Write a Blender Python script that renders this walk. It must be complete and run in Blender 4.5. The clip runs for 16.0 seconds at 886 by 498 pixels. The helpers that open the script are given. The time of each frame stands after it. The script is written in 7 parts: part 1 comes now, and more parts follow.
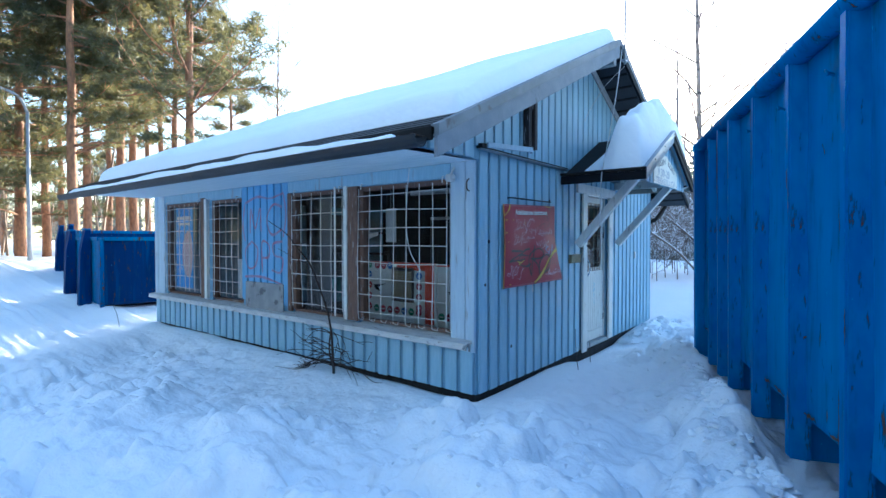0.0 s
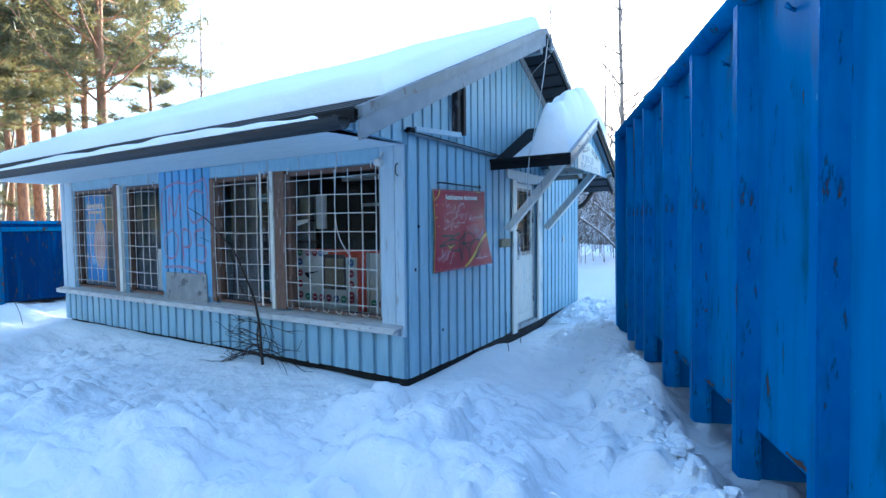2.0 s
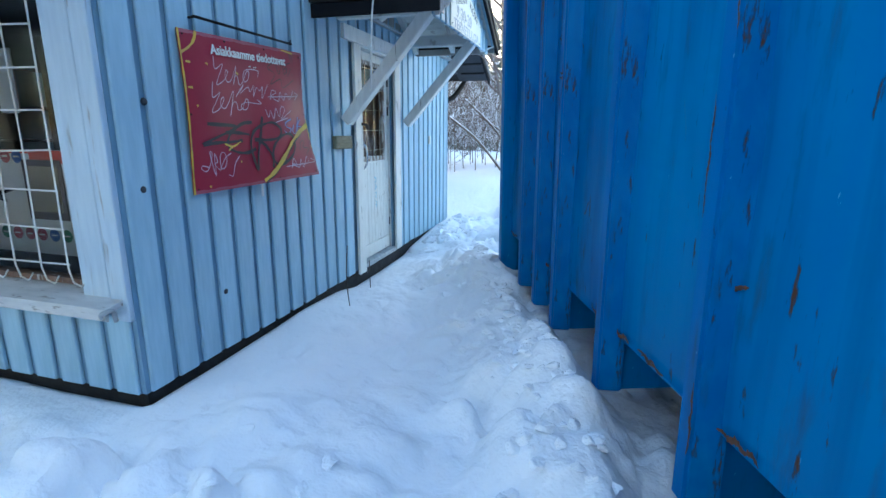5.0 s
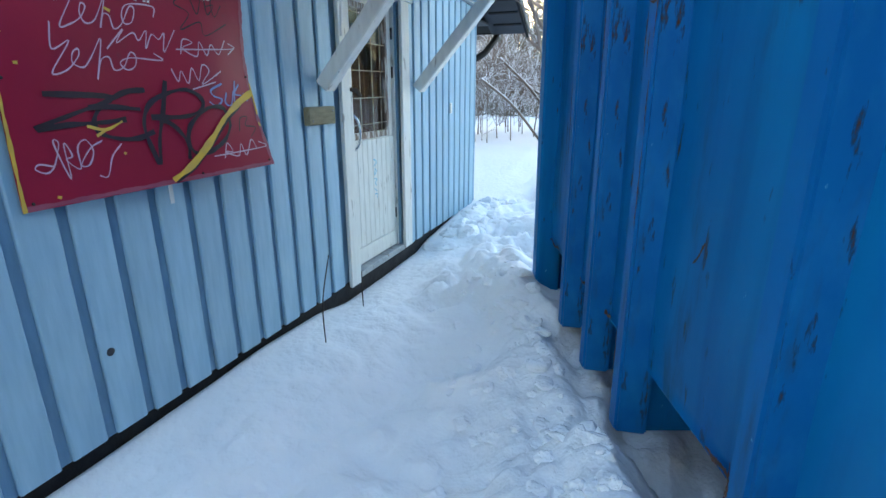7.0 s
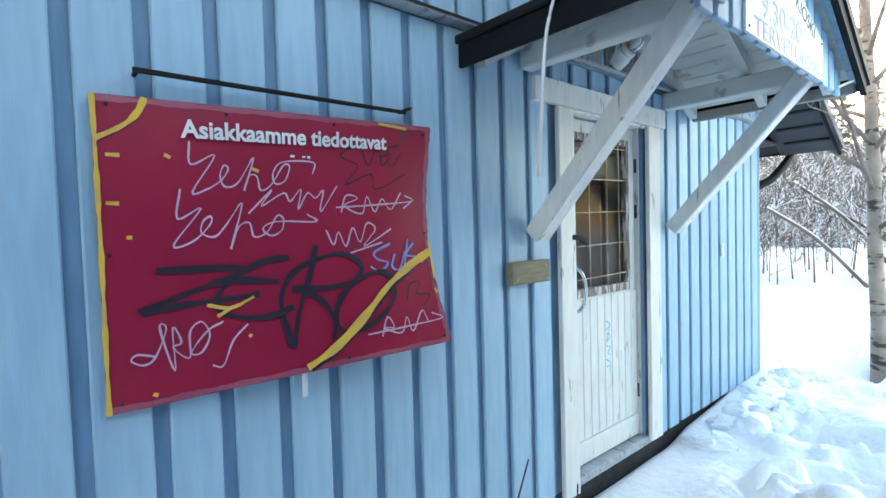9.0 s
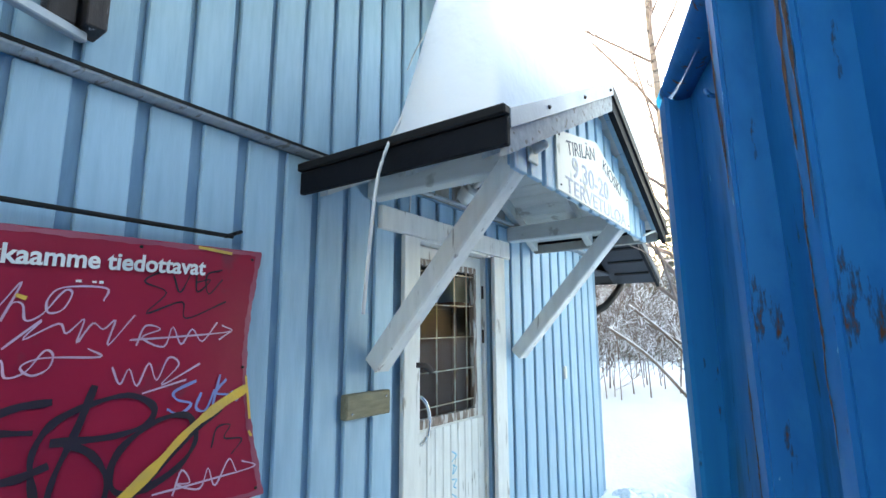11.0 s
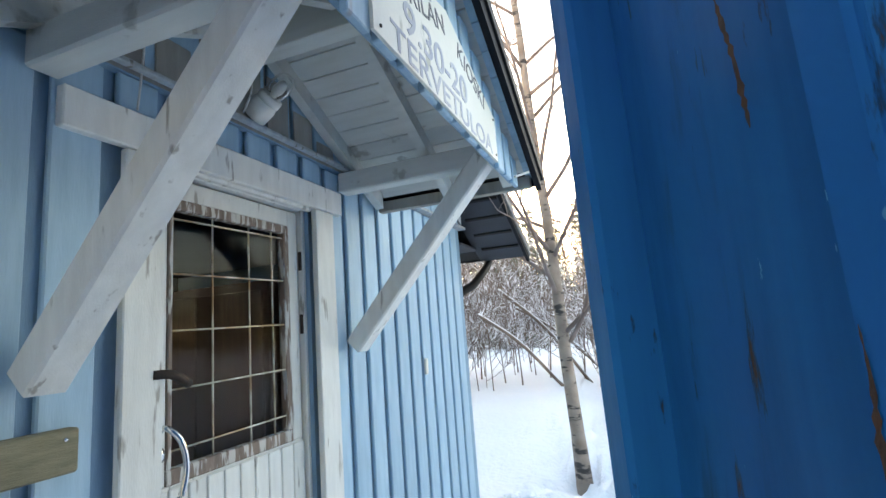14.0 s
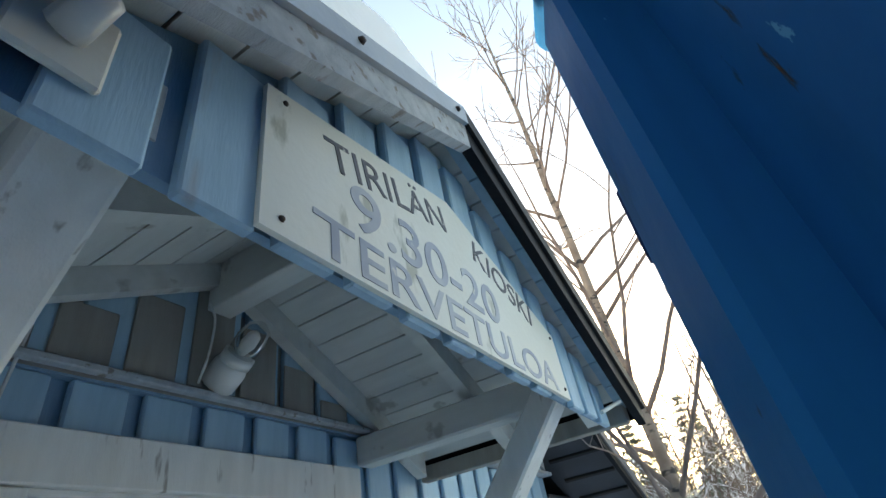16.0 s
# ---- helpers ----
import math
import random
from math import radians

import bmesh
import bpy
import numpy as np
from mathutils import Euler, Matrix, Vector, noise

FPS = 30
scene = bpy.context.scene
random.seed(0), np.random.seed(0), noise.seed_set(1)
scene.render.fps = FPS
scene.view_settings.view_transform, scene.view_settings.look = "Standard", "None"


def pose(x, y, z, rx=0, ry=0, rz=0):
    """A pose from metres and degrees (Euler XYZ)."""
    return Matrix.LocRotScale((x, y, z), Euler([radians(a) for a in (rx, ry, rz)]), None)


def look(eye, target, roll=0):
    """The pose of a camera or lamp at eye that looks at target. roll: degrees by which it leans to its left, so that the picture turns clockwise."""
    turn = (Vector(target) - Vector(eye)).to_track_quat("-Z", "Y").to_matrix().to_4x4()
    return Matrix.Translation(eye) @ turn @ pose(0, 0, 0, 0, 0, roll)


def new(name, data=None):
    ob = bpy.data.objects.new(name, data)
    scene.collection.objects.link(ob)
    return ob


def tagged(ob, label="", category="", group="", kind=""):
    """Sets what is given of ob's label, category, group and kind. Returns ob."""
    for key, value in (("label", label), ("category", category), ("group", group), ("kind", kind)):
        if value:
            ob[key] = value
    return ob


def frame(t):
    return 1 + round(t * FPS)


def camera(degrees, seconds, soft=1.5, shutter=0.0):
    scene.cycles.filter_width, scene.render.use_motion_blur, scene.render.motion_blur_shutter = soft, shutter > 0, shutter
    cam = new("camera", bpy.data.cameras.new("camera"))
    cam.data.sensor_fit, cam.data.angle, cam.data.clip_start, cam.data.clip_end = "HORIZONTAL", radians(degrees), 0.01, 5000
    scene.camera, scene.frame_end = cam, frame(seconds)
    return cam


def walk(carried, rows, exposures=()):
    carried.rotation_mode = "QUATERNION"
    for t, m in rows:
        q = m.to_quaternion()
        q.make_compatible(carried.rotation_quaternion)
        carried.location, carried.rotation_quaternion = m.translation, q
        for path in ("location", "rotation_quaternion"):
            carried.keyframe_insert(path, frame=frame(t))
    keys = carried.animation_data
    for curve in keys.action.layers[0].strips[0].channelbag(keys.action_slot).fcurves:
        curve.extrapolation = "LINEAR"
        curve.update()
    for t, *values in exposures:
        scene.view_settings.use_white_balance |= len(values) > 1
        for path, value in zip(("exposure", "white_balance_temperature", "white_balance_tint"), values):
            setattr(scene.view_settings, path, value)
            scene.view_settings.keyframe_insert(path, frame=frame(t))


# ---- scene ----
cam = camera(83.1, 16.0)
PATH = [
    (0, (2.687, -3.938, 1.75), (1.453, -2.365, 1.708), 0.0),
    (0.5, (2.689, -3.941, 1.76), (1.465, -2.358, 1.754), 0.1),
    (1, (2.707, -3.934, 1.751), (1.536, -2.312, 1.757), 0.1),
    (1.5, (2.73, -3.914, 1.735), (1.635, -2.24, 1.706), -0.1),
    (2, (2.762, -3.884, 1.722), (1.727, -2.175, 1.63), -0.6),
    (2.5, (2.76, -3.781, 1.695), (1.783, -2.044, 1.526), -1.3),
    (3, (2.582, -3.494, 1.671), (1.8, -1.671, 1.414), -1.5),
    (3.5, (2.49, -3.102, 1.636), (1.885, -1.222, 1.319), -1.3),
    (4, (2.375, -2.683, 1.653), (1.736, -0.817, 1.324), -0.8),
    (4.5, (2.192, -2.252, 1.645), (1.587, -0.384, 1.262), -0.1),
    (5, (2.125, -1.828, 1.589), (1.582, 0.041, 1.131), 0.4),
    (5.2, (2.109, -1.609, 1.612), (1.573, 0.26, 1.143), 0.5),
    (7.3, (1.817, -0.391, 1.623), (1.072, 1.366, 1.026), -0.0),
    (7.5, (1.727, -0.219, 1.63), (0.886, 1.503, 1.058), 0.1),
    (8, (1.623, 0.062, 1.68), (0.426, 1.618, 1.301), -0.4),
    (8.2, (1.627, 0.164, 1.692), (0.28, 1.609, 1.382), -0.4),
    (10.3, (1.685, 0.315, 1.75), (0.169, 1.61, 1.912), 0.3),
    (10.5, (1.701, 0.345, 1.765), (0.276, 1.732, 1.97), 0.5),
    (11, (1.745, 0.405, 1.818), (0.609, 2.017, 2.15), -0.2),
    (11.5, (1.791, 0.481, 1.853), (0.891, 2.213, 2.29), -1.9),
    (12, (1.812, 0.526, 1.884), (1.049, 2.314, 2.352), -3.6),
    (12.5, (1.798, 0.544, 1.812), (1.083, 2.382, 2.143), -3.8),
    (13, (1.677, 0.737, 1.733), (1.023, 2.616, 1.938), -2.5),
    (13.5, (1.527, 1.086, 1.749), (0.923, 2.982, 1.952), -2.4),
    (14, (1.447, 1.423, 1.723), (0.753, 3.272, 2.037), -4.4),
    (14.5, (1.351, 1.652, 1.796), (0.578, 3.428, 2.294), -4.7),
    (15, (1.308, 1.818, 1.916), (0.52, 3.494, 2.671), -6.3),
    (15.5, (1.333, 2.0, 1.965), (0.58, 3.555, 2.965), -8.9),
    (16, (1.348, 2.067, 2.026), (0.625, 3.55, 3.156), -10.9),
]
EXPOSURES = [(0, 2.5, 5100, 7), (2.5, 2.75, 5100, 8), (3.5, 2.9, 5350, 9), (4, 3.15, 5600, 9), (4.5, 3.2, 5800, 9), (5, 3.0, 6000, 9), (7.5, 3.1, 6900, 9), (8.2, 3.6, 7200, 10), (10.5, 3.65, 7600, 11), (11, 3.5, 7500, 11), (12, 3.25, 7300, 12), (12.5, 3.45, 7300, 12), (13.5, 3.1, 7700, 13), (14.5, 3.35, 8300, 18), (15, 3.65, 8300, 14), (15.5, 3.0, 7900, 12), (16, 2.4, 7900, 10)]
walk(cam, [(t, look(eye, target, roll)) for t, eye, target, roll in PATH], EXPOSURES)

# ---- world and sun ----
SUN_AZ, SUN_EL = 105.0, 10.0
world = bpy.data.worlds.new("winter_sky")
scene.world = world
world.use_nodes = True
wn, wl = world.node_tree.nodes, world.node_tree.links
sky = wn.new("ShaderNodeTexSky")
sky.sky_type = 'NISHITA'
sky.sun_disc = False
sky.sun_elevation = radians(SUN_EL)
sky.sun_rotation = radians(90 - SUN_AZ)
sky.air_density, sky.dust_density, sky.ozone_density = 1.0, 1.0, 1.0
wl.new(sky.outputs[0], wn["Background"].inputs[0])
wn["Background"].inputs[1].default_value = 0.15
sun_data = bpy.data.lights.new("sun", 'SUN')
sun_data.energy, sun_data.angle, sun_data.color = 4.5, radians(0.6), (1.0, 0.82, 0.6)
sun = new("sun", sun_data)
sun_dir = Vector((math.cos(radians(SUN_AZ)) * math.cos(radians(SUN_EL)), math.sin(radians(SUN_AZ)) * math.cos(radians(SUN_EL)), math.sin(radians(SUN_EL))))
sun.matrix_world = look(sun_dir * 60, (0, 0, 0))


# ---- materials ----
def mat(name, color, color2=None, rough=0.6, metal=0.0, scale=3.0, stretch=(1, 1, 1), bump=0.15, fine=60.0, spec=0.5, vary=0.0, dirt=None, dirt_amount=0.0, dirt_scale=2.0, dirt_stretch=(1, 1, 1), bump_dist=0.01):
    """A painted or natural surface: two tones mixed by broad noise, fine grain, optional dirt patches and per-piece variation."""
    m = bpy.data.materials.new(name)
    m.use_nodes = True
    n, l = m.node_tree.nodes, m.node_tree.links
    b = n["Principled BSDF"]
    b.inputs["Roughness"].default_value, b.inputs["Metallic"].default_value = rough, metal
    b.inputs["Specular IOR Level"].default_value = spec
    tc = n.new("ShaderNodeTexCoord")
    mp = n.new("ShaderNodeMapping")
    mp.inputs["Scale"].default_value = stretch
    l.new(tc.outputs["Object"], mp.inputs[0])

    def noise_at(s, detail=4.0, src=mp):
        t = n.new("ShaderNodeTexNoise")
        t.inputs["Scale"].default_value, t.inputs["Detail"].default_value = s, detail
        l.new(src.outputs[0], t.inputs["Vector"])
        return t

    big, small = noise_at(scale), noise_at(fine, 3.0)
    ramp = n.new("ShaderNodeMapRange")
    ramp.inputs[1].default_value, ramp.inputs[2].default_value = 0.35, 0.65
    l.new(big.outputs[0], ramp.inputs[0])
    mix = n.new("ShaderNodeMix")
    mix.data_type = 'RGBA'
    c2 = color2 or tuple(c * 0.8 for c in color)
    mix.inputs[6].default_value, mix.inputs[7].default_value = (*color, 1), (*c2, 1)
    l.new(ramp.outputs[0], mix.inputs[0])
    out = mix.outputs[2]
    if dirt:
        mp2 = n.new("ShaderNodeMapping")
        mp2.inputs["Scale"].default_value = dirt_stretch
        l.new(tc.outputs["Object"], mp2.inputs[0])
        d = noise_at(dirt_scale, 6.0, mp2)
        r = n.new("ShaderNodeMapRange")
        r.inputs[1].default_value, r.inputs[2].default_value = 1.0 - dirt_amount, 1.0 - dirt_amount + 0.06
        l.new(d.outputs[0], r.inputs[0])
        mx = n.new("ShaderNodeMix")
        mx.data_type = 'RGBA'
        l.new(r.outputs[0], mx.inputs[0])
        l.new(out, mx.inputs[6])
        mx.inputs[7].default_value = (*dirt, 1)
        out = mx.outputs[2]
    if vary:
        oi = n.new("ShaderNodeObjectInfo")
        mr = n.new("ShaderNodeMapRange")
        mr.inputs[3].default_value, mr.inputs[4].default_value = 1 - vary, 1 + vary
        l.new(oi.outputs["Random"], mr.inputs[0])
        hs = n.new("ShaderNodeHueSaturation")
        l.new(mr.outputs[0], hs.inputs["Value"])
        l.new(out, hs.inputs["Color"])
        out = hs.outputs[0]
    l.new(out, b.inputs["Base Color"])
    if bump:
        bp = n.new("ShaderNodeBump")
        bp.inputs["Strength"].default_value, bp.inputs["Distance"].default_value = bump, bump_dist
        add = n.new("ShaderNodeMath")
        add.operation = 'ADD'
        l.new(big.outputs[0], add.inputs[0])
        l.new(small.outputs[0], add.inputs[1])
        l.new(add.outputs[0], bp.inputs["Height"])
        l.new(bp.outputs[0], b.inputs["Normal"])
    return m


M_SIDING = mat("blue_siding_paint", (0.335, 0.515, 0.635), (0.275, 0.445, 0.565), 0.5, scale=5, stretch=(6, 6, 0.8), bump=0.10, fine=40, vary=0.05, dirt=(0.30, 0.36, 0.42), dirt_amount=0.36, dirt_scale=3.0, dirt_stretch=(3, 3, 0.5))
# siding blue made darker: the shade in the board gaps is in this colour
M_GROOVE_SHADE = mat("shaded_blue_recess", (0.20, 0.345, 0.475), (0.155, 0.285, 0.40), 0.6, scale=5, stretch=(6, 6, 0.8), bump=0.2)
M_WHITE = mat("white_trim_paint", (0.74, 0.74, 0.70), (0.66, 0.66, 0.62), 0.5, scale=5, stretch=(5, 5, 1.0), bump=0.2, dirt=(0.36, 0.34, 0.30), dirt_amount=0.37, dirt_scale=7.0, dirt_stretch=(4, 4, 0.7))
M_GREYWOOD = mat("weathered_grey_board", (0.40, 0.43, 0.45), (0.30, 0.33, 0.35), 0.7, scale=4, stretch=(2, 8, 8), bump=0.3, dirt=(0.20, 0.18, 0.16), dirt_amount=0.40, dirt_scale=9, dirt_stretch=(1, 4, 4))
M_BROWN = mat("peeling_brown_wood", (0.20, 0.11, 0.075), (0.12, 0.07, 0.05), 0.7, scale=6, stretch=(8, 8, 1), bump=0.4, dirt=(0.45, 0.42, 0.40), dirt_amount=0.38, dirt_scale=8, dirt_stretch=(6, 6, 0.7))
M_SILL = mat("worn_white_sill", (0.62, 0.63, 0.63), (0.50, 0.51, 0.52), 0.65, scale=4, stretch=(1.5, 6, 6), bump=0.3, dirt=(0.30, 0.29, 0.28), dirt_amount=0.38, dirt_scale=9, dirt_stretch=(1, 4, 4))
M_RAWBACK = mat("unpainted_and_shaded_boards", (0.30, 0.285, 0.255), (0.235, 0.22, 0.20), 0.75, scale=4, stretch=(5, 5, 0.8), bump=0.3)
M_BLACK = mat("black_sheet_metal", (0.008, 0.008, 0.009), (0.014, 0.013, 0.013), 0.6, scale=6, bump=0.1, spec=0.2)
M_FASCIA = mat("dark_brown_fascia", (0.005, 0.006, 0.009), (0.009, 0.010, 0.013), 0.6, scale=6, bump=0.15, spec=0.12)
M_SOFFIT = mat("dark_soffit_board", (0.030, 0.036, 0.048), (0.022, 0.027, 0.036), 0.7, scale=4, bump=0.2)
M_SOFFIT_BLUE = mat("pale_blue_soffit", (0.70, 0.77, 0.80), (0.62, 0.70, 0.75), 0.6, scale=4, stretch=(0.6, 6, 6), bump=0.2)
M_FOUND = mat("tarred_foundation", (0.015, 0.015, 0.017), (0.03, 0.03, 0.032), 0.9, scale=10, bump=0.4)
M_SNOW = mat("snow", (0.95, 0.965, 0.98), (0.91, 0.935, 0.96), 0.75, scale=1.3, bump=0.62, fine=17, spec=0.25, bump_dist=0.03)
M_SNOW_SOFT = mat("smooth_roof_snow", (0.95, 0.965, 0.98), (0.92, 0.94, 0.965), 0.75, scale=2.0, bump=0.22, fine=14, spec=0.2, bump_dist=0.03)
M_METAL = mat("galvanised_cap", (0.36, 0.39, 0.42), (0.28, 0.31, 0.34), 0.45, 0.3, scale=5, bump=0.1)
M_VERGE = mat("dull_grey_verge_sheet", (0.17, 0.19, 0.215), (0.12, 0.135, 0.155), 0.5, 0.0, scale=5, bump=0.12, dirt=(0.08, 0.075, 0.07), dirt_amount=0.36, dirt_scale=6, spec=0.3)
M_BARGE = mat("greyed_blue_barge_board", (0.215, 0.245, 0.285), (0.165, 0.19, 0.225), 0.65, scale=4, stretch=(4, 1.5, 1.5), bump=0.25, dirt=(0.10, 0.10, 0.11), dirt_amount=0.34, dirt_scale=5)
M_STEEL = mat("chrome_steel", (0.70, 0.71, 0.72), None, 0.18, 1.0, scale=20, bump=0.0)
M_IRON = mat("rusty_iron", (0.030, 0.026, 0.026), (0.060, 0.038, 0.028), 0.7, 0.4, scale=30, bump=0.3)
M_WIRE = mat("white_painted_wire", (0.82, 0.81, 0.77), (0.68, 0.64, 0.57), 0.55, scale=12, bump=0.1)
M_WIRE_RUST = mat("rusty_painted_wire", (0.60, 0.55, 0.45), (0.34, 0.20, 0.10), 0.65, scale=14, bump=0.1)
M_BLOCK = mat("raw_greenish_wood", (0.25, 0.22, 0.14), (0.18, 0.16, 0.10), 0.8, scale=8, stretch=(6, 1, 6), bump=0.4)
M_PLY = mat("grey_plywood", (0.26, 0.27, 0.28), (0.34, 0.34, 0.34), 0.8, scale=7, bump=0.3, dirt=(0.14, 0.14, 0.15), dirt_amount=0.42, dirt_scale=6)
M_RED = mat("red_vinyl", (0.33, 0.013, 0.042), (0.28, 0.011, 0.036), 0.42, spec=0.3, scale=2, bump=0.12, fine=18, dirt=(0.20, 0.03, 0.05), dirt_amount=0.35, dirt_scale=4)
M_YELLOW = mat("torn_yellow_layer", (0.72, 0.44, 0.05), (0.58, 0.36, 0.08), 0.6, scale=12, bump=0.2)
M_TEXTWHITE = mat("white_print", (0.80, 0.79, 0.77), None, 0.5, bump=0)
M_SPRAY = mat("black_spray_and_shade", (0.022, 0.012, 0.022), None, 0.5, bump=0)
M_PEN = mat("pale_marker", (0.66, 0.44, 0.56), None, 0.5, bump=0)
M_PENBLUE = mat("blue_marker", (0.22, 0.27, 0.55), None, 0.5, bump=0)
M_GRAF = mat("faded_red_spray", (0.33, 0.16, 0.26), (0.24, 0.25, 0.42), 0.6, scale=9, bump=0)
M_BOARD = mat("white_sign_board", (0.72, 0.71, 0.64), (0.66, 0.65, 0.57), 0.5, scale=3, bump=0.08, dirt=(0.42, 0.42, 0.34), dirt_amount=0.37, dirt_scale=16, dirt_stretch=(1, 1, 0.35))
M_LETTER = mat("worn_dark_lettering", (0.07, 0.07, 0.08), (0.10, 0.10, 0.12), 0.6, scale=30, bump=0, dirt=(0.55, 0.55, 0.52), dirt_amount=0.38, dirt_scale=40)
M_LETTER2 = mat("faded_grey_lettering", (0.31, 0.34, 0.41), (0.47, 0.49, 0.51), 0.6, scale=10, bump=0, dirt=(0.60, 0.59, 0.54), dirt_amount=0.36, dirt_scale=30)


def skip_paint(name, deep, light, edge=False, rust=0.36, rough=0.34, spec=0.12):
    """Worn blue steel paint: upright streaks, faded zones, dark smears, ragged rust and chipped pale scratches; edge adds wear along the corners of a rib."""
    m = bpy.data.materials.new(name)
    m.use_nodes = True
    n, l = m.node_tree.nodes, m.node_tree.links
    b = n["Principled BSDF"]
    b.inputs["Specular IOR Level"].default_value = spec
    tc = n.new("ShaderNodeTexCoord")

    def field(scale, stretch, detail=5.0, rough_=0.55, shift=0.0):
        mp = n.new("ShaderNodeMapping")
        mp.inputs["Scale"].default_value, mp.inputs["Location"].default_value = stretch, (shift, shift * 1.7, shift * 0.6)
        l.new(tc.outputs["Object"], mp.inputs[0])
        t = n.new("ShaderNodeTexNoise")
        t.inputs["Scale"].default_value, t.inputs["Detail"].default_value, t.inputs["Roughness"].default_value = scale, detail, rough_
        l.new(mp.outputs[0], t.inputs["Vector"])
        return t.outputs[0]

    def band(src, lo, hi, top=1.0):
        r = n.new("ShaderNodeMapRange")
        r.inputs[1].default_value, r.inputs[2].default_value, r.inputs[4].default_value = lo, hi, top
        l.new(src, r.inputs[0])
        return r.outputs[0]

    def blend(fac, a, c):
        mx = n.new("ShaderNodeMix")
        mx.data_type = 'RGBA'
        l.new(fac, mx.inputs[0])
        if isinstance(a, tuple):
            mx.inputs[6].default_value = (*a, 1)
        else:
            l.new(a, mx.inputs[6])
        mx.inputs[7].default_value = (*c, 1)
        return mx.outputs[2]

    def both(op, a, c):
        k = n.new("ShaderNodeMath")
        k.operation = op
        for i, v in enumerate((a, c)):
            if isinstance(v, float):
                k.inputs[i].default_value = v
            else:
                l.new(v, k.inputs[i])
        return k.outputs[0]

    zones = field(0.9, (1, 1, 0.45), 3.0)
    streak = field(3.0, (4, 4, 0.22), 4.0, 0.5, 3.0)
    col = blend(band(zones, 0.36, 0.64), deep, light)
    col = blend(band(streak, 0.50, 0.80, 0.45), col, tuple(c * 0.5 for c in deep))
    col = blend(band(field(2.2, (4, 4, 0.3), 3.0, 0.5, 11.0), 0.54, 0.80, 0.45), col, (0.002, 0.14, 0.38))
    smear = field(2.6, (2.4, 2.4, 0.5), 6.0, 0.65, 7.0)
    col = blend(band(smear, 0.57, 0.70, 0.7), col, (0.022, 0.075, 0.12))
    chips = field(17.0, (1.5, 1.5, 0.55), 5.0, 0.6, 5.0)
    col = blend(band(chips, 0.715, 0.735, 0.8), col, (0.10, 0.34, 0.55))
    rusty = field(13.0, (1.6, 1.6, 0.32), 6.0, 0.62, 1.0)
    if edge:
        sx = n.new("ShaderNodeSeparateXYZ")
        l.new(tc.outputs["Object"], sx.inputs[0])
        near = band(both('ABSOLUTE', sx.outputs[0], 0.0), 0.026, 0.038)
        rusty = both('ADD', rusty, both('MULTIPLY', near, 0.040))
        col = blend(both('MULTIPLY', near, band(field(9.0, (1, 1, 0.5), 5.0, 0.6, 9.0), 0.42, 0.62, 0.4)), col, (0.012, 0.20, 0.46))
    at = 1.0 - rust
    col = blend(band(rusty, at - 0.035, at, 0.75), col, (0.020, 0.035, 0.05))
    col = blend(band(rusty, at + 0.005, at + 0.030), col, (0.085, 0.036, 0.019))
    l.new(col, b.inputs["Base Color"])
    l.new(band(smear, 0.3, 0.75, rough + 0.25), b.inputs["Roughness"])
    n[b.inputs["Roughness"].links[0].from_node.name].inputs[3].default_value = rough
    bp = n.new("ShaderNodeBump")
    bp.inputs["Strength"].default_value, bp.inputs["Distance"].default_value = 0.30, 0.02
    l.new(both('ADD', both('ADD', both('MULTIPLY', field(2.6, (1, 1, 0.8), 3.0, 0.5, 2.0), 1.2), both('MULTIPLY', field(38.0, (1, 1, 1), 2.0, 0.5, 4.0), 0.07)), both('MULTIPLY', band(rusty, at, at + 0.03), -0.12)), bp.inputs["Height"])
    l.new(bp.outputs[0], b.inputs["Normal"])
    return m


M_SKIP = skip_paint("blue_skip_paint", (0.0, 0.099, 0.295), (0.0, 0.172, 0.40), rust=0.328)
M_SKIPDULL = skip_paint("dull_worn_blue_paint", (0.0, 0.092, 0.28), (0.0, 0.16, 0.38), False, 0.37, 0.75, 0.05)
M_SKIPRIB = skip_paint("worn_blue_rib_paint", (0.0, 0.096, 0.31), (0.0, 0.165, 0.42), True, 0.320)
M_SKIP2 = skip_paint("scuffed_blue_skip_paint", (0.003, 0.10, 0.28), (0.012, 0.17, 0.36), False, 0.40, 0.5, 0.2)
# dark tone that holds the shade of the small skips' turned-away faces
M_SKIPDARK = skip_paint("dark_shade_blue_skip_paint", (0.001, 0.022, 0.10), (0.002, 0.032, 0.14), False, 0.36, 0.6, 0.15)
M_GUTTER = mat("dark_grey_gutter", (0.020, 0.024, 0.032), (0.014, 0.016, 0.021), 0.5, 0.0, scale=5, stretch=(0.6, 4, 4), bump=0.15, dirt=(0.06, 0.04, 0.03), dirt_amount=0.36, dirt_scale=6, spec=0.3)
M_PANELBLUE = mat("bright_blue_panel", (0.17, 0.42, 0.69), (0.14, 0.35, 0.61), 0.5, scale=5, stretch=(6, 6, 0.8), bump=0.25, vary=0.06, dirt=(0.26, 0.36, 0.50), dirt_amount=0.40, dirt_scale=4, dirt_stretch=(3, 3, 0.5))
M_RUST = mat("rust", (0.11, 0.045, 0.020), (0.05, 0.026, 0.018), 0.9, scale=25, bump=0.5)
# near-black tones put the dimness of the unlit rooms into the colour
M_DARK = mat("unlit_dark_interior", (0.045, 0.045, 0.05), (0.03, 0.03, 0.035), 0.8, scale=3, bump=0.1)
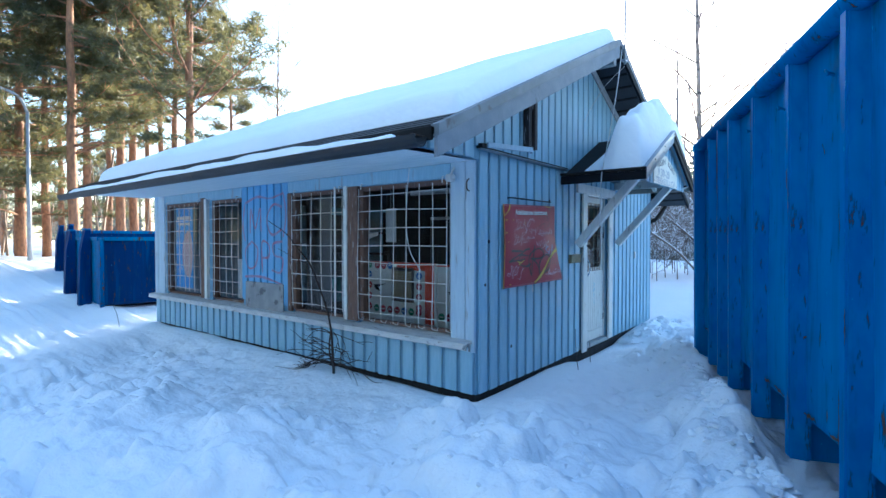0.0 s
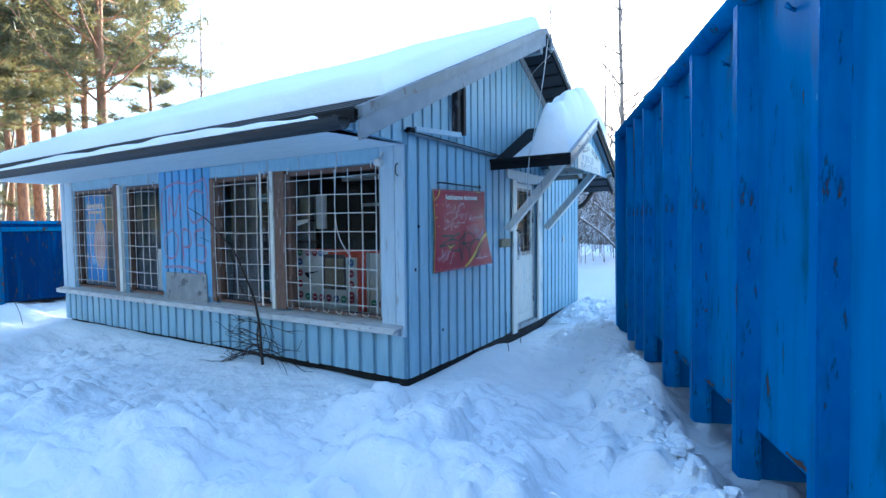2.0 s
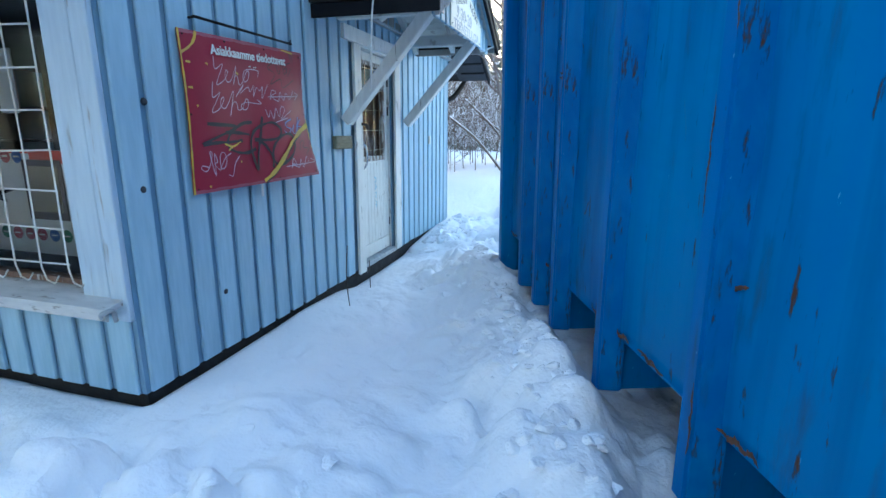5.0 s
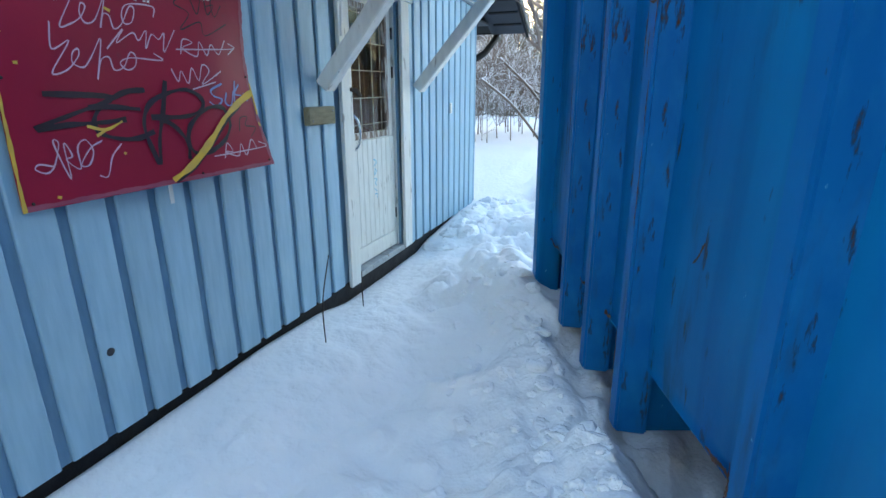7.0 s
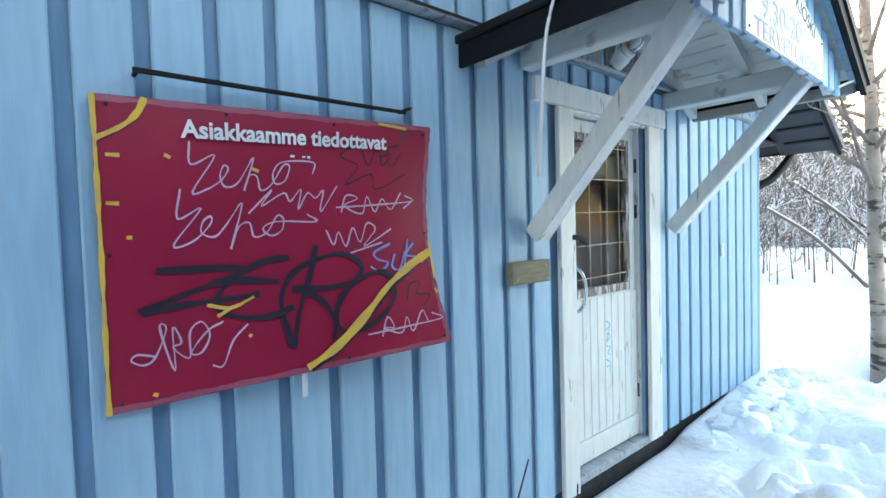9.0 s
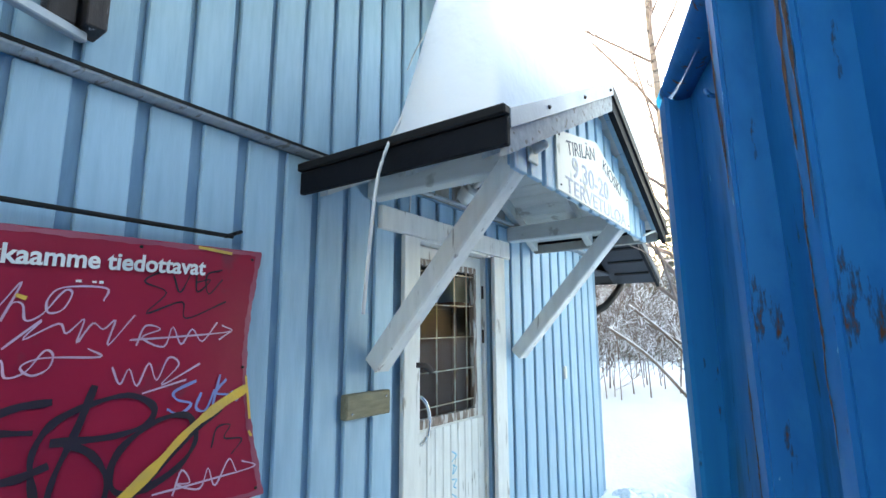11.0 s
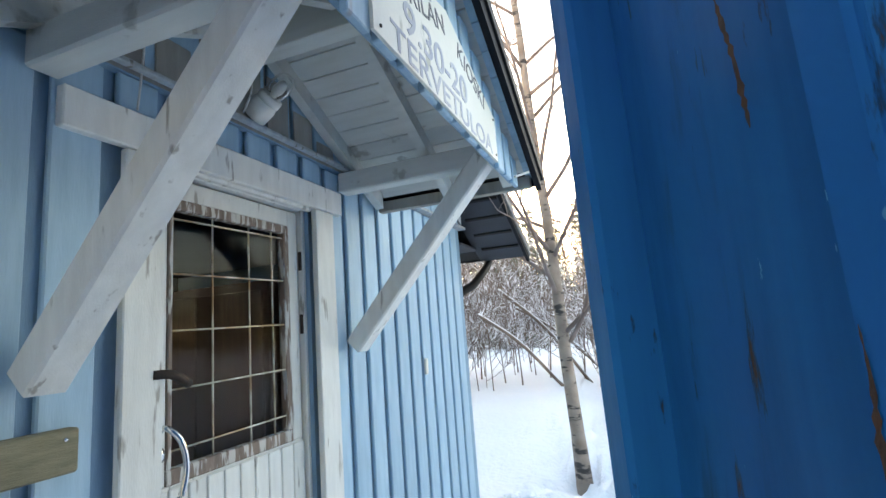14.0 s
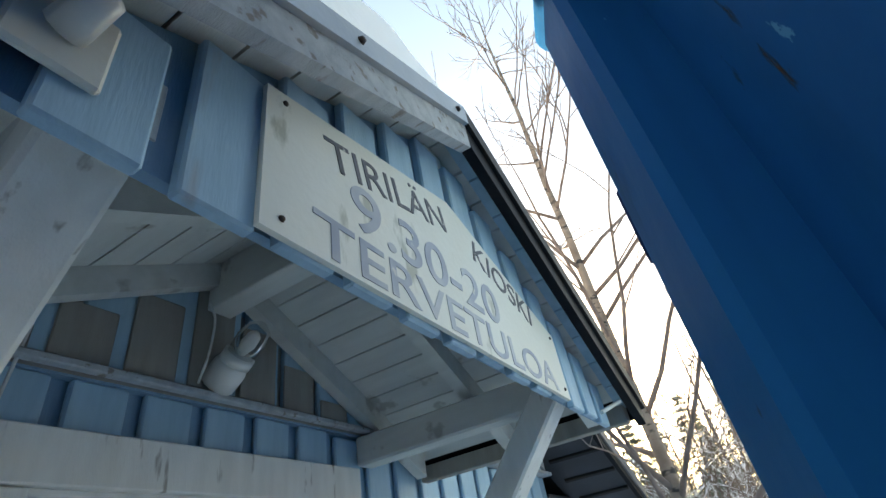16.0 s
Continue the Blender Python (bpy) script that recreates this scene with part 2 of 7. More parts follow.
M_INWALL = mat("unlit_wall_panel", (0.060, 0.058, 0.058), (0.042, 0.040, 0.040), 0.8, scale=3, bump=0.1)
M_CURTAIN = mat("brown_cabinet_wood", (0.21, 0.09, 0.05), (0.15, 0.06, 0.035), 0.6, scale=5, stretch=(8, 8, 0.6), bump=0.2)
M_PANEL = mat("white_display_card", (0.80, 0.78, 0.74), None, 0.6, bump=0.05)
M_ORANGE = mat("orange_red_card", (0.75, 0.055, 0.015), None, 0.55, bump=0.05)
M_DOT = mat("maroon_print", (0.42, 0.05, 0.08), None, 0.6, bump=0)
M_DOT_BLUE = mat("blue_print", (0.06, 0.16, 0.46), None, 0.6, bump=0)
M_DOT_GREEN = mat("green_print", (0.05, 0.26, 0.15), None, 0.6, bump=0)
M_POSTER = mat("blue_poster", (0.03, 0.28, 0.78), (0.05, 0.36, 0.82), 0.45, bump=0.03)
M_PINK = mat("pale_pink_print", (0.75, 0.50, 0.46), None, 0.5, bump=0)
M_CERAMIC = mat("white_porcelain", (0.72, 0.71, 0.67), None, 0.3, scale=9, bump=0.05)
M_CABLE = mat("white_cable", (0.70, 0.70, 0.68), None, 0.5, bump=0)
M_TWIG = mat("dark_twig", (0.032, 0.022, 0.020), (0.060, 0.045, 0.038), 0.85, scale=10, bump=0.2)
M_BIRCH = mat("birch_bark", (0.36, 0.30, 0.25), (0.22, 0.17, 0.135), 0.7, scale=5, bump=0.35, fine=30, dirt=(0.045, 0.04, 0.038), dirt_amount=0.43, dirt_scale=5, dirt_stretch=(1.2, 1.2, 4.0))
M_BRANCH = mat("birch_branch", (0.17, 0.13, 0.115), (0.26, 0.21, 0.19), 0.8, scale=8, bump=0.2)
M_PINEBARK = mat("pine_bark", (0.42, 0.20, 0.095), (0.22, 0.11, 0.062), 0.85, scale=5, stretch=(2, 2, 0.8), bump=0.6, bump_dist=0.03)
# blue-green and golden tones put shaded and sunlit tufts into the colour
M_NEEDLE = mat("shade_and_sun_needles", (0.032, 0.055, 0.040), (0.095, 0.105, 0.050), 0.6, scale=0.45, bump=0)
M_SPRUCE = mat("spruce_needles", (0.045, 0.060, 0.040), (0.26, 0.28, 0.28), 0.7, scale=1.6, bump=0)
M_BUSH = mat("frosted_twigs", (0.115, 0.080, 0.062), (0.20, 0.15, 0.12), 0.8, scale=2.5, bump=0)
M_BEAD = mat("peeling_glazing_bead", (0.26, 0.19, 0.15), (0.17, 0.12, 0.095), 0.7, scale=8, stretch=(6, 6, 1), bump=0.4, dirt=(0.56, 0.54, 0.50), dirt_amount=0.50, dirt_scale=9, dirt_stretch=(5, 5, 0.8))
M_LAMPPOST = mat("galvanised_post", (0.40, 0.41, 0.42), None, 0.5, 0.5, scale=8, bump=0.05)


def glass(name, tint=(0.92, 0.95, 0.95), rough=0.02):
    m = bpy.data.materials.new(name)
    m.use_nodes = True
    n, l = m.node_tree.nodes, m.node_tree.links
    g, t, mx = n.new("ShaderNodeBsdfGlossy"), n.new("ShaderNodeBsdfTransparent"), n.new("ShaderNodeMixShader")
    g.inputs["Roughness"].default_value = rough
    t.inputs[0].default_value = (*tint, 1)
    f = n.new("ShaderNodeFresnel")
    f.inputs[0].default_value = 1.26
    l.new(f.outputs[0], mx.inputs[0])
    l.new(t.outputs[0], mx.inputs[1])
    l.new(g.outputs[0], mx.inputs[2])
    l.new(mx.outputs[0], n["Material Output"].inputs[0])
    return m


def let_light_through(m, share, tint):
    """Mixes translucency into a leaf or needle material."""
    n, l = m.node_tree.nodes, m.node_tree.links
    t, mx = n.new("ShaderNodeBsdfTranslucent"), n.new("ShaderNodeMixShader")
    t.inputs[0].default_value = (*tint, 1)
    mx.inputs[0].default_value = share
    l.new(n["Principled BSDF"].outputs[0], mx.inputs[1])
    l.new(t.outputs[0], mx.inputs[2])
    l.new(mx.outputs[0], n["Material Output"].inputs[0])


def snow_on_top(m, low=0.15, high=0.55):
    """Covers upward faces with snow."""
    n, l = m.node_tree.nodes, m.node_tree.links
    b = n["Principled BSDF"]
    src = b.inputs["Base Color"].links[0].from_socket
    g, s, r, mx = n.new("ShaderNodeNewGeometry"), n.new("ShaderNodeSeparateXYZ"), n.new("ShaderNodeMapRange"), n.new("ShaderNodeMix")
    mx.data_type = 'RGBA'
    l.new(g.outputs["Normal"], s.inputs[0])
    l.new(s.outputs[2], r.inputs[0])
    r.inputs[1].default_value, r.inputs[2].default_value = low, high
    l.new(r.outputs[0], mx.inputs[0])
    l.new(src, mx.inputs[6])
    mx.inputs[7].default_value = (0.88, 0.90, 0.93, 1)
    l.new(mx.outputs[2], b.inputs["Base Color"])


snow_on_top(M_BUSH)
let_light_through(M_NEEDLE, 0.38, (0.24, 0.21, 0.075))
let_light_through(M_SPRUCE, 0.25, (0.16, 0.16, 0.08))
M_GLASS = glass("window_glass", (0.80, 0.84, 0.86))
M_GLASS_BACK = bpy.data.materials.new("window_glass_inner_face")
M_GLASS_BACK.use_nodes = True
clear = M_GLASS_BACK.node_tree.nodes.new("ShaderNodeBsdfTransparent")
M_GLASS_BACK.node_tree.links.new(clear.outputs[0], M_GLASS_BACK.node_tree.nodes["Material Output"].inputs[0])
M_JAR = glass("lamp_glass", (0.9, 0.9, 0.9), 0.05)


# ---- mesh helpers ----
def world_of(ob):
    m = ob.matrix_basis.copy()
    if ob.parent:
        m = world_of(ob.parent) @ ob.matrix_parent_inverse @ m
    return m


def attach(ob, parent):
    if parent is not None:
        ob.parent = parent
        ob.matrix_parent_inverse = world_of(parent).inverted()
    return ob


def link_mesh(name, me, material, parent=None, label="", smooth=False):
    if material is not None and not me.materials:
        me.materials.append(material)
    if smooth:
        me.polygons.foreach_set("use_smooth", [True] * len(me.polygons))
    ob = attach(new(name, me), parent)
    return tagged(ob, label) if label else ob


def part(name, bm, material, parent=None, label="", smooth=False):
    me = bpy.data.meshes.new(name)
    bm.normal_update()
    bm.to_mesh(me)
    bm.free()
    return link_mesh(name, me, material, parent, label, smooth)


def thing(name, at, label, category, group="", kind=""):
    ob = new(name)
    ob.empty_display_size = 0.2
    ob.matrix_basis = Matrix.Translation(at)
    return tagged(ob, label, category, group, kind)


def add_box(bm, lo, hi, m=None, bevel=0.0):
    """A box from corner lo to corner hi, moved by m, with bevelled edges."""
    vs = [bm.verts.new((x, y, z)) for x in (lo[0], hi[0]) for y in (lo[1], hi[1]) for z in (lo[2], hi[2])]
    fs = [bm.faces.new([vs[i] for i in f]) for f in ((0, 1, 3, 2), (4, 6, 7, 5), (0, 4, 5, 1), (2, 3, 7, 6), (0, 2, 6, 4), (1, 5, 7, 3))]
    if bevel:
        r = bmesh.ops.bevel(bm, geom=list({e for f in fs for e in f.edges}), offset=bevel, segments=1, affect='EDGES')
        vs = list({v for f in r["faces"] for v in f.verts} | {v for v in vs if v.is_valid})
    if m is not None:
        bmesh.ops.transform(bm, matrix=m, verts=vs)
    return bm


def box(lo, hi, m=None, bevel=0.004):
    return add_box(bmesh.new(), lo, hi, m, bevel)


def beam(p, q, w, h, up=(0, 0, 1), bevel=0.005):
    """A timber from p to q, w wide and h high."""
    p, q = Vector(p), Vector(q)
    d = (q - p).normalized()
    side = d.cross(Vector(up)).normalized()
    top = side.cross(d)
    m = Matrix((side, d, top)).transposed().to_4x4()
    m.translation = p
    return add_box(bmesh.new(), (-w / 2, 0, -h / 2), (w / 2, (q - p).length, h / 2), m, bevel)


def prism(outline, axis, lo, hi):
    """Extrudes an outline of 2D points along an axis (0: (y, z) along x, 1: (x, z) along y, 2: (x, y) along z)."""
    bm = bmesh.new()

    def p3(p, v):
        return {0: (v, p[0], p[1]), 1: (p[0], v, p[1]), 2: (p[0], p[1], v)}[axis]

    a = [bm.verts.new(p3(p, lo)) for p in outline]
    b = [bm.verts.new(p3(p, hi)) for p in outline]
    k = len(outline)
    bm.faces.new(a)
    bm.faces.new(b[::-1])
    for i in range(k):
        bm.faces.new((a[i], b[i], b[(i + 1) % k], a[(i + 1) % k]))
    bmesh.ops.recalc_face_normals(bm, faces=bm.faces)
    return bm


def tubes_data(lines, sides=6):
    """Vertices and faces of tapered tubes; each line is a list of (x, y, z, radius)."""
    V, F = [], []
    ang = np.arange(sides) * 2 * math.pi / sides
    ca, sa = np.cos(ang), np.sin(ang)
    for line in lines:
        P = np.array(line, dtype=float)
        pts, r = P[:, :3], P[:, 3]
        d = np.gradient(pts, axis=0)
        d /= np.linalg.norm(d, axis=1)[:, None] + 1e-9
        ref = np.where(np.abs(d[:, 2:3]) > 0.9, np.array([[1.0, 0, 0]]), np.array([[0, 0, 1.0]]))
        s = np.cross(d, ref)
        s /= np.linalg.norm(s, axis=1)[:, None] + 1e-9
        u = np.cross(s, d)
        base = len(V)
        ring = pts[:, None, :] + r[:, None, None] * (ca[None, :, None] * s[:, None, :] + sa[None, :, None] * u[:, None, :])
        V.extend(ring.reshape(-1, 3).tolist())
        for i in range(len(pts) - 1):
            for j in range(sides):
                k = (j + 1) % sides
                F.append((base + i * sides + j, base + i * sides + k, base + (i + 1) * sides + k, base + (i + 1) * sides + j))
        F.append(tuple(base + j for j in range(sides))[::-1])
        F.append(tuple(base + (len(pts) - 1) * sides + j for j in range(sides)))
    return V, F


def data_mesh(name, V, F):
    me = bpy.data.meshes.new(name)
    me.from_pydata(V, [], F)
    me.update()
    return me


def tube(name, lines, material, parent=None, sides=8, label="", smooth=True):
    V, F = tubes_data(lines, sides)
    return link_mesh(name, data_mesh(name, V, F), material, parent, label, smooth)


def smooth_line(points, radius, steps=8):
    """A soft curve through points, for cables and handles."""
    P = [Vector(p) for p in points]
    P = [2 * P[0] - P[1]] + P + [2 * P[-1] - P[-2]]
    out = []
    for i in range(1, len(P) - 2):
        a, b, c, d = P[i - 1:i + 3]
        for k in range(steps):
            t = k / steps
            q = 0.5 * ((2 * b) + (c - a) * t + (2 * a - 5 * b + 4 * c - d) * t * t + (3 * b - a - 3 * c + d) * t ** 3)
            out.append((*q, radius))
    out.append((*P[-2], radius))
    return out


def stroke_mesh(name, strokes, width, to3d, material, parent, thick=0.0015, lift=0.0, label="", taper=False):
    """Flat painted strokes: each a list of 2D points, drawn as a ribbon of that width through to3d(u, v, height)."""
    V, F = [], []
    for s in strokes:
        line = [(q[0], q[1]) for q in smooth_line([(u, v, 0) for u, v in s], 1, 5)] if len(s) > 2 else s
        base, k = len(V), len(line)
        for i, (u, v) in enumerate(line):
            a, b = line[max(i - 1, 0)], line[min(i + 1, k - 1)]
            du, dv = b[0] - a[0], b[1] - a[1]
            L = math.hypot(du, dv) or 1
            w = width / 2 * (0.85 + 0.2 * math.sin(0.45 * i + base) + 0.12 * math.sin(1.3 * i))
            if taper:
                w *= math.sqrt(max(math.sin(math.pi * (i + 0.3) / (k - 0.4)), 0.02)) * (1 + 0.5 * math.sin(2.7 * i + 3 * u))
            V.append(to3d(u - dv / L * w, v + du / L * w, lift + thick))
            V.append(to3d(u + dv / L * w, v - du / L * w, lift + thick))
        for i in range(k - 1):
            F.append((base + 2 * i, base + 2 * i + 1, base + 2 * i + 3, base + 2 * i + 2))
    return link_mesh(name, data_mesh(name, V, F), material, parent, label)


def lettering(name, body, size, m, material, parent, stretch=1.0, label="", fit=0.0, bold=0.0):
    """Writing with the built-in font, turned into a thin mesh; m places its lower left corner."""
    cu = bpy.data.curves.new(name, 'FONT')
    cu.body, cu.size, cu.extrude, cu.offset = body, size, 0.0008, bold
    tmp = bpy.data.objects.new(name, cu)
    scene.collection.objects.link(tmp)
    me = bpy.data.meshes.new_from_object(tmp.evaluated_get(bpy.context.evaluated_depsgraph_get()))
    bpy.data.objects.remove(tmp)
    bpy.data.curves.remove(cu)
    if fit:
        stretch = fit / max(v.co.x for v in me.vertices)
    me.transform(m @ Matrix.Diagonal((stretch, 1, 1, 1)))
    me.materials.clear()
    return link_mesh(name, me, material, parent, label)


def glaze(ob, outward):
    """Gives a pane its reflecting outer face; the other faces only let light through."""
    ob.data.materials.append(M_GLASS_BACK)
    for f in ob.data.polygons:
        f.material_index = 0 if f.normal.dot(Vector(outward)) > 0.9 else 1
    ob.visible_shadow = False
    return ob


def rng(seed):
    return random.Random(seed)


# ---- the snow-covered ground ----
def step(a, b, v):
    t = np.clip((v - a) / (b - a), 0, 1)
    return t * t * (3 - 2 * t)


SKIP_O, SKIP_U, SKIP_N = Vector((2.70, -0.955, 0)), Vector((-0.3507, 0.9365, 0)), Vector((-0.9365, -0.3507, 0))


def lattice_noise(X, Y, seed):
    """Smooth value noise on arrays."""
    xi, yi = np.floor(X).astype(int), np.floor(Y).astype(int)
    fx, fy = X - xi, Y - yi
    fx, fy = fx * fx * (3 - 2 * fx), fy * fy * (3 - 2 * fy)

    def h(i, j):
        v = np.sin(i * 127.1 + j * 311.7 + seed * 74.7) * 43758.5453
        return v - np.floor(v)

    return (h(xi, yi) * (1 - fx) + h(xi + 1, yi) * fx) * (1 - fy) + (h(xi, yi + 1) * (1 - fx) + h(xi + 1, yi + 1) * fx) * fy - 0.5


def cell_noise(X, Y, seed):
    """Rounded lumps: height falls with the distance to scattered seeds."""
    best = np.full(X.shape, 9.0)
    xi, yi = np.floor(X).astype(int), np.floor(Y).astype(int)
    for i in (-1, 0, 1):
        for j in (-1, 0, 1):
            a, b = xi + i, yi + j
            hx = np.sin(a * 127.1 + b * 311.7 + seed) * 43758.5453
            hy = np.sin(a * 269.5 + b * 183.3 + seed) * 43758.5453
            best = np.minimum(best, np.hypot(a + hx - np.floor(hx) - X, b + hy - np.floor(hy) - Y))
    return np.sqrt(np.clip(1.0 - best * best * 1.3, 0, 1))


def ground_height(X, Y):
    X, Y = np.asarray(X, float), np.asarray(Y, float)
    near = 1 - step(14, 30, np.hypot(X, Y))
    z = 0.10 + 0.10 * lattice_noise(X * 0.7, Y * 0.7, 1) + 0.07 * lattice_noise(X * 1.7 + 5, Y * 1.7, 2)
    skip_d = (X - SKIP_O.x) * SKIP_N.x + (Y - SKIP_O.y) * SKIP_N.y
    # heaped bank in front of the corner and along the gap
    bank = np.exp(-(((X - 0.9) * 0.62 + (Y + 0.75) * 0.55) / 0.75) ** 2) * np.exp(-(((X - 0.9) * 0.75 - (Y + 0.75) * 0.55) / 2.0) ** 2)
    z = z + 0.26 * bank
    z = z + 0.16 * np.exp(-(((X + 1.3) / 1.8) ** 2 + ((Y + 2.3) / 0.9) ** 2))
    rough = np.clip(bank * 1.1 + 0.30 * step(-3.0, -1.0, X) * step(-0.2, -1.2, Y) + 0.35 * step(0.9, 0.2, skip_d) * step(2.6, 1.6, X) + 0.30 + 0.15 * step(-0.5, -1.5, Y), 0, 1)
    rough = np.clip(rough + 0.45 * step(0.4, 1.0, Y) * step(9.0, 6.0, Y) * np.exp(-((X - 1.0) / 0.5) ** 2), 0, 1)
    patch = lattice_noise(X * 1.3 + 2, Y * 1.3 + 9, 61) + 0.5 * lattice_noise(X * 2.7, Y * 2.7, 62)
    rough = rough * (0.28 + 1.30 * step(-0.10, 0.14, patch))
    lumps = 0.5 * cell_noise(X * 2.6 + lattice_noise(X * 3, Y * 3, 8), Y * 2.6, 3.0) + 0.32 * cell_noise(X * 5.5, Y * 5.5, 11.0) + 0.18 * cell_noise(X * 11.0, Y * 11.0, 5.0)
    lift = near * rough * 0.12 * (lumps - 0.35)
    crumb = 0.0
    for octave, (f, amp) in enumerate(((1.5, 0.10), (3.1, 0.075), (6.3, 0.050), (12.7, 0.024), (25.0, 0.011))):
        warp = 0.6 * lattice_noise(X * f * 0.5, Y * f * 0.5, 40 + octave)
        crumb = crumb + amp * (2.2 * np.abs(lattice_noise(X * f + warp, Y * f - warp, 20 + octave)) - 0.35)
    lift = lift + near * (0.10 + 2.2 * rough) * crumb
    z = z + 0.20 * np.tanh(lift / 0.20)
    z = z + near * 0.018 * lattice_noise(X * 6.5, Y * 6.5, 4) + near * 0.010 * lattice_noise(X * 15, Y * 15, 5)
    # trodden path between the wall and the skip
    gap = step(-0.2, 0.6, Y) * step(8.0, 5.0, Y) * np.exp(-((X - 0.85) / 0.42) ** 2)
    z = z - 0.05 * gap + near * 0.085 * gap * (cell_noise(X * 2.9, Y * 2.9, 23.0) - 0.6)
    # soft wheel track by the road side
    track = (X + 3.4) * 0.62 + (Y + 2.6) * 0.78
    z = z - 0.05 * np.exp(-(track / 0.28) ** 2) * near - 0.05 * np.exp(-((track + 1.5) / 0.3) ** 2) * near
    # snow pushed up against the feet of the skip
    skip_s = (X - SKIP_O.x) * SKIP_U.x + (Y - SKIP_O.y) * SKIP_U.y
    z = z + 0.27 * np.exp(-((skip_d - 0.10) / np.where(skip_d > 0.10, 0.36, 0.18)) ** 2) * step(-2.2, -0.5, skip_s) * (1 - 0.35 * step(2.8, 3.7, skip_s)) * step(5.5, 4.2, skip_s)
    # lie low along the walls
    inside = (X < 0.0) & (X > -7.2) & (Y > 0.0) & (Y < 5.7)
    d_front = np.where((X < 0.1) & (X > -7.3), np.clip(-Y, 0, 9), 9)
    d_gable = np.where((Y > -0.1) & (Y < 5.8), np.clip(X, 0, 9), 9)
    hug = np.minimum(np.minimum(d_front, d_gable), np.hypot(np.clip(X, 0, 9), np.clip(-Y, 0, 9)))
    k = step(0.85, 0.10, hug)
    wall_level = 0.165 + 0.05 * step(0.1, -0.05, Y) * step(-1.4, -2.2, X) + 0.02 * step(2.2, 1.4, Y) - 0.02 * lattice_noise(X * 2, Y * 2, 9) + 0.10 * step(3.9, 5.6, Y) - 0.06 * step(2.0, 2.5, Y) * step(4.1, 3.7, Y)
    z = z * (1 - k) + wall_level * k
    z = z + near * 0.28 * crumb * step(0.03, 0.3, hug)
    z = np.where(inside, 0.0, z)
    # rising banks behind the building and towards the road
    z = z + step(5.9, 8.8, Y) * (0.44 + 0.30 * lattice_noise(X * 0.35 + 3, Y * 0.35, 6)) * step(-9.0, -5.0, X) + step(11, 26, Y) * 0.1
    z = z + step(-9.5, -20.0, X) * 0.75 + near * step(-7.6, -9.5, X) * 0.16 * cell_noise(X * 1.4, Y * 1.4, 31.0)
    return z


def spread(lo, hi, pitch, far):
    inner = np.arange(lo, hi + pitch / 2, pitch)
    grow, out, s = pitch, [], 0.0
    while s < far:
        grow *= 1.16
        s += grow
        out.append(s)
    out = np.array(out)
    return np.concatenate([(lo - out)[::-1], inner, hi + out])


gx, gy = spread(-4.5, 2.9, 0.030, 420), spread(-3.4, 6.0, 0.030, 420)
GX, GY = np.meshgrid(gx, gy, indexing="ij")
GZ = ground_height(GX, GY)
nx, ny = GX.shape
idx = np.arange(nx * ny).reshape(nx, ny)
quads = np.stack([idx[:-1, :-1], idx[1:, :-1], idx[1:, 1:], idx[:-1, 1:]], -1).reshape(-1, 4)
ground_mesh = data_mesh("ground", np.stack([GX, GY, GZ], -1).reshape(-1, 3).tolist(), quads.tolist())
ground = link_mesh("ground", ground_mesh, M_SNOW, smooth=True)
tagged(ground, "trodden and heaped snow covering the yard", "snow", kind="structure")


def ground_at(x, y):
    return float(ground_height(np.array([x]), np.array([y]))[0])


# ---- the kiosk ----
LX, DEPTH = -7.02, 5.70          # the far end of the front wall, the depth of the gable wall
BASE, SOFFIT = 0.25, 2.49        # bottom of the siding, underside of the eaves
RIDGE_Y, RIDGE_Z, SLOPE = 2.50, 4.27, 0.468
EAVE_F, EAVE_B = -1.24, 6.42     # lines of the eaves
ROOF_X0, ROOF_X1 = -7.35, 0.50
SILL = 0.80


def roof_z(y):
    return RIDGE_Z - abs(y - RIDGE_Y) * SLOPE


kiosk = thing("kiosk", (-3.5, 2.8, 0.1), "light blue boarded kiosk with a snow-covered gable roof", "kiosk")

# foundation
bm = bmesh.new()
add_box(bm, (LX + 0.04, 0.04, -0.3), (-0.04, 0.16, BASE + 0.03))
add_box(bm, (-0.16, 0.16, -0.3), (-0.04, DEPTH - 0.04, BASE + 0.03))
add_box(bm, (LX + 0.04, 0.16, -0.3), (LX + 0.16, DEPTH - 0.04, BASE + 0.03))
add_box(bm, (LX + 0.16, DEPTH - 0.16, -0.3), (-0.16, DEPTH - 0.04, BASE + 0.03))
part("foundation", bm, M_FOUND, kiosk, "dark tarred foundation strip")

WALL_T = 0.14
WINDOWS = [(-6.58, -5.30), (-5.00, -4.10), (-2.90, -1.86), (-1.62, -0.29)]
WIN_Z0, WIN_Z1 = SILL, 2.34
# front wall, built round its openings
bm = bmesh.new()
add_box(bm, (LX, 0.0, BASE), (0.0, WALL_T, WIN_Z0 - 0.04))
add_box(bm, (LX, 0.0, WIN_Z1), (0.0, WALL_T, SOFFIT + 0.1))
xs = [LX] + [v for w in WINDOWS for v in w] + [0.0]
for a, b in zip(xs[0::2], xs[1::2]):
    add_box(bm, (a, 0.0, WIN_Z0 - 0.04), (b, WALL_T, WIN_Z1))
wall_front = part("wall_front", bm, M_GROOVE_SHADE, kiosk, "front wall with blue boards below the windows")
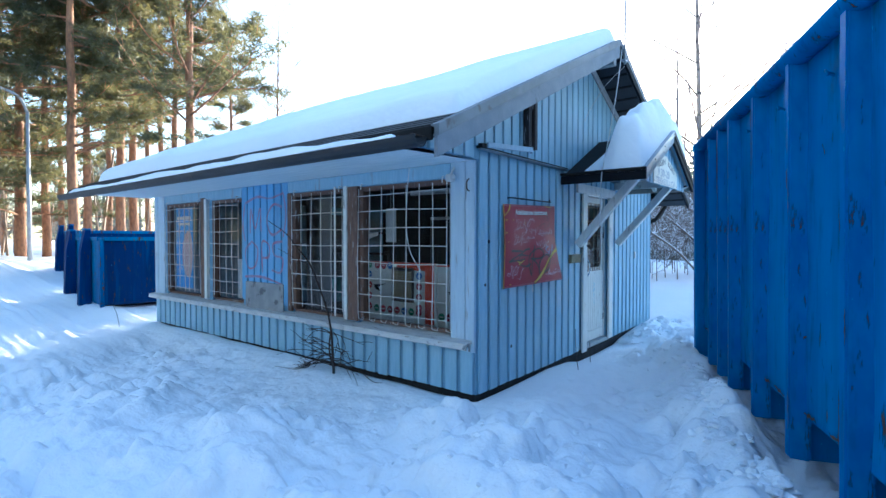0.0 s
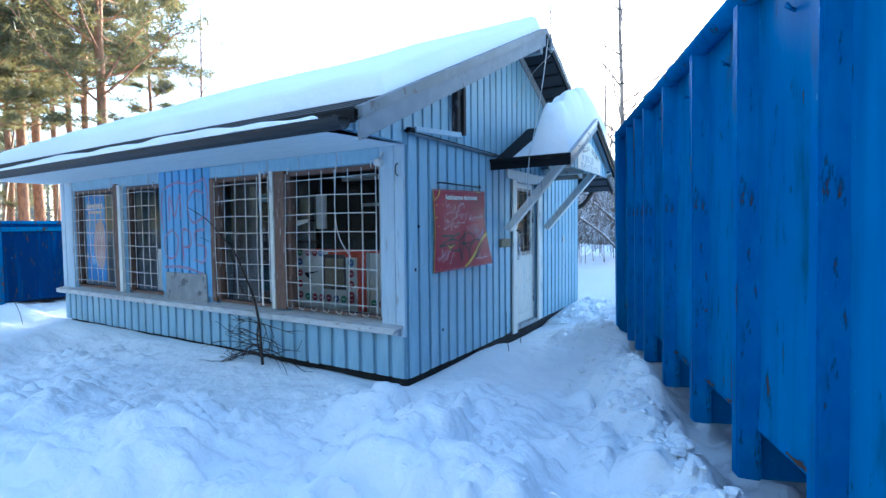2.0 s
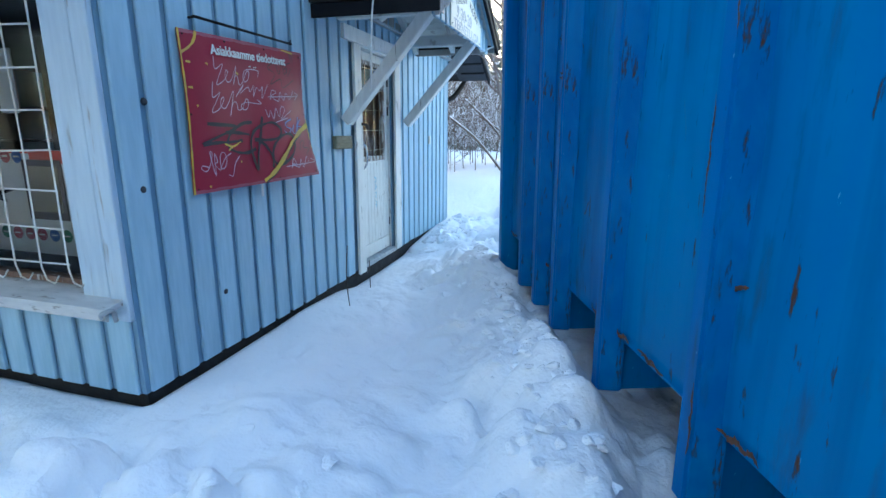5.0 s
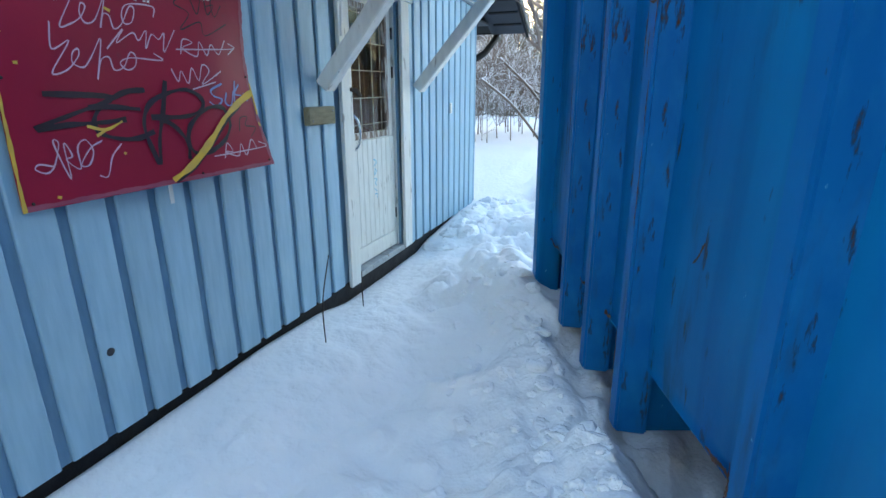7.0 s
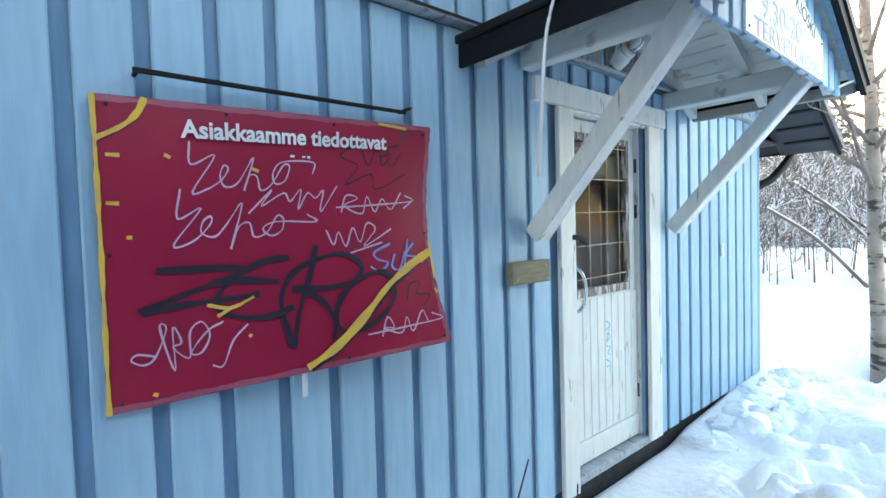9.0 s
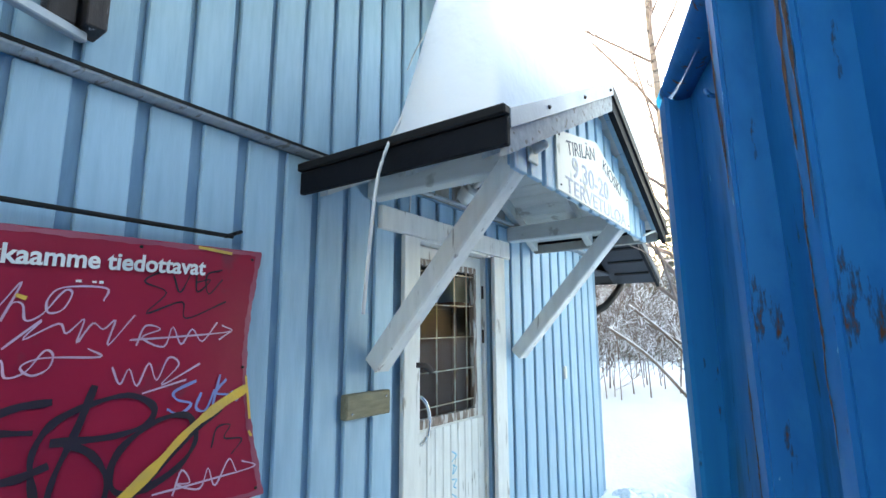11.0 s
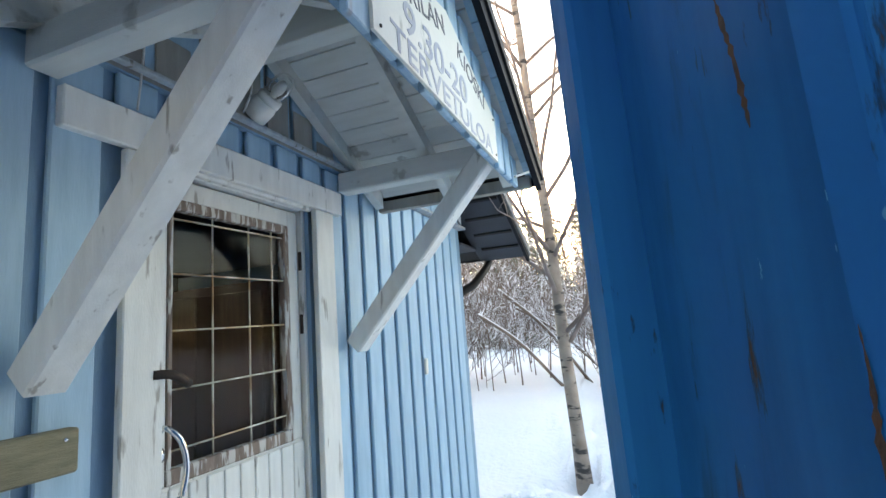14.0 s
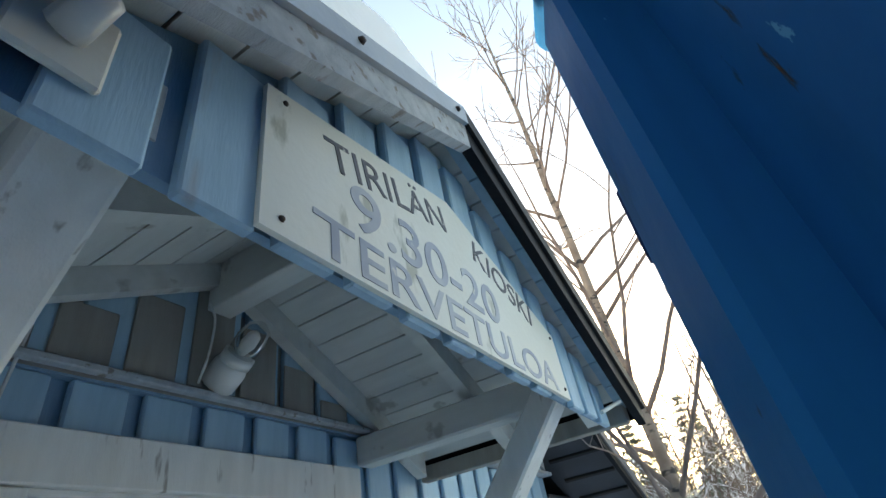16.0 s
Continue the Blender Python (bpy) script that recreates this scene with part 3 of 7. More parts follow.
# gable wall with the door opening
DOOR_Y0, DOOR_Y1, DOOR_Z0, DOOR_Z1 = 2.58, 3.43, 0.29, 2.36
GABLE_Z = 2.60
bm = bmesh.new()
add_box(bm, (-WALL_T, WALL_T + 0.002, BASE), (0.0, DOOR_Y0, GABLE_Z))
add_box(bm, (-WALL_T, DOOR_Y1, BASE), (0.0, DEPTH, GABLE_Z))
add_box(bm, (-WALL_T, DOOR_Y0, DOOR_Z1), (0.0, DOOR_Y1, GABLE_Z))
wall_gable = part("wall_gable", bm, M_GROOVE_SHADE, kiosk, "gable wall with upright light blue boards")
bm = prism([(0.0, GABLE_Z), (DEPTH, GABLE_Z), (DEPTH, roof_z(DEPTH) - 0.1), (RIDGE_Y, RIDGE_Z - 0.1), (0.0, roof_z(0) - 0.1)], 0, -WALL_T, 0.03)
wall_upper = part("wall_gable_upper", bm, M_GROOVE_SHADE, kiosk, "upper gable boarding, a little proud of the wall below")
bm = bmesh.new()
add_box(bm, (LX, DEPTH - WALL_T, BASE), (-WALL_T, DEPTH, SOFFIT + 0.1))
part("wall_back", bm, M_SIDING, kiosk)
bm = bmesh.new()
add_box(bm, (LX, WALL_T, BASE), (LX + WALL_T, DEPTH - WALL_T, SOFFIT + 0.1))
wall_end = part("wall_end", bm, M_SIDING, kiosk)
part("wall_end_gable", prism([(0.0, SOFFIT + 0.1), (DEPTH, SOFFIT + 0.1), (RIDGE_Y, RIDGE_Z - 0.12)], 0, LX, LX + WALL_T), M_SIDING, kiosk)
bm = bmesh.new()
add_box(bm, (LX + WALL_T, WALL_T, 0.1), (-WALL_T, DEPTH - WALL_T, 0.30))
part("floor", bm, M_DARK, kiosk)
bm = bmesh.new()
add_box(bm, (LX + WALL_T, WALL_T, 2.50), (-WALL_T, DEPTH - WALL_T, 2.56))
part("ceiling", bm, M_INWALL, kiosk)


def roof_slab(y0, y1, x0, x1, top, thick):
    """A sloping slab between two lines of y, counted down from the roof's top plane."""
    return prism([(y0, roof_z(y0) + top), (y1, roof_z(y1) + top), (y1, roof_z(y1) + top - thick), (y0, roof_z(y0) + top - thick)], 0, x0, x1)


roof = part("roof", roof_slab(EAVE_F, RIDGE_Y, ROOF_X0, ROOF_X1 - 0.03, 0.0, 0.05), M_BLACK, kiosk, "black sheet roof under deep snow")
part("roof_back_slope", roof_slab(RIDGE_Y, EAVE_B, ROOF_X0, ROOF_X1 - 0.03, 0.0, 0.05), M_BLACK, kiosk)
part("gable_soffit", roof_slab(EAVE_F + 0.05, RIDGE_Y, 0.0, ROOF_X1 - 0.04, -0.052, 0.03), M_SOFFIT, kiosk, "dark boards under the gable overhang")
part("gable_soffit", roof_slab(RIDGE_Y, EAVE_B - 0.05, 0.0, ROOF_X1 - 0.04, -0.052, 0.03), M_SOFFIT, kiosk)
# barge boards with metal caps
for y0, y1 in ((EAVE_F + 0.03, RIDGE_Y), (RIDGE_Y, EAVE_B - 0.03)):
    back = y0 > 0
    b = part("barge_board", roof_slab(y0, y1, ROOF_X1 - 0.03, ROOF_X1, -0.055, 0.07 if back else 0.16), M_FASCIA if back else M_BARGE, kiosk, "dark barge board" if back else "weathered grey barge board")
    part("barge_cap", roof_slab(y0, y1, ROOF_X1 - 0.06, ROOF_X1 + 0.012, 0.02, 0.085), M_VERGE, b, "grey sheet metal cap")
    part("verge_inner_board", roof_slab(0.0, y1, 0.054, 0.075, -0.085, 0.12) if y0 < 0 else roof_slab(y0, y1 - 0.8, 0.054, 0.075, -0.085, 0.12), M_GREYWOOD, kiosk)
for i in range(16):
    yb = RIDGE_Y + 0.2 + i * 0.23
    part("soffit_batten", roof_slab(yb, yb + 0.022, 0.08, ROOF_X1 - 0.05, -0.0825, 0.016), M_BLACK, kiosk)
# rafters ends seen under the gable overhang at the peak
part("ridge_beam_end", box((0.03, RIDGE_Y - 0.05, RIDGE_Z - 0.30), (ROOF_X1 - 0.06, RIDGE_Y + 0.05, RIDGE_Z - 0.10)), M_GREYWOOD, kiosk)

# front eave: boxed soffit, fascia and gutter
for i in range(10):
    y0 = EAVE_F + 0.04 + i * 0.119
    part("soffit_board", box((ROOF_X0 + 0.05, y0, SOFFIT), (0.02, y0 + 0.113, SOFFIT + 0.018), bevel=0.003), M_SOFFIT_BLUE, kiosk)
part("fascia", box((ROOF_X0, EAVE_F - 0.012, SOFFIT - 0.05), (ROOF_X1 - 0.03, EAVE_F + 0.02, SOFFIT + 0.045)), M_BLACK, kiosk)
# rafter-tail side of the boxed eave, towards the gable
part("eave_cheek", prism([(EAVE_F + 0.04, SOFFIT - 0.0), (0.0, SOFFIT), (0.0, roof_z(0) - 0.09), (EAVE_F + 0.04, roof_z(EAVE_F + 0.04) - 0.09)], 0, 0.0, 0.03), M_GROOVE_SHADE, kiosk)
half = [(-0.065 * math.cos(a), -0.065 * math.sin(a)) for a in np.linspace(0, math.pi, 9)]
inner = [(p[0] * 0.93, p[1] * 0.93) for p in half[::-1]]
gutter = part("gutter", prism([(EAVE_F - 0.08 + p[0], SOFFIT - 0.030 + p[1] * 1.25) for p in half + inner], 0, ROOF_X0 - 0.02, ROOF_X1 - 0.06), M_GUTTER, kiosk, "black half-round gutter")
for gxp in (0.28, 0.40):
    part("gutter_bracket", box((gxp, EAVE_F - 0.15, SOFFIT - 0.03), (gxp + 0.02, EAVE_F - 0.01, SOFFIT - 0.022), bevel=0.001), M_IRON, gutter)
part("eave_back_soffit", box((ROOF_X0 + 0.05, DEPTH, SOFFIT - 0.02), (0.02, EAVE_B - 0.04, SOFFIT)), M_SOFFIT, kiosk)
part("eave_back_fascia", box((ROOF_X0, EAVE_B - 0.03, SOFFIT - 0.08), (ROOF_X1 - 0.03, EAVE_B, roof_z(EAVE_B) - 0.05)), M_BLACK, kiosk)
part("gutter_back", prism([(EAVE_B + 0.08 + p[0], SOFFIT + p[1]) for p in half + inner], 0, ROOF_X0 - 0.02, ROOF_X1 - 0.02), M_BLACK, kiosk)
tube("downpipe", [smooth_line([(0.05, EAVE_B + 0.05, SOFFIT - 0.03), (0.05, EAVE_B + 0.02, SOFFIT - 0.14), (0.02, DEPTH + 0.32, SOFFIT - 0.36), (-0.10, DEPTH + 0.08, SOFFIT - 0.56), (-0.12, DEPTH + 0.06, 1.2), (-0.12, DEPTH + 0.06, 0.4)], 0.04)], M_BLACK, kiosk, 10, "black bent downpipe")
# trim over the lower boarding
part("trim_rail", box((0.0, -0.01, GABLE_Z - 0.005), (0.075, 1.88, GABLE_Z + 0.018), bevel=0.003), M_GREYWOOD, kiosk, "thin weathered drip rail")
part("trim_rail", box((0.0, 4.06, GABLE_Z - 0.005), (0.075, DEPTH, GABLE_Z + 0.018), bevel=0.003), M_GREYWOOD, kiosk)
part("drip_edge", box((0.0755, 0.0, GABLE_Z + 0.004), (0.079, 1.88, GABLE_Z + 0.016), bevel=0.0), M_BLACK, kiosk)
# white-blue corner boards
M_CORNER = mat("pale_corner_board", (0.50, 0.62, 0.72), (0.43, 0.55, 0.66), 0.5, scale=5, stretch=(6, 6, 0.7), bump=0.3, dirt=(0.30, 0.33, 0.36), dirt_amount=0.36, dirt_scale=5, dirt_stretch=(4, 4, 0.5))
part("corner_board", box((-0.285, -0.028, WIN_Z0 - 0.11), (-0.115, 0.0, SOFFIT)), M_CORNER, kiosk, "pale blue corner board")
part("corner_board", box((-0.105, -0.034, WIN_Z0 - 0.14), (0.0, 0.0, SOFFIT)), M_CORNER, kiosk)
part("corner_board", box((LX - 0.0, -0.03, WIN_Z0 - 0.1), (LX + 0.12, 0.0, SOFFIT)), M_CORNER, kiosk)
part("corner_board", box((LX + 0.13, -0.025, WIN_Z0 - 0.1), (WINDOWS[0][0] - 0.06, 0.0, SOFFIT)), M_CORNER, kiosk)
part("header_board", box((WINDOWS[0][0] - 0.05, -0.022, WIN_Z1 + 0.01), (-4.10, 0.0, SOFFIT - 0.002)), M_SIDING, kiosk)
part("header_board", box((-2.98, -0.022, WIN_Z1 + 0.01), (-1.80, 0.0, SOFFIT - 0.002)), M_SIDING, kiosk)
part("header_board", box((-1.795, -0.030, WIN_Z1 + 0.01), (-0.29, 0.0, SOFFIT - 0.002)), M_SIDING, kiosk)

# sloping sills
for x0, x1, nm in ((LX - 0.03, -3.02, "sill"), (-3.01, -1.76, "sill"), (-1.755, -0.03, "sill")):
    part(nm, prism([(0.10, SILL), (-0.13, SILL - 0.045), (-0.135, SILL - 0.10), (-0.12, SILL - 0.11), (-0.115, SILL - 0.07), (0.10, SILL - 0.035)], 0, x0, x1), M_SILL, kiosk, "pale worn sloping window sill")
tube("torn_flashing", [smooth_line([(-0.06, -0.13, SILL - 0.09), (-0.03, -0.15, SILL - 0.06), (0.0, -0.12, SILL - 0.05), (-0.01, -0.1, SILL - 0.11)], 0.012)], M_METAL, kiosk, 5)

# windows: frames, panes
for i, (a, b) in enumerate(WINDOWS):
    w = part("window", prism([(a, WIN_Z0), (b, WIN_Z0), (b, WIN_Z0 + 0.03), (a, WIN_Z0 + 0.03)], 1, 0.03, 0.10), M_BROWN, kiosk, "shop window in a peeling brown wooden frame")
    part("frame", box((a, 0.0, WIN_Z0 + 0.03), (a + 0.055, 0.10, WIN_Z1)), M_BROWN, w)
    part("frame", box((b - 0.03, 0.0, WIN_Z0 + 0.03), (b, 0.10, WIN_Z1)), M_GREYWOOD if i == 3 else M_BROWN, w)
    part("frame", box((a + 0.055, 0.0, WIN_Z1 - 0.05), (b - 0.03, 0.10, WIN_Z1)), M_BROWN, w)
    p = part("pane", box((a + 0.05, 0.06, WIN_Z0 + 0.03), (b - 0.03, 0.066, WIN_Z1 - 0.05), bevel=0), M_GLASS, w, "dusty window glass")
    glaze(p, (0, -1, 0))
# mullion posts between the paired windows
part("mullion", box((-5.30, -0.04, SILL), (-5.18, 0.02, WIN_Z1 + 0.05)), M_BROWN, kiosk, "peeling brown mullion")
part("mullion", box((-5.17, -0.05, SILL), (-5.09, 0.02, WIN_Z1 + 0.03)), M_WHITE, kiosk)
part("mullion", box((-1.86, -0.045, SILL), (-1.80, 0.02, WIN_Z1 + 0.02)), M_WHITE, kiosk)
part("mullion", box((-1.79, -0.04, SILL), (-1.62, 0.02, WIN_Z1 + 0.01)), M_BROWN, kiosk, "peeling brown mullion")
part("mullion", box((-2.98, -0.03, SILL), (-2.90, 0.02, WIN_Z1 + 0.0)), M_BROWN, kiosk)

# ---- siding boards, each a piece of its own ----
def board_mesh(name, w, h, t):
    me = bpy.data.meshes.new(name)
    b = box((-w / 2, -t, 0), (w / 2, 0, h), bevel=0.005)
    b.normal_update()
    b.to_mesh(me)
    b.free()
    me.materials.append(M_SIDING)
    return me


r = rng(5)
PITCH = 0.186
low_front = board_mesh("board", 0.145, SILL - 0.115 - BASE, 0.022)
x = -0.10
while x > LX + 0.05:
    ob = attach(new("board", low_front), wall_front)
    ob.location = (x, -0.001, BASE + r.uniform(-0.006, 0.004))
    x -= PITCH * 1.02
full = board_mesh("board", 0.142, GABLE_Z - BASE - 0.01, 0.022)
above = board_mesh("board", 0.142, GABLE_Z - 2.475, 0.022)
y = 0.095
while y < DEPTH - 0.03:
    over_door = 2.40 < y < 3.62
    ob = attach(new("board", above if over_door else full), wall_gable)
    ob.location = (0.001, y, 2.475 if over_door else BASE + r.uniform(-0.008, 0.005))
    ob.rotation_euler = (0, 0, radians(90))
    y += PITCH
# the panel of boards between the window pairs
pan = board_mesh("board", 0.135, SOFFIT - 0.86, 0.024)
pan.materials[0] = M_PANELBLUE
for i in range(7):
    ob = attach(new("board", pan), wall_front)
    ob.location = (-4.03 + i * 0.165, -0.002, 0.855 + r.uniform(0, 0.02))
# upper gable and the cheek of the boxed eave
y = -1.195
while y < DEPTH - 0.05:
    foot = SOFFIT + 0.005 if y < -0.05 else GABLE_Z + 0.02
    h = roof_z(y) - 0.10 - foot - SLOPE * 0.08
    if h > 0.05:
        ob = attach(new("board", board_mesh("board", 0.142, h, 0.022)), wall_upper)
        ob.location = (0.031, y, foot)
        ob.rotation_euler = (0, 0, radians(90))
    y += 0.168

# ---- snow on the main roof ----
def snow_blanket(name, x0, x1, y0, y1, zfun, thick, nx=90, ny=60, seed=0, edge=0.22, parent=None, axis_edges=(1, 1, 1, 1)):
    """A thick snow layer with rounded rims, resting on the surface zfun."""
    us, vs = np.linspace(0, 1, nx), np.linspace(0, 1, ny)
    U, W = np.meshgrid(us, vs, indexing="ij")
    X, Y = x0 + U * (x1 - x0), y0 + W * (y1 - y0)
    big = 9.0
    d = np.minimum(np.minimum(np.where(axis_edges[0], X - x0, big), np.where(axis_edges[1], x1 - X, big)), np.minimum(np.where(axis_edges[2], Y - y0, big), np.where(axis_edges[3], y1 - Y, big)))
    e = np.clip(d / edge, 0, 1)
    prof = np.sqrt(1 - (1 - e) ** 2)
    wob = 0.06 * lattice_noise(X * 0.8 + seed, Y * 0.8, 12) + 0.025 * lattice_noise(X * 3 + seed, Y * 3, 13)
    T = (thick + wob) * prof
    Xw = X + np.where((U == 0) | (U == 1), 0.03, 0) * lattice_noise(Y * 2, X * 0 + seed, 3)
    Yw = Y + 0.10 * (1 - e) * lattice_noise(X * 1.6 + 7, Y * 0.3 + seed, 4)
    Zb = np.vectorize(zfun)(Xw, Yw)
    top = np.stack([Xw, Yw, Zb + 0.004 + T], -1).reshape(-1, 3)
    idx = np.arange(nx * ny).reshape(nx, ny)
    q = np.stack([idx[:-1, :-1], idx[1:, :-1], idx[1:, 1:], idx[:-1, 1:]], -1).reshape(-1, 4)
    bot = np.stack([Xw, Yw, Zb + 0.002], -1).reshape(-1, 3)
    q2 = q[:, ::-1] + nx * ny
    ob = link_mesh(name, data_mesh(name, np.concatenate([top, bot]).tolist(), q.tolist() + q2.tolist()), M_SNOW_SOFT, parent, smooth=True)
    return ob


tagged(snow_blanket("roof_snow", ROOF_X0 + 0.30, ROOF_X1 - 0.07, EAVE_F + 0.36, EAVE_B - 0.05, lambda x, y: roof_z(y), 0.185, 130, 150, 2, 0.13), "thick smooth snow lying on the gable roof", "snow", kind="stuff")
lip = snow_blanket("gutter_snow", ROOF_X0 + 0.4, ROOF_X1 - 0.3, EAVE_F - 0.135, EAVE_F - 0.03, lambda x, y: SOFFIT - 0.034, 0.046, 240, 12, 9, 0.05)
for y0 in (0.02, 0.10, 0.18, 0.26):
    part("sheet_step", roof_slab(EAVE_F + y0, EAVE_F + y0 + 0.05, ROOF_X0, ROOF_X1 - 0.06, 0.024, 0.023), M_BLACK, roof)
tagged(lip, "thin broken strip of snow along the gutter", "snow", kind="stuff")

# ---- entrance door ----
door = thing("entrance_door", (0.0, 3.0, 0.3), "worn white boarded door with a wire-lattice window, closed", "door")
LEAF_X = -0.045
part("frame", box((-0.13, DOOR_Y0, DOOR_Z0), (-0.02, DOOR_Y0 + 0.022, DOOR_Z1)), M_WHITE, door)
part("frame", box((-0.13, DOOR_Y1 - 0.022, DOOR_Z0), (-0.02, DOOR_Y1, DOOR_Z1)), M_WHITE, door)
part("frame", box((-0.13, DOOR_Y0 + 0.022, DOOR_Z1 - 0.02), (-0.02, DOOR_Y1 - 0.022, DOOR_Z1)), M_WHITE, door)
part("threshold", box((-0.13, DOOR_Y0 - 0.02, DOOR_Z0 - 0.05), (0.03, DOOR_Y1 + 0.02, DOOR_Z0)), M_GREYWOOD, door, "worn grey threshold")
L0, L1, LB, LT = DOOR_Y0 + 0.03, DOOR_Y1 - 0.03, DOOR_Z0 + 0.012, DOOR_Z1 - 0.03
G0, G1, GB, GT = L0 + 0.085, L1 - 0.115, 1.335, 2.215
leaf = part("leaf", box((LEAF_X - 0.04, L0, LB), (LEAF_X - 0.002, L1, GB - 0.05)), M_WHITE, door, "white painted door leaf")
part("stile", box((LEAF_X - 0.04, L0, GB - 0.05), (LEAF_X, G0 - 0.012, LT)), M_WHITE, leaf)
part("stile", box((LEAF_X - 0.04, G1 + 0.045, GB - 0.05), (LEAF_X, L1, LT)), M_WHITE, leaf)
part("top_rail", box((LEAF_X - 0.04, G0 - 0.012, GT + 0.04), (LEAF_X, G1 + 0.045, LT)), M_WHITE, leaf)
for i in range(10):
    w = (L1 - L0) / 10
    part("board", box((LEAF_X - 0.002, L0 + i * w + 0.002, LB + 0.14), (LEAF_X + 0.010, L0 + (i + 1) * w - 0.002, GB - 0.06), bevel=0.004), M_WHITE, leaf)
part("kick_board", box((LEAF_X - 0.002, L0, LB), (LEAF_X + 0.014, L1, LB + 0.135)), M_WHITE, leaf)
for lo, hi in (((G0 - 0.012, GB - 0.05), (G1 + 0.045, GB)), ((G0 - 0.012, GT), (G1 + 0.045, GT + 0.04)), ((G1 + 0.01, GB), (G1 + 0.045, GT)), ((G0 - 0.012, GB), (G0 + 0.008, GT))):
    part("glazing_bead", box((LEAF_X - 0.035, lo[0], lo[1]), (LEAF_X + 0.006, hi[0], hi[1])), M_BEAD, leaf, "peeling brown glazing bead")
pane = part("pane", box((LEAF_X - 0.028, G0, GB), (LEAF_X - 0.024, G1 + 0.01, GT), bevel=0), M_GLASS, leaf)
glaze(pane, (1, 0, 0))
for f in (0.33, 0.66, 0.90):
    yy = G0 + (G1 - G0) * f
    tube("lattice_wire", [[(LEAF_X - 0.010, yy, GB, 0.004), (LEAF_X - 0.010, yy, GT, 0.004)]], M_WIRE_RUST, leaf, 6)
for i in range(5):
    zz = GB + 0.055 + i * 0.198
    tube("lattice_wire", [[(LEAF_X - 0.006, G0, zz, 0.004), (LEAF_X - 0.006, G1 + 0.01, zz + 0.01, 0.004)]], M_WIRE_RUST, leaf, 6)
hy = L0 + 0.035
h = tube("handle", [smooth_line([(LEAF_X, hy, 1.47), (LEAF_X + 0.055, hy, 1.475), (LEAF_X + 0.085, hy + 0.025, 1.43), (LEAF_X + 0.09, hy + 0.04, 1.35), (LEAF_X + 0.085, hy + 0.025, 1.27), (LEAF_X + 0.055, hy, 1.225), (LEAF_X, hy, 1.23)], 0.010)], M_STEEL, leaf, 10, "chrome bow handle")
for zz in (1.235, 1.468):
    tube("rosette", [[(LEAF_X, hy, zz, 0.022), (LEAF_X + 0.010, hy, zz, 0.020)]], M_STEEL, h, 12)
tube("lock_cylinder", [[(LEAF_X, hy, 1.39, 0.030), (LEAF_X + 0.014, hy, 1.39, 0.027), (LEAF_X + 0.020, hy, 1.39, 0.016)]], M_STEEL, leaf, 14)
hasp = part("hasp", box((0.022, L0 - 0.10, 1.625), (0.050, L0 - 0.03, 1.675), bevel=0.006), M_IRON, door, "rusty iron hasp")
tube("padlock_bar", [smooth_line([(0.045, L0 - 0.05, 1.65), (0.07, L0 + 0.0, 1.645), (0.06, L0 + 0.07, 1.61)], 0.016, 4)], M_IRON, hasp, 6)
for zz in (0.55, 1.75, 2.05):
    tube("hinge", [[(LEAF_X + 0.008, L1 + 0.008, zz, 0.009), (LEAF_X + 0.008, L1 + 0.008, zz + 0.09, 0.009)]], M_IRON, door, 8)
part("casing", box((0.022, 2.455, 0.22), (0.052, DOOR_Y0 + 0.012, 2.345)), M_WHITE, door, "white door casing")
part("casing", box((0.022, DOOR_Y1 - 0.005, 0.26), (0.052, 3.575, 2.345)), M_WHITE, door, "white door casing")
part("casing", box((0.0, DOOR_Y0 + 0.012, 2.335), (0.030, DOOR_Y1 - 0.005, 2.352)), M_WHITE, door)
part("lintel_board", box((0.022, 2.265, 2.35), (0.056, 3.655, 2.472)), M_WHITE, door, "long white lintel board")
tag = stroke_mesh("pen_scrawl", [[(0, 0.0), (0.05, 0.03), (0, 0.06)], [(0.01, 0.08), (0.05, 0.10), (0.01, 0.13), (0.03, 0.08)], [(0.0, 0.16), (0.05, 0.17), (0.02, 0.2), (0.05, 0.22)], [(0.0, 0.24), (0.05, 0.27)], [(0.01, 0.29), (0.05, 0.29), (0.04, 0.33)]], 0.010, lambda u, v, n: (LEAF_X + 0.0115 + n, L0 + 0.40 + u, 1.12 - v), mat("light_blue_pen", (0.18, 0.50, 0.66), None, bump=0), leaf)

# ---- canopy over the door ----
AY, AZ, PX = 2.98, 3.105, 1.04
PE0, PE1, PEZ = 1.79, 4.09, 2.51
PS = (AZ - PEZ) / (AY - PE0)


def can_z(y):
    return AZ - abs(y - AY) * PS


def can_slab(y0, y1, x0, x1, top, thick):
    return prism([(y0, can_z(y0) + top), (y1, can_z(y1) + top), (y1, can_z(y1) + top - thick), (y0, can_z(y0) + top - thick)], 0, x0, x1)


PEZ1 = can_z(PE1)                # height of the far eave
canopy = thing("door_canopy", (0.0, AY, 2.4), "gabled white wooden canopy with diagonal braces above the door", "canopy")
part("roofing", can_slab(PE0 - 0.02, AY, 0.055, PX - 0.01, 0.0, 0.02), M_BLACK, canopy, "black roofing felt")
part("roofing", can_slab(AY, PE1 + 0.02, 0.055, PX - 0.01, 0.0, 0.02), M_BLACK, canopy)
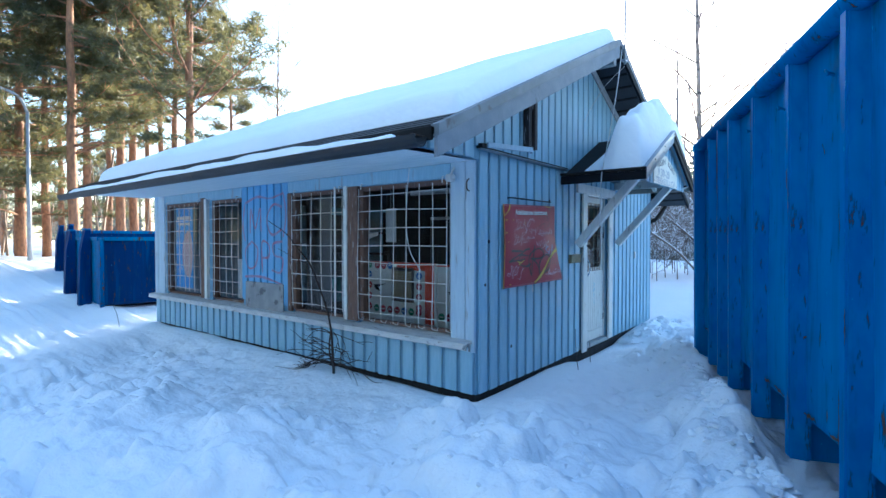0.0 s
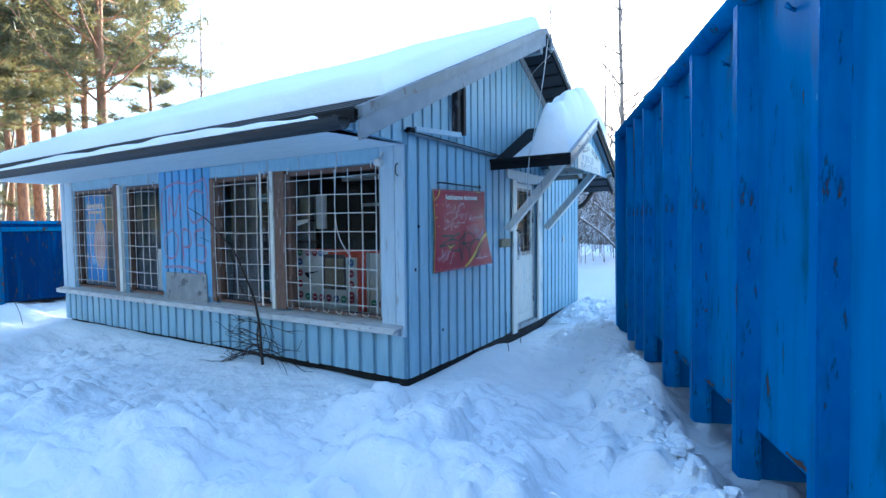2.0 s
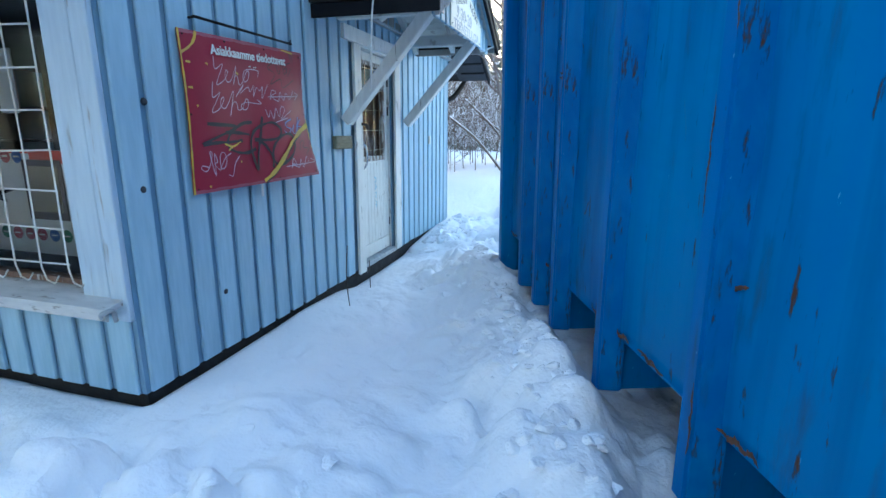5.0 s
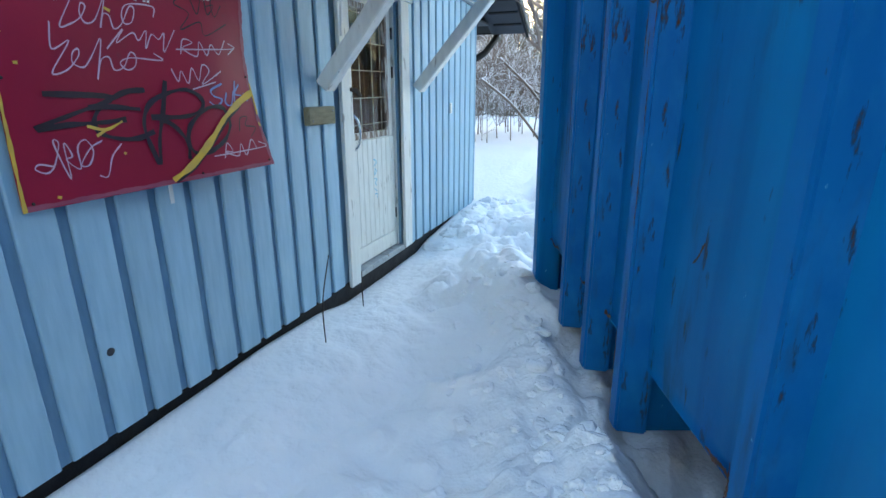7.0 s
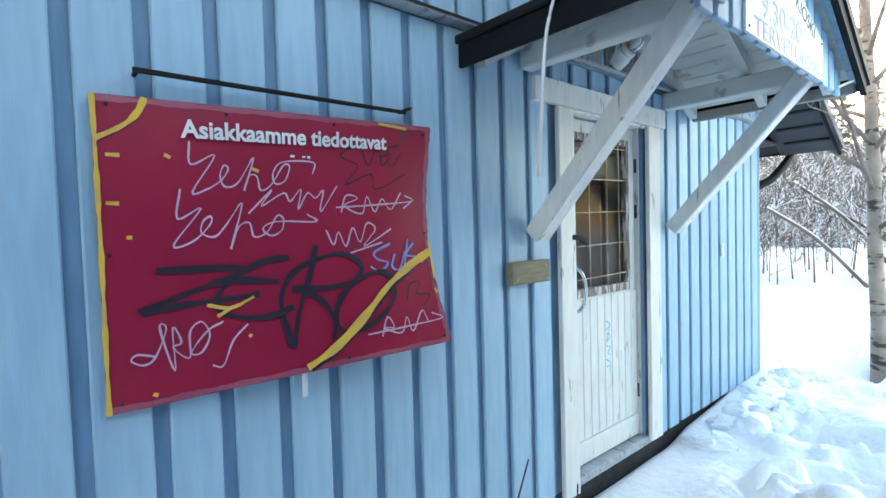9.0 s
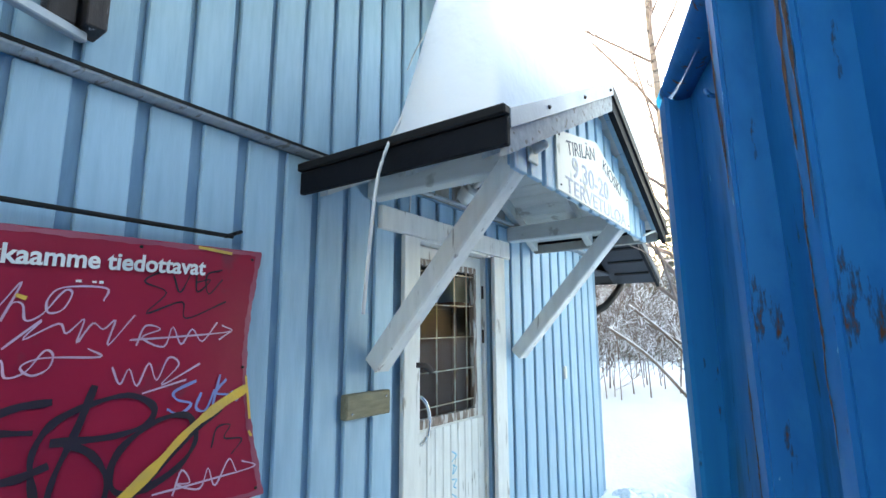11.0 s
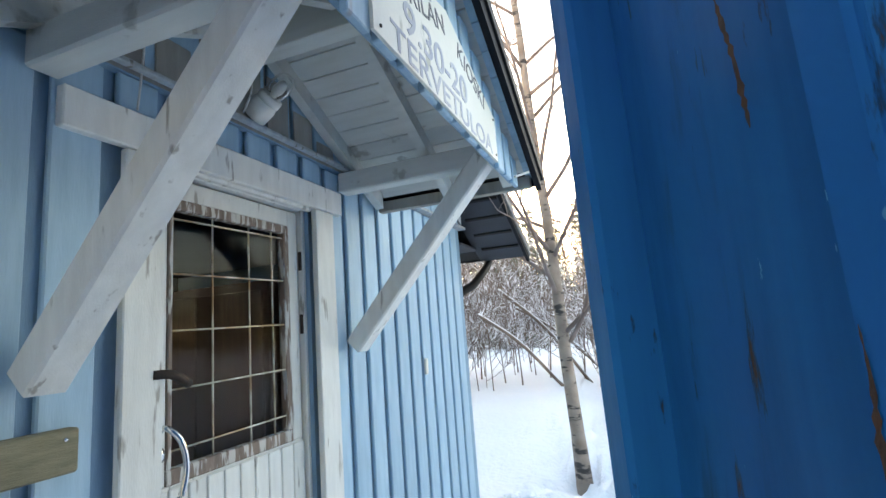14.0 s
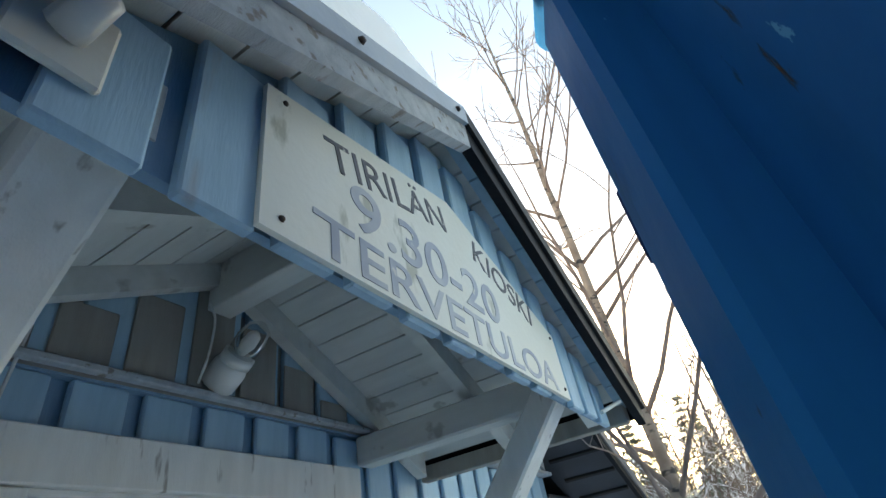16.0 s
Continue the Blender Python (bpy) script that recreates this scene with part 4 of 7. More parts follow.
M_CREAM = mat("greyed_white_boards", (0.60, 0.61, 0.58), (0.53, 0.54, 0.51), 0.6, scale=4, stretch=(1, 5, 5), bump=0.2, dirt=(0.36, 0.35, 0.32), dirt_amount=0.36, dirt_scale=8)
for side in (0, 1):
    n = 11
    for i in range(n):
        a, b = i / n, (i + 1) / n
        y0, y1 = (PE0 + 0.03 + a * (AY - PE0 - 0.03), PE0 + 0.03 + b * (AY - PE0 - 0.03)) if side == 0 else (PE1 - 0.03 - b * (PE1 - AY - 0.03), PE1 - 0.03 - a * (PE1 - AY - 0.03))
        part("soffit_board", can_slab(y0 + 0.003, y1 - 0.003, 0.06, PX - 0.03, -0.021, 0.016), M_CREAM, canopy)
for xx in (0.06, 0.50, 0.845):
    part("rafter", can_slab(PE0 + 0.06, AY - 0.045, xx, xx + 0.05, -0.038, 0.085), M_CREAM, canopy)
    part("rafter", can_slab(AY + 0.045, PE1 - 0.06, xx, xx + 0.05, -0.038, 0.085), M_CREAM, canopy)
part("ridge_beam", box((0.06, AY - 0.045, AZ - 0.22), (0.925, AY + 0.045, AZ - 0.05)), M_CREAM, canopy, "thick white ridge beam")
for yy in (2.225, 3.715):
    part("tie_beam", box((0.025, yy - 0.045, 2.485), (0.925, yy + 0.045, 2.595), bevel=0.008), M_CREAM, canopy, "white tie beam")
    part("brace", beam((0.070, yy, 1.665), (0.84, yy, 2.53), 0.10, 0.095, (1, 0, -0.3), 0.008), M_WHITE, canopy, "long white diagonal brace")
# eave fascias
part("fascia", box((0.05, PE0 - 0.045, PEZ - 0.105), (PX + 0.010, PE0 - 0.02, PEZ - 0.008)), M_FASCIA, canopy, "dark brown fascia")
part("drip_edge", box((0.045, PE0 - 0.062, PEZ - 0.006), (PX + 0.012, PE0 - 0.021, PEZ + 0.030), bevel=0.006), M_BLACK, canopy, "black felt drip edge")
part("fascia", box((0.05, PE1 + 0.02, PEZ1 - 0.09), (PX - 0.02, PE1 + 0.045, PEZ1 - 0.012)), M_FASCIA, canopy)
part("eave_lath", box((0.06, PE0 - 0.018, PEZ - 0.06), (PX - 0.05, PE0 + 0.03, PEZ - 0.03)), M_CREAM, canopy)
# far lath takes the grey board tone, so its shade is in the colour
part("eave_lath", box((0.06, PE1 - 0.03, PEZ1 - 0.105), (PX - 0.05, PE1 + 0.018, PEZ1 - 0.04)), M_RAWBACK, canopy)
# barge boards
part("barge_board", can_slab(PE0 - 0.019, AY, PX - 0.03, PX, -0.035, 0.085), M_GREYWOOD, canopy, "peeling white barge board")
c = part("barge_cap", can_slab(PE0 - 0.019, AY, PX - 0.045, PX + 0.012, 0.035, 0.068), M_METAL, canopy, "pale sheet metal verge cap")
for f in (0.25, 0.6, 0.95):
    yb = PE0 + f * (AY - PE0)
    tube("screw", [[(PX + 0.012, yb, can_z(yb) + 0.0, 0.009), (PX + 0.020, yb, can_z(yb) + 0.0, 0.006)]], M_IRON, c, 8)
part("barge_board", can_slab(AY, PE1 + 0.02, PX - 0.03, PX, -0.035, 0.075), M_FASCIA, canopy, "dark barge board")
part("barge_cap", can_slab(AY, PE1 + 0.05, PX - 0.045, PX + 0.012, 0.03, 0.064), M_BLACK, canopy)
# overhang planks outside the face
for side in (0, 1):
    for i in range(9):
        a, b = i / 9, (i + 1) / 9
        y0, y1 = (PE0 + a * (AY - PE0), PE0 + b * (AY - PE0)) if side == 0 else (PE1 - b * (PE1 - AY), PE1 - a * (PE1 - AY))
        part("overhang_board", can_slab(y0 + 0.003, y1 - 0.003, 0.965, PX - 0.031, -0.0385, 0.012), M_SIDING, canopy)
# boarded face
FX = 0.935
FB = 2.425
face = part("face", prism([(2.02, FB + 0.02), (3.93, FB + 0.02), (3.93, can_z(3.93) - 0.045), (AY, AZ - 0.045), (2.02, can_z(2.02) - 0.045)], 0, FX - 0.03, FX - 0.012), M_GROOVE_SHADE, canopy, "blue boarded canopy gable")
r = rng(3)
y = 2.055
while y < 3.95:
    top = min(can_z(y - 0.05), can_z(y + 0.05)) - 0.05
    part("board", box((FX - 0.0125, y - 0.052, FB + r.uniform(-0.008, 0.006)), (FX + 0.010, y + 0.052, top)), M_SIDING, face)
    y += 0.142
sign = thing("kiosk_sign", (FX + 0.011, 2.95, FB), "weathered white name board of the kiosk with worn lettering", "sign")
part("panel", prism([(2.385, FB + 0.004), (3.51, FB + 0.004), (3.51, FB + 0.205), (2.94, FB + 0.390), (2.385, FB + 0.275)], 0, FX + 0.011, FX + 0.021), M_BOARD, sign)
SX = FX + 0.0215


def sign_m(y, z, turn=0):
    return Matrix(((0, 0, 1, SX), (1, 0, 0, y), (0, 1, 0, z), (0, 0, 0, 1))) @ Matrix.Rotation(radians(turn), 4, 'Z')


lettering("lettering", "TIRILÄN", 0.098, sign_m(2.515, FB + 0.195, 12), M_LETTER, sign, fit=0.40)
lettering("lettering", "KIOSKI", 0.098, sign_m(3.02, FB + 0.265, -14), M_LETTER, sign, fit=0.33)
lettering("lettering", "9.30-20", 0.140, sign_m(2.56, FB + 0.106), M_LETTER2, sign, fit=0.55, bold=0.0012)
lettering("lettering", "TERVETULOA", 0.106, sign_m(2.475, FB + 0.014), M_LETTER2, sign, fit=0.95, bold=0.0008)
for yy, zz in ((2.42, 0.03), (2.42, 0.26), (3.48, 0.03), (3.48, 0.19)):
    tube("screw", [[(SX - 0.002, yy, FB + zz, 0.006), (SX + 0.003, yy, FB + zz, 0.004)]], M_IRON, sign, 8)
# socket stub on the face
sock = thing("cable_socket", (FX + 0.01, 2.13, FB + 0.16), "old cream porcelain socket block on the canopy face", "socket")
part("plate", box((FX + 0.010, 2.10, FB + 0.05), (FX + 0.022, 2.19, FB + 0.16)), M_BOARD, sock)
tube("stub", [[(FX + 0.02, 2.145, FB + 0.105, 0.022), (FX + 0.055, 2.15, FB + 0.115, 0.02), (FX + 0.075, 2.16, FB + 0.12, 0.012)]], M_CERAMIC, sock, 10)
stick = thing("paint_stick", (FX + 0.02, 3.95, FB), "short white lath sticking out of the canopy corner", "lath")
part("lath", beam((FX + 0.01, 3.86, FB + 0.03), (FX + 0.06, 3.97, FB + 0.075), 0.03, 0.012, bevel=0.002), M_WHITE, stick)
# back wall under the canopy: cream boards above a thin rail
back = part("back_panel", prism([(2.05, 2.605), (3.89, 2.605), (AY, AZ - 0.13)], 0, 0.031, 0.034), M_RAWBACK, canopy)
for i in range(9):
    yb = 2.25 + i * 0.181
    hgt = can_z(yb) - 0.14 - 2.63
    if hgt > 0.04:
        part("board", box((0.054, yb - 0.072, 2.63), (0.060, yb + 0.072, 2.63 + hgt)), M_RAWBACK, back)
part("rail", box((0.055, 2.05, 2.602), (0.085, 3.89, 2.622)), M_GREYWOOD, canopy)
# lamp under the ridge
lamp = thing("bulkhead_lamp", (0.06, 2.98, 2.70), "old porcelain wall lamp with a clear glass jar, unlit", "lamp")
tube("base", [[(0.06, 3.00, 2.66, 0.055), (0.11, 3.00, 2.69, 0.055), (0.135, 3.00, 2.705, 0.045)]], M_CERAMIC, lamp, 16)
tube("collar", [[(0.13, 3.00, 2.70, 0.05), (0.155, 3.00, 2.72, 0.05)]], M_CERAMIC, lamp, 16)
j = tube("jar", [[(0.15, 3.00, 2.715, 0.042), (0.20, 3.0, 2.75, 0.046), (0.235, 3.0, 2.775, 0.036), (0.25, 3.0, 2.785, 0.015)]], M_JAR, lamp, 16)
tube("bulb", [[(0.155, 3.0, 2.72, 0.012), (0.185, 3.0, 2.74, 0.024), (0.215, 3.0, 2.76, 0.020), (0.225, 3.0, 2.767, 0.008)]], M_CERAMIC, lamp, 12)
tube("cord", [smooth_line([(0.07, 2.93, 2.64), (0.12, 2.92, 2.72), (0.10, 2.94, 2.84), (0.08, 2.93, 2.90)], 0.004)], M_CABLE, lamp, 6)
wirea = thing("wall_wire", (0.06, 2.55, 2.48), "thin grey wire running down behind the canopy", "wire")
tube("wire", [smooth_line([(0.062, 2.50, 2.74), (0.062, 2.49, 2.6), (0.06, 2.48, 2.475)], 0.004)], M_CABLE, wirea, 6)
# snow on the canopy
cs_us, cs_vs = 48, 60
U, W = np.meshgrid(np.linspace(0, 1, cs_us), np.linspace(0, 1, cs_vs), indexing="ij")
SYs = PE0 - 0.03 + W * (PE1 - PE0 - 0.02)
start = 0.31 + 0.10 * lattice_noise(W * 6, U * 0, 5) + 0.07 * np.sin(W * math.pi)
SXs = start + U * (1.005 - start)
SYs = SYs + 0.05 * lattice_noise(SXs * 4, W * 0, 6) * (W < 0.05)
rise = np.clip((SXs - start - 0.07 - 0.03 * lattice_noise(SYs * 4, SXs * 2, 6)) / 0.50, 0, 1)
ramp = (0.62 - 0.12 * np.sin(W * math.pi)) * (0.34 * rise + 0.66 * step(0.22, 0.72, rise + 0.10 * lattice_noise(SYs * 3, SXs * 0, 14)))
front = np.clip((1.005 - SXs) / 0.17, 0, 1)
flank = np.clip(np.minimum(W / 0.055, (1 - W) / 0.10), 0, 1)
prof = np.sqrt(1 - (1 - front) ** 2) * np.sqrt(1 - (1 - flank) ** 2)
Tz = ramp * prof * (1 + 0.34 * lattice_noise(SXs * 4, SYs * 4, 3) + 0.14 * lattice_noise(SXs * 11, SYs * 11, 8))
Zb = np.vectorize(can_z)(SYs)
top = np.stack([SXs, SYs, Zb + 0.004 + Tz], -1).reshape(-1, 3)
bot = np.stack([SXs, SYs, Zb + 0.002], -1).reshape(-1, 3)
ii = np.arange(cs_us * cs_vs).reshape(cs_us, cs_vs)
q = np.stack([ii[:-1, :-1], ii[1:, :-1], ii[1:, 1:], ii[:-1, 1:]], -1).reshape(-1, 4)
rim = np.concatenate([ii[0, :], ii[1:, -1], ii[-1, ::-1][1:], ii[::-1, 0][1:]])
side_q = [(int(rim[k]), int(rim[k + 1]), int(rim[k + 1]) + cs_us * cs_vs, int(rim[k]) + cs_us * cs_vs) for k in range(len(rim) - 1)]
tagged(link_mesh("canopy_snow", data_mesh("canopy_snow", np.concatenate([top, bot]).tolist(), q.tolist() + (q[:, ::-1] + cs_us * cs_vs).tolist() + side_q), M_SNOW_SOFT, smooth=True), "rounded heap of snow on the door canopy", "snow", kind="stuff")
# hanging cables
cable = thing("hanging_cable", (0.57, 1.72, 1.9), "loose white cable hanging from the canopy eave", "cable")
tube("cable", [smooth_line([(0.55, 1.78, 2.56), (0.565, 1.735, 2.52), (0.58, 1.66, 2.36), (0.59, 1.62, 2.15), (0.592, 1.59, 1.88)], 0.0065)], M_CABLE, cable, 6)
aerial = thing("aerial_cable", (0.4, 2.4, 2.9), "white aerial cable running down from the gable peak", "cable")
tube("cable", [smooth_line([(0.50, RIDGE_Y + 0.1, RIDGE_Z - 0.02), (0.53, 2.35, 3.7), (0.55, 2.1, 3.2), (0.56, 1.85, 2.72), (0.56, 1.75, 2.54)], 0.006)], M_CABLE, aerial, 6)
tube("cable", [smooth_line([(0.50, RIDGE_Y + 0.18, RIDGE_Z - 0.28), (0.3, RIDGE_Y + 0.05, 3.75), (0.12, RIDGE_Y - 0.02, 3.45), (0.06, RIDGE_Y - 0.05, 3.3)], 0.004)], M_CABLE, aerial, 6)
mast = thing("aerial_mast", (0.52, RIDGE_Y + 0.1, RIDGE_Z - 0.1), "thin metal aerial mast clamped to the gable peak", "mast")
tube("pole", [[(0.53, RIDGE_Y + 0.10, RIDGE_Z - 0.28, 0.014), (0.53, RIDGE_Y + 0.10, RIDGE_Z + 1.6, 0.012)]], M_METAL, mast, 8)
part("clamp", box((0.50, RIDGE_Y + 0.06, RIDGE_Z - 0.12), (0.55, RIDGE_Y + 0.15, RIDGE_Z - 0.09), bevel=0.003), M_METAL, mast)
part("clamp", box((0.50, RIDGE_Y + 0.06, RIDGE_Z - 0.25), (0.55, RIDGE_Y + 0.15, RIDGE_Z - 0.22), bevel=0.003), M_METAL, mast)
# old sign bracket on the gable
M_DARKPOST = mat("peeling_dark_post", (0.045, 0.034, 0.034), (0.028, 0.022, 0.024), 0.7, scale=6, stretch=(8, 8, 1), bump=0.4, dirt=(0.40, 0.40, 0.42), dirt_amount=0.36, dirt_scale=8, dirt_stretch=(6, 6, 0.7))
brk = thing("sign_bracket", (0.06, 0.85, 2.65), "weathered brown wooden sign post with a metal arm", "bracket")
part("post", box((0.055, 0.80, 2.70), (0.125, 0.87, 3.26)), M_DARKPOST, brk, "peeling dark brown post")
part("post", box((0.055, 0.885, 2.70), (0.155, 0.94, 3.25)), M_DARKPOST, brk)
part("arm", beam((0.10, 0.03, 2.63), (0.26, 0.62, 2.645), 0.035, 0.05, bevel=0.004), M_CORNER, brk, "pale blue wooden arm")
part("arm", beam((0.26, 0.60, 2.645), (0.10, 0.90, 2.68), 0.03, 0.03, bevel=0.004), M_METAL, brk)
part("lug", box((-0.03, -0.05, 2.60), (0.10, 0.05, 2.64)), M_FASCIA, brk)
# floodlight at the corner, wooden block by the door, small fittings
fl = thing("corner_light", (-0.24, -0.03, 2.38), "small white sensor light under the eave", "light")
part("body", box((-0.285, -0.13, 2.30), (-0.20, -0.05, 2.37), pose(0, 0, 0), 0.015), M_CERAMIC, fl)
part("arm", beam((-0.24, -0.03, 2.44), (-0.24, -0.09, 2.36), 0.02, 0.02), M_WHITE, fl)
hook = thing("wall_hook", (-0.05, -0.04, 2.27), "small rusty hook on the corner board", "hook")
tube("hook", [smooth_line([(-0.06, -0.035, 2.32), (-0.06, -0.07, 2.29), (-0.055, -0.075, 2.22), (-0.05, -0.045, 2.20)], 0.006)], M_IRON, hook, 6)
blk = thing("wooden_block", (0.02, 2.18, 1.42), "raw weathered wooden block nailed to the siding", "block")
part("block", box((0.023, 2.04, 1.435), (0.068, 2.335, 1.545), None, 0.006), M_BLOCK, blk)
for yy, zz in ((2.30, 1.52), (2.075, 1.46)):
    tube("nail", [[(0.067, yy, zz, 0.006), (0.071, yy, zz, 0.005)]], M_STEEL, blk, 8)
pl = thing("wall_plug", (0.02, 4.65, 1.45), "small cream plug fixed to the siding", "plug")
part("plug", box((0.023, 4.66, 1.42), (0.045, 4.70, 1.53), None, 0.008), M_BOARD, pl)
for yy, zz in ((0.19, 1.72), (0.12, 1.30), (0.62, 0.62)):
    kn = thing("knot", (0.022, yy, zz), "dark knot in the painted siding", "knot")
    tube("knot", [[(0.020, yy, zz, 0.02), (0.026, yy, zz, 0.016), (0.028, yy, zz, 0.004)]], M_SOFFIT, kn, 8)

# ---- red banner ----
banner = thing("red_banner", (0.05, 1.0, 1.24), "torn red vinyl banner with white heading and scrawled graffiti", "banner")
TL, TR, BL, BR = Vector((0.036, 0.428, 2.10)), Vector((0.050, 1.572, 2.132)), Vector((0.045, 0.428, 1.237)), Vector((0.158, 1.556, 1.270))


def on_banner(u, v, n=0.0):
    """A point of the banner; u to the far side, v down, n out of it."""
    p = TL * (1 - u) * (1 - v) + TR * u * (1 - v) + BL * (1 - u) * v + BR * u * v
    p.y -= 0.055 * u ** 3 * max(math.sin(math.pi * v), 0.0) ** 1.2
    p.x += 0.010 * math.sin(9 * u + 2 * v) * math.sin(math.pi * v) + 0.006 * math.sin(5 * v + 3 * u)
    p.x = max(p.x, 0.028)
    return (p.x + n, p.y, p.z)


bm = bmesh.new()
NU, NV = 36, 28
for layer in (0.0, -0.004):
    grid = [[bm.verts.new(on_banner(i / NU, k / NV, layer)) for k in range(NV + 1)] for i in range(NU + 1)]
    for i in range(NU):
        for k in range(NV):
            bm.faces.new((grid[i][k], grid[i][k + 1], grid[i + 1][k + 1], grid[i + 1][k]))
part("sheet", bm, M_RED, banner, smooth=True)
M_HEM = mat("pink_hem", (0.36, 0.09, 0.13), (0.28, 0.05, 0.09), 0.5, bump=0.1)
for nm, pts in (("hem", [(i / 20, 0.012) for i in range(21)]), ("hem", [(i / 20, 0.988) for i in range(21)]), ("hem", [(0.992, i / 20) for i in range(21)])):
    stroke_mesh(nm, [pts], 0.022, lambda u, v, n: on_banner(u, v, n), M_HEM, banner)


def ban(u, v, n):
    return on_banner(u / 1.14, v / 0.87, n)


def scaled(strokes):
    return [[(a * 1.14, b * 0.87) for a, b in s] for s in strokes]


ZERO = [[(0.113, 0.559), (0.33, 0.583), (0.192, 0.642), (0.077, 0.687), (0.168, 0.683), (0.284, 0.684), (0.369, 0.679)], [(0.459, 0.555), (0.381, 0.563), (0.291, 0.618), (0.256, 0.675), (0.267, 0.725), (0.325, 0.758), (0.397, 0.766), (0.462, 0.743)], [(0.244, 0.619), (0.331, 0.623), (0.427, 0.64)], [(0.546, 0.515), (0.514, 0.647), (0.474, 0.778), (0.453, 0.891), (0.436, 0.815), (0.428, 0.71), (0.461, 0.624), (0.532, 0.578), (0.624, 0.558), (0.689, 0.604), (0.676, 0.659), (0.596, 0.686), (0.461, 0.678)], [(0.485, 0.681), (0.545, 0.729), (0.582, 0.814), (0.575, 0.893)], [(0.809, 0.701), (0.784, 0.654), (0.708, 0.654), (0.622, 0.717), (0.588, 0.799), (0.606, 0.866), (0.672, 0.872), (0.759, 0.823), (0.806, 0.753), (0.809, 0.701)]]
PEN1 = [[(0.203, 0.133), (0.204, 0.212), (0.264, 0.177), (0.205, 0.304), (0.24, 0.296), (0.277, 0.265), (0.297, 0.224), (0.285, 0.213), (0.275, 0.251), (0.288, 0.287), (0.323, 0.27), (0.367, 0.178), (0.338, 0.3), (0.354, 0.246), (0.375, 0.249), (0.385, 0.298), (0.416, 0.278), (0.454, 0.203), (0.472, 0.211), (0.456, 0.264), (0.427, 0.273), (0.423, 0.23), (0.453, 0.191), (0.547, 0.189), (0.544, 0.235)]]
PEN2 = [[(0.176, 0.294), (0.167, 0.394), (0.224, 0.36), (0.155, 0.481), (0.202, 0.471), (0.245, 0.417), (0.247, 0.389), (0.228, 0.405), (0.223, 0.444), (0.256, 0.46), (0.288, 0.418), (0.331, 0.345), (0.297, 0.508), (0.319, 0.431), (0.35, 0.417), (0.362, 0.468), (0.399, 0.455), (0.431, 0.394), (0.45, 0.41), (0.442, 0.451), (0.411, 0.468), (0.388, 0.439), (0.432, 0.416), (0.552, 0.423), (0.522, 0.393)]]
PEN3 = [[(0.348, 0.383), (0.417, 0.297), (0.385, 0.357), (0.452, 0.309), (0.471, 0.341), (0.506, 0.295), (0.496, 0.373), (0.526, 0.31), (0.552, 0.33), (0.578, 0.301), (0.567, 0.385), (0.625, 0.282)], [(0.636, 0.391), (0.655, 0.322), (0.696, 0.335), (0.649, 0.363), (0.71, 0.399), (0.731, 0.328), (0.76, 0.393), (0.791, 0.338), (0.826, 0.386), (0.873, 0.313)], [(0.618, 0.37), (0.756, 0.364), (0.926, 0.351), (0.891, 0.326)], [(0.926, 0.351), (0.884, 0.383)]]
PEN4 = [[(0.582, 0.46), (0.603, 0.519), (0.623, 0.47), (0.645, 0.53), (0.673, 0.455), (0.696, 0.517), (0.726, 0.44), (0.757, 0.468), (0.71, 0.535), (0.823, 0.47)], [(0.659, 0.558), (0.781, 0.525)], [(0.738, 0.919), (0.765, 0.841), (0.786, 0.888), (0.747, 0.883), (0.811, 0.918), (0.84, 0.855), (0.856, 0.92), (0.906, 0.84), (0.924, 0.889)], [(0.687, 0.899), (0.828, 0.896), (0.984, 0.888), (0.946, 0.857)]]
PEN5 = [[(0.104, 0.838), (0.066, 0.823), (0.053, 0.839), (0.079, 0.86), (0.105, 0.839), (0.131, 0.753), (0.116, 0.747), (0.146, 0.898), (0.145, 0.753), (0.164, 0.806), (0.144, 0.819), (0.181, 0.863), (0.185, 0.775), (0.214, 0.748), (0.232, 0.798), (0.21, 0.852), (0.186, 0.846), (0.226, 0.783), (0.268, 0.759)], [(0.331, 0.781), (0.29, 0.831), (0.261, 0.911), (0.234, 0.903)]]
BLUE = [[(0.814, 0.533), (0.748, 0.564), (0.756, 0.594), (0.798, 0.615), (0.761, 0.646), (0.727, 0.622)], [(0.831, 0.579), (0.813, 0.631), (0.844, 0.645), (0.876, 0.574)], [(0.896, 0.52), (0.867, 0.654), (0.928, 0.606), (0.88, 0.587), (0.919, 0.54)], [(0.937, 0.588), (0.952, 0.626), (0.984, 0.573)]]
THIN = [[(0.698, 0.106), (0.639, 0.158), (0.702, 0.198), (0.654, 0.276), (0.75, 0.232), (0.769, 0.296), (0.895, 0.228)], [(0.717, 0.132), (0.742, 0.195), (0.77, 0.108)], [(0.784, 0.116), (0.794, 0.192), (0.831, 0.141), (0.787, 0.154)], [(0.867, 0.097), (0.818, 0.122), (0.831, 0.199), (0.872, 0.137)], [(0.855, 0.787), (0.878, 0.719), (0.924, 0.716), (0.899, 0.76), (0.958, 0.776), (0.916, 0.824)]]
ARC = [[(0.11, 0.0), (0.092, 0.052), (0.058, 0.098), (0.003, 0.14)]]
TEAR = [[(0.995, 0.584), (0.886, 0.638), (0.781, 0.715), (0.687, 0.818), (0.581, 0.922), (0.487, 0.981)]]
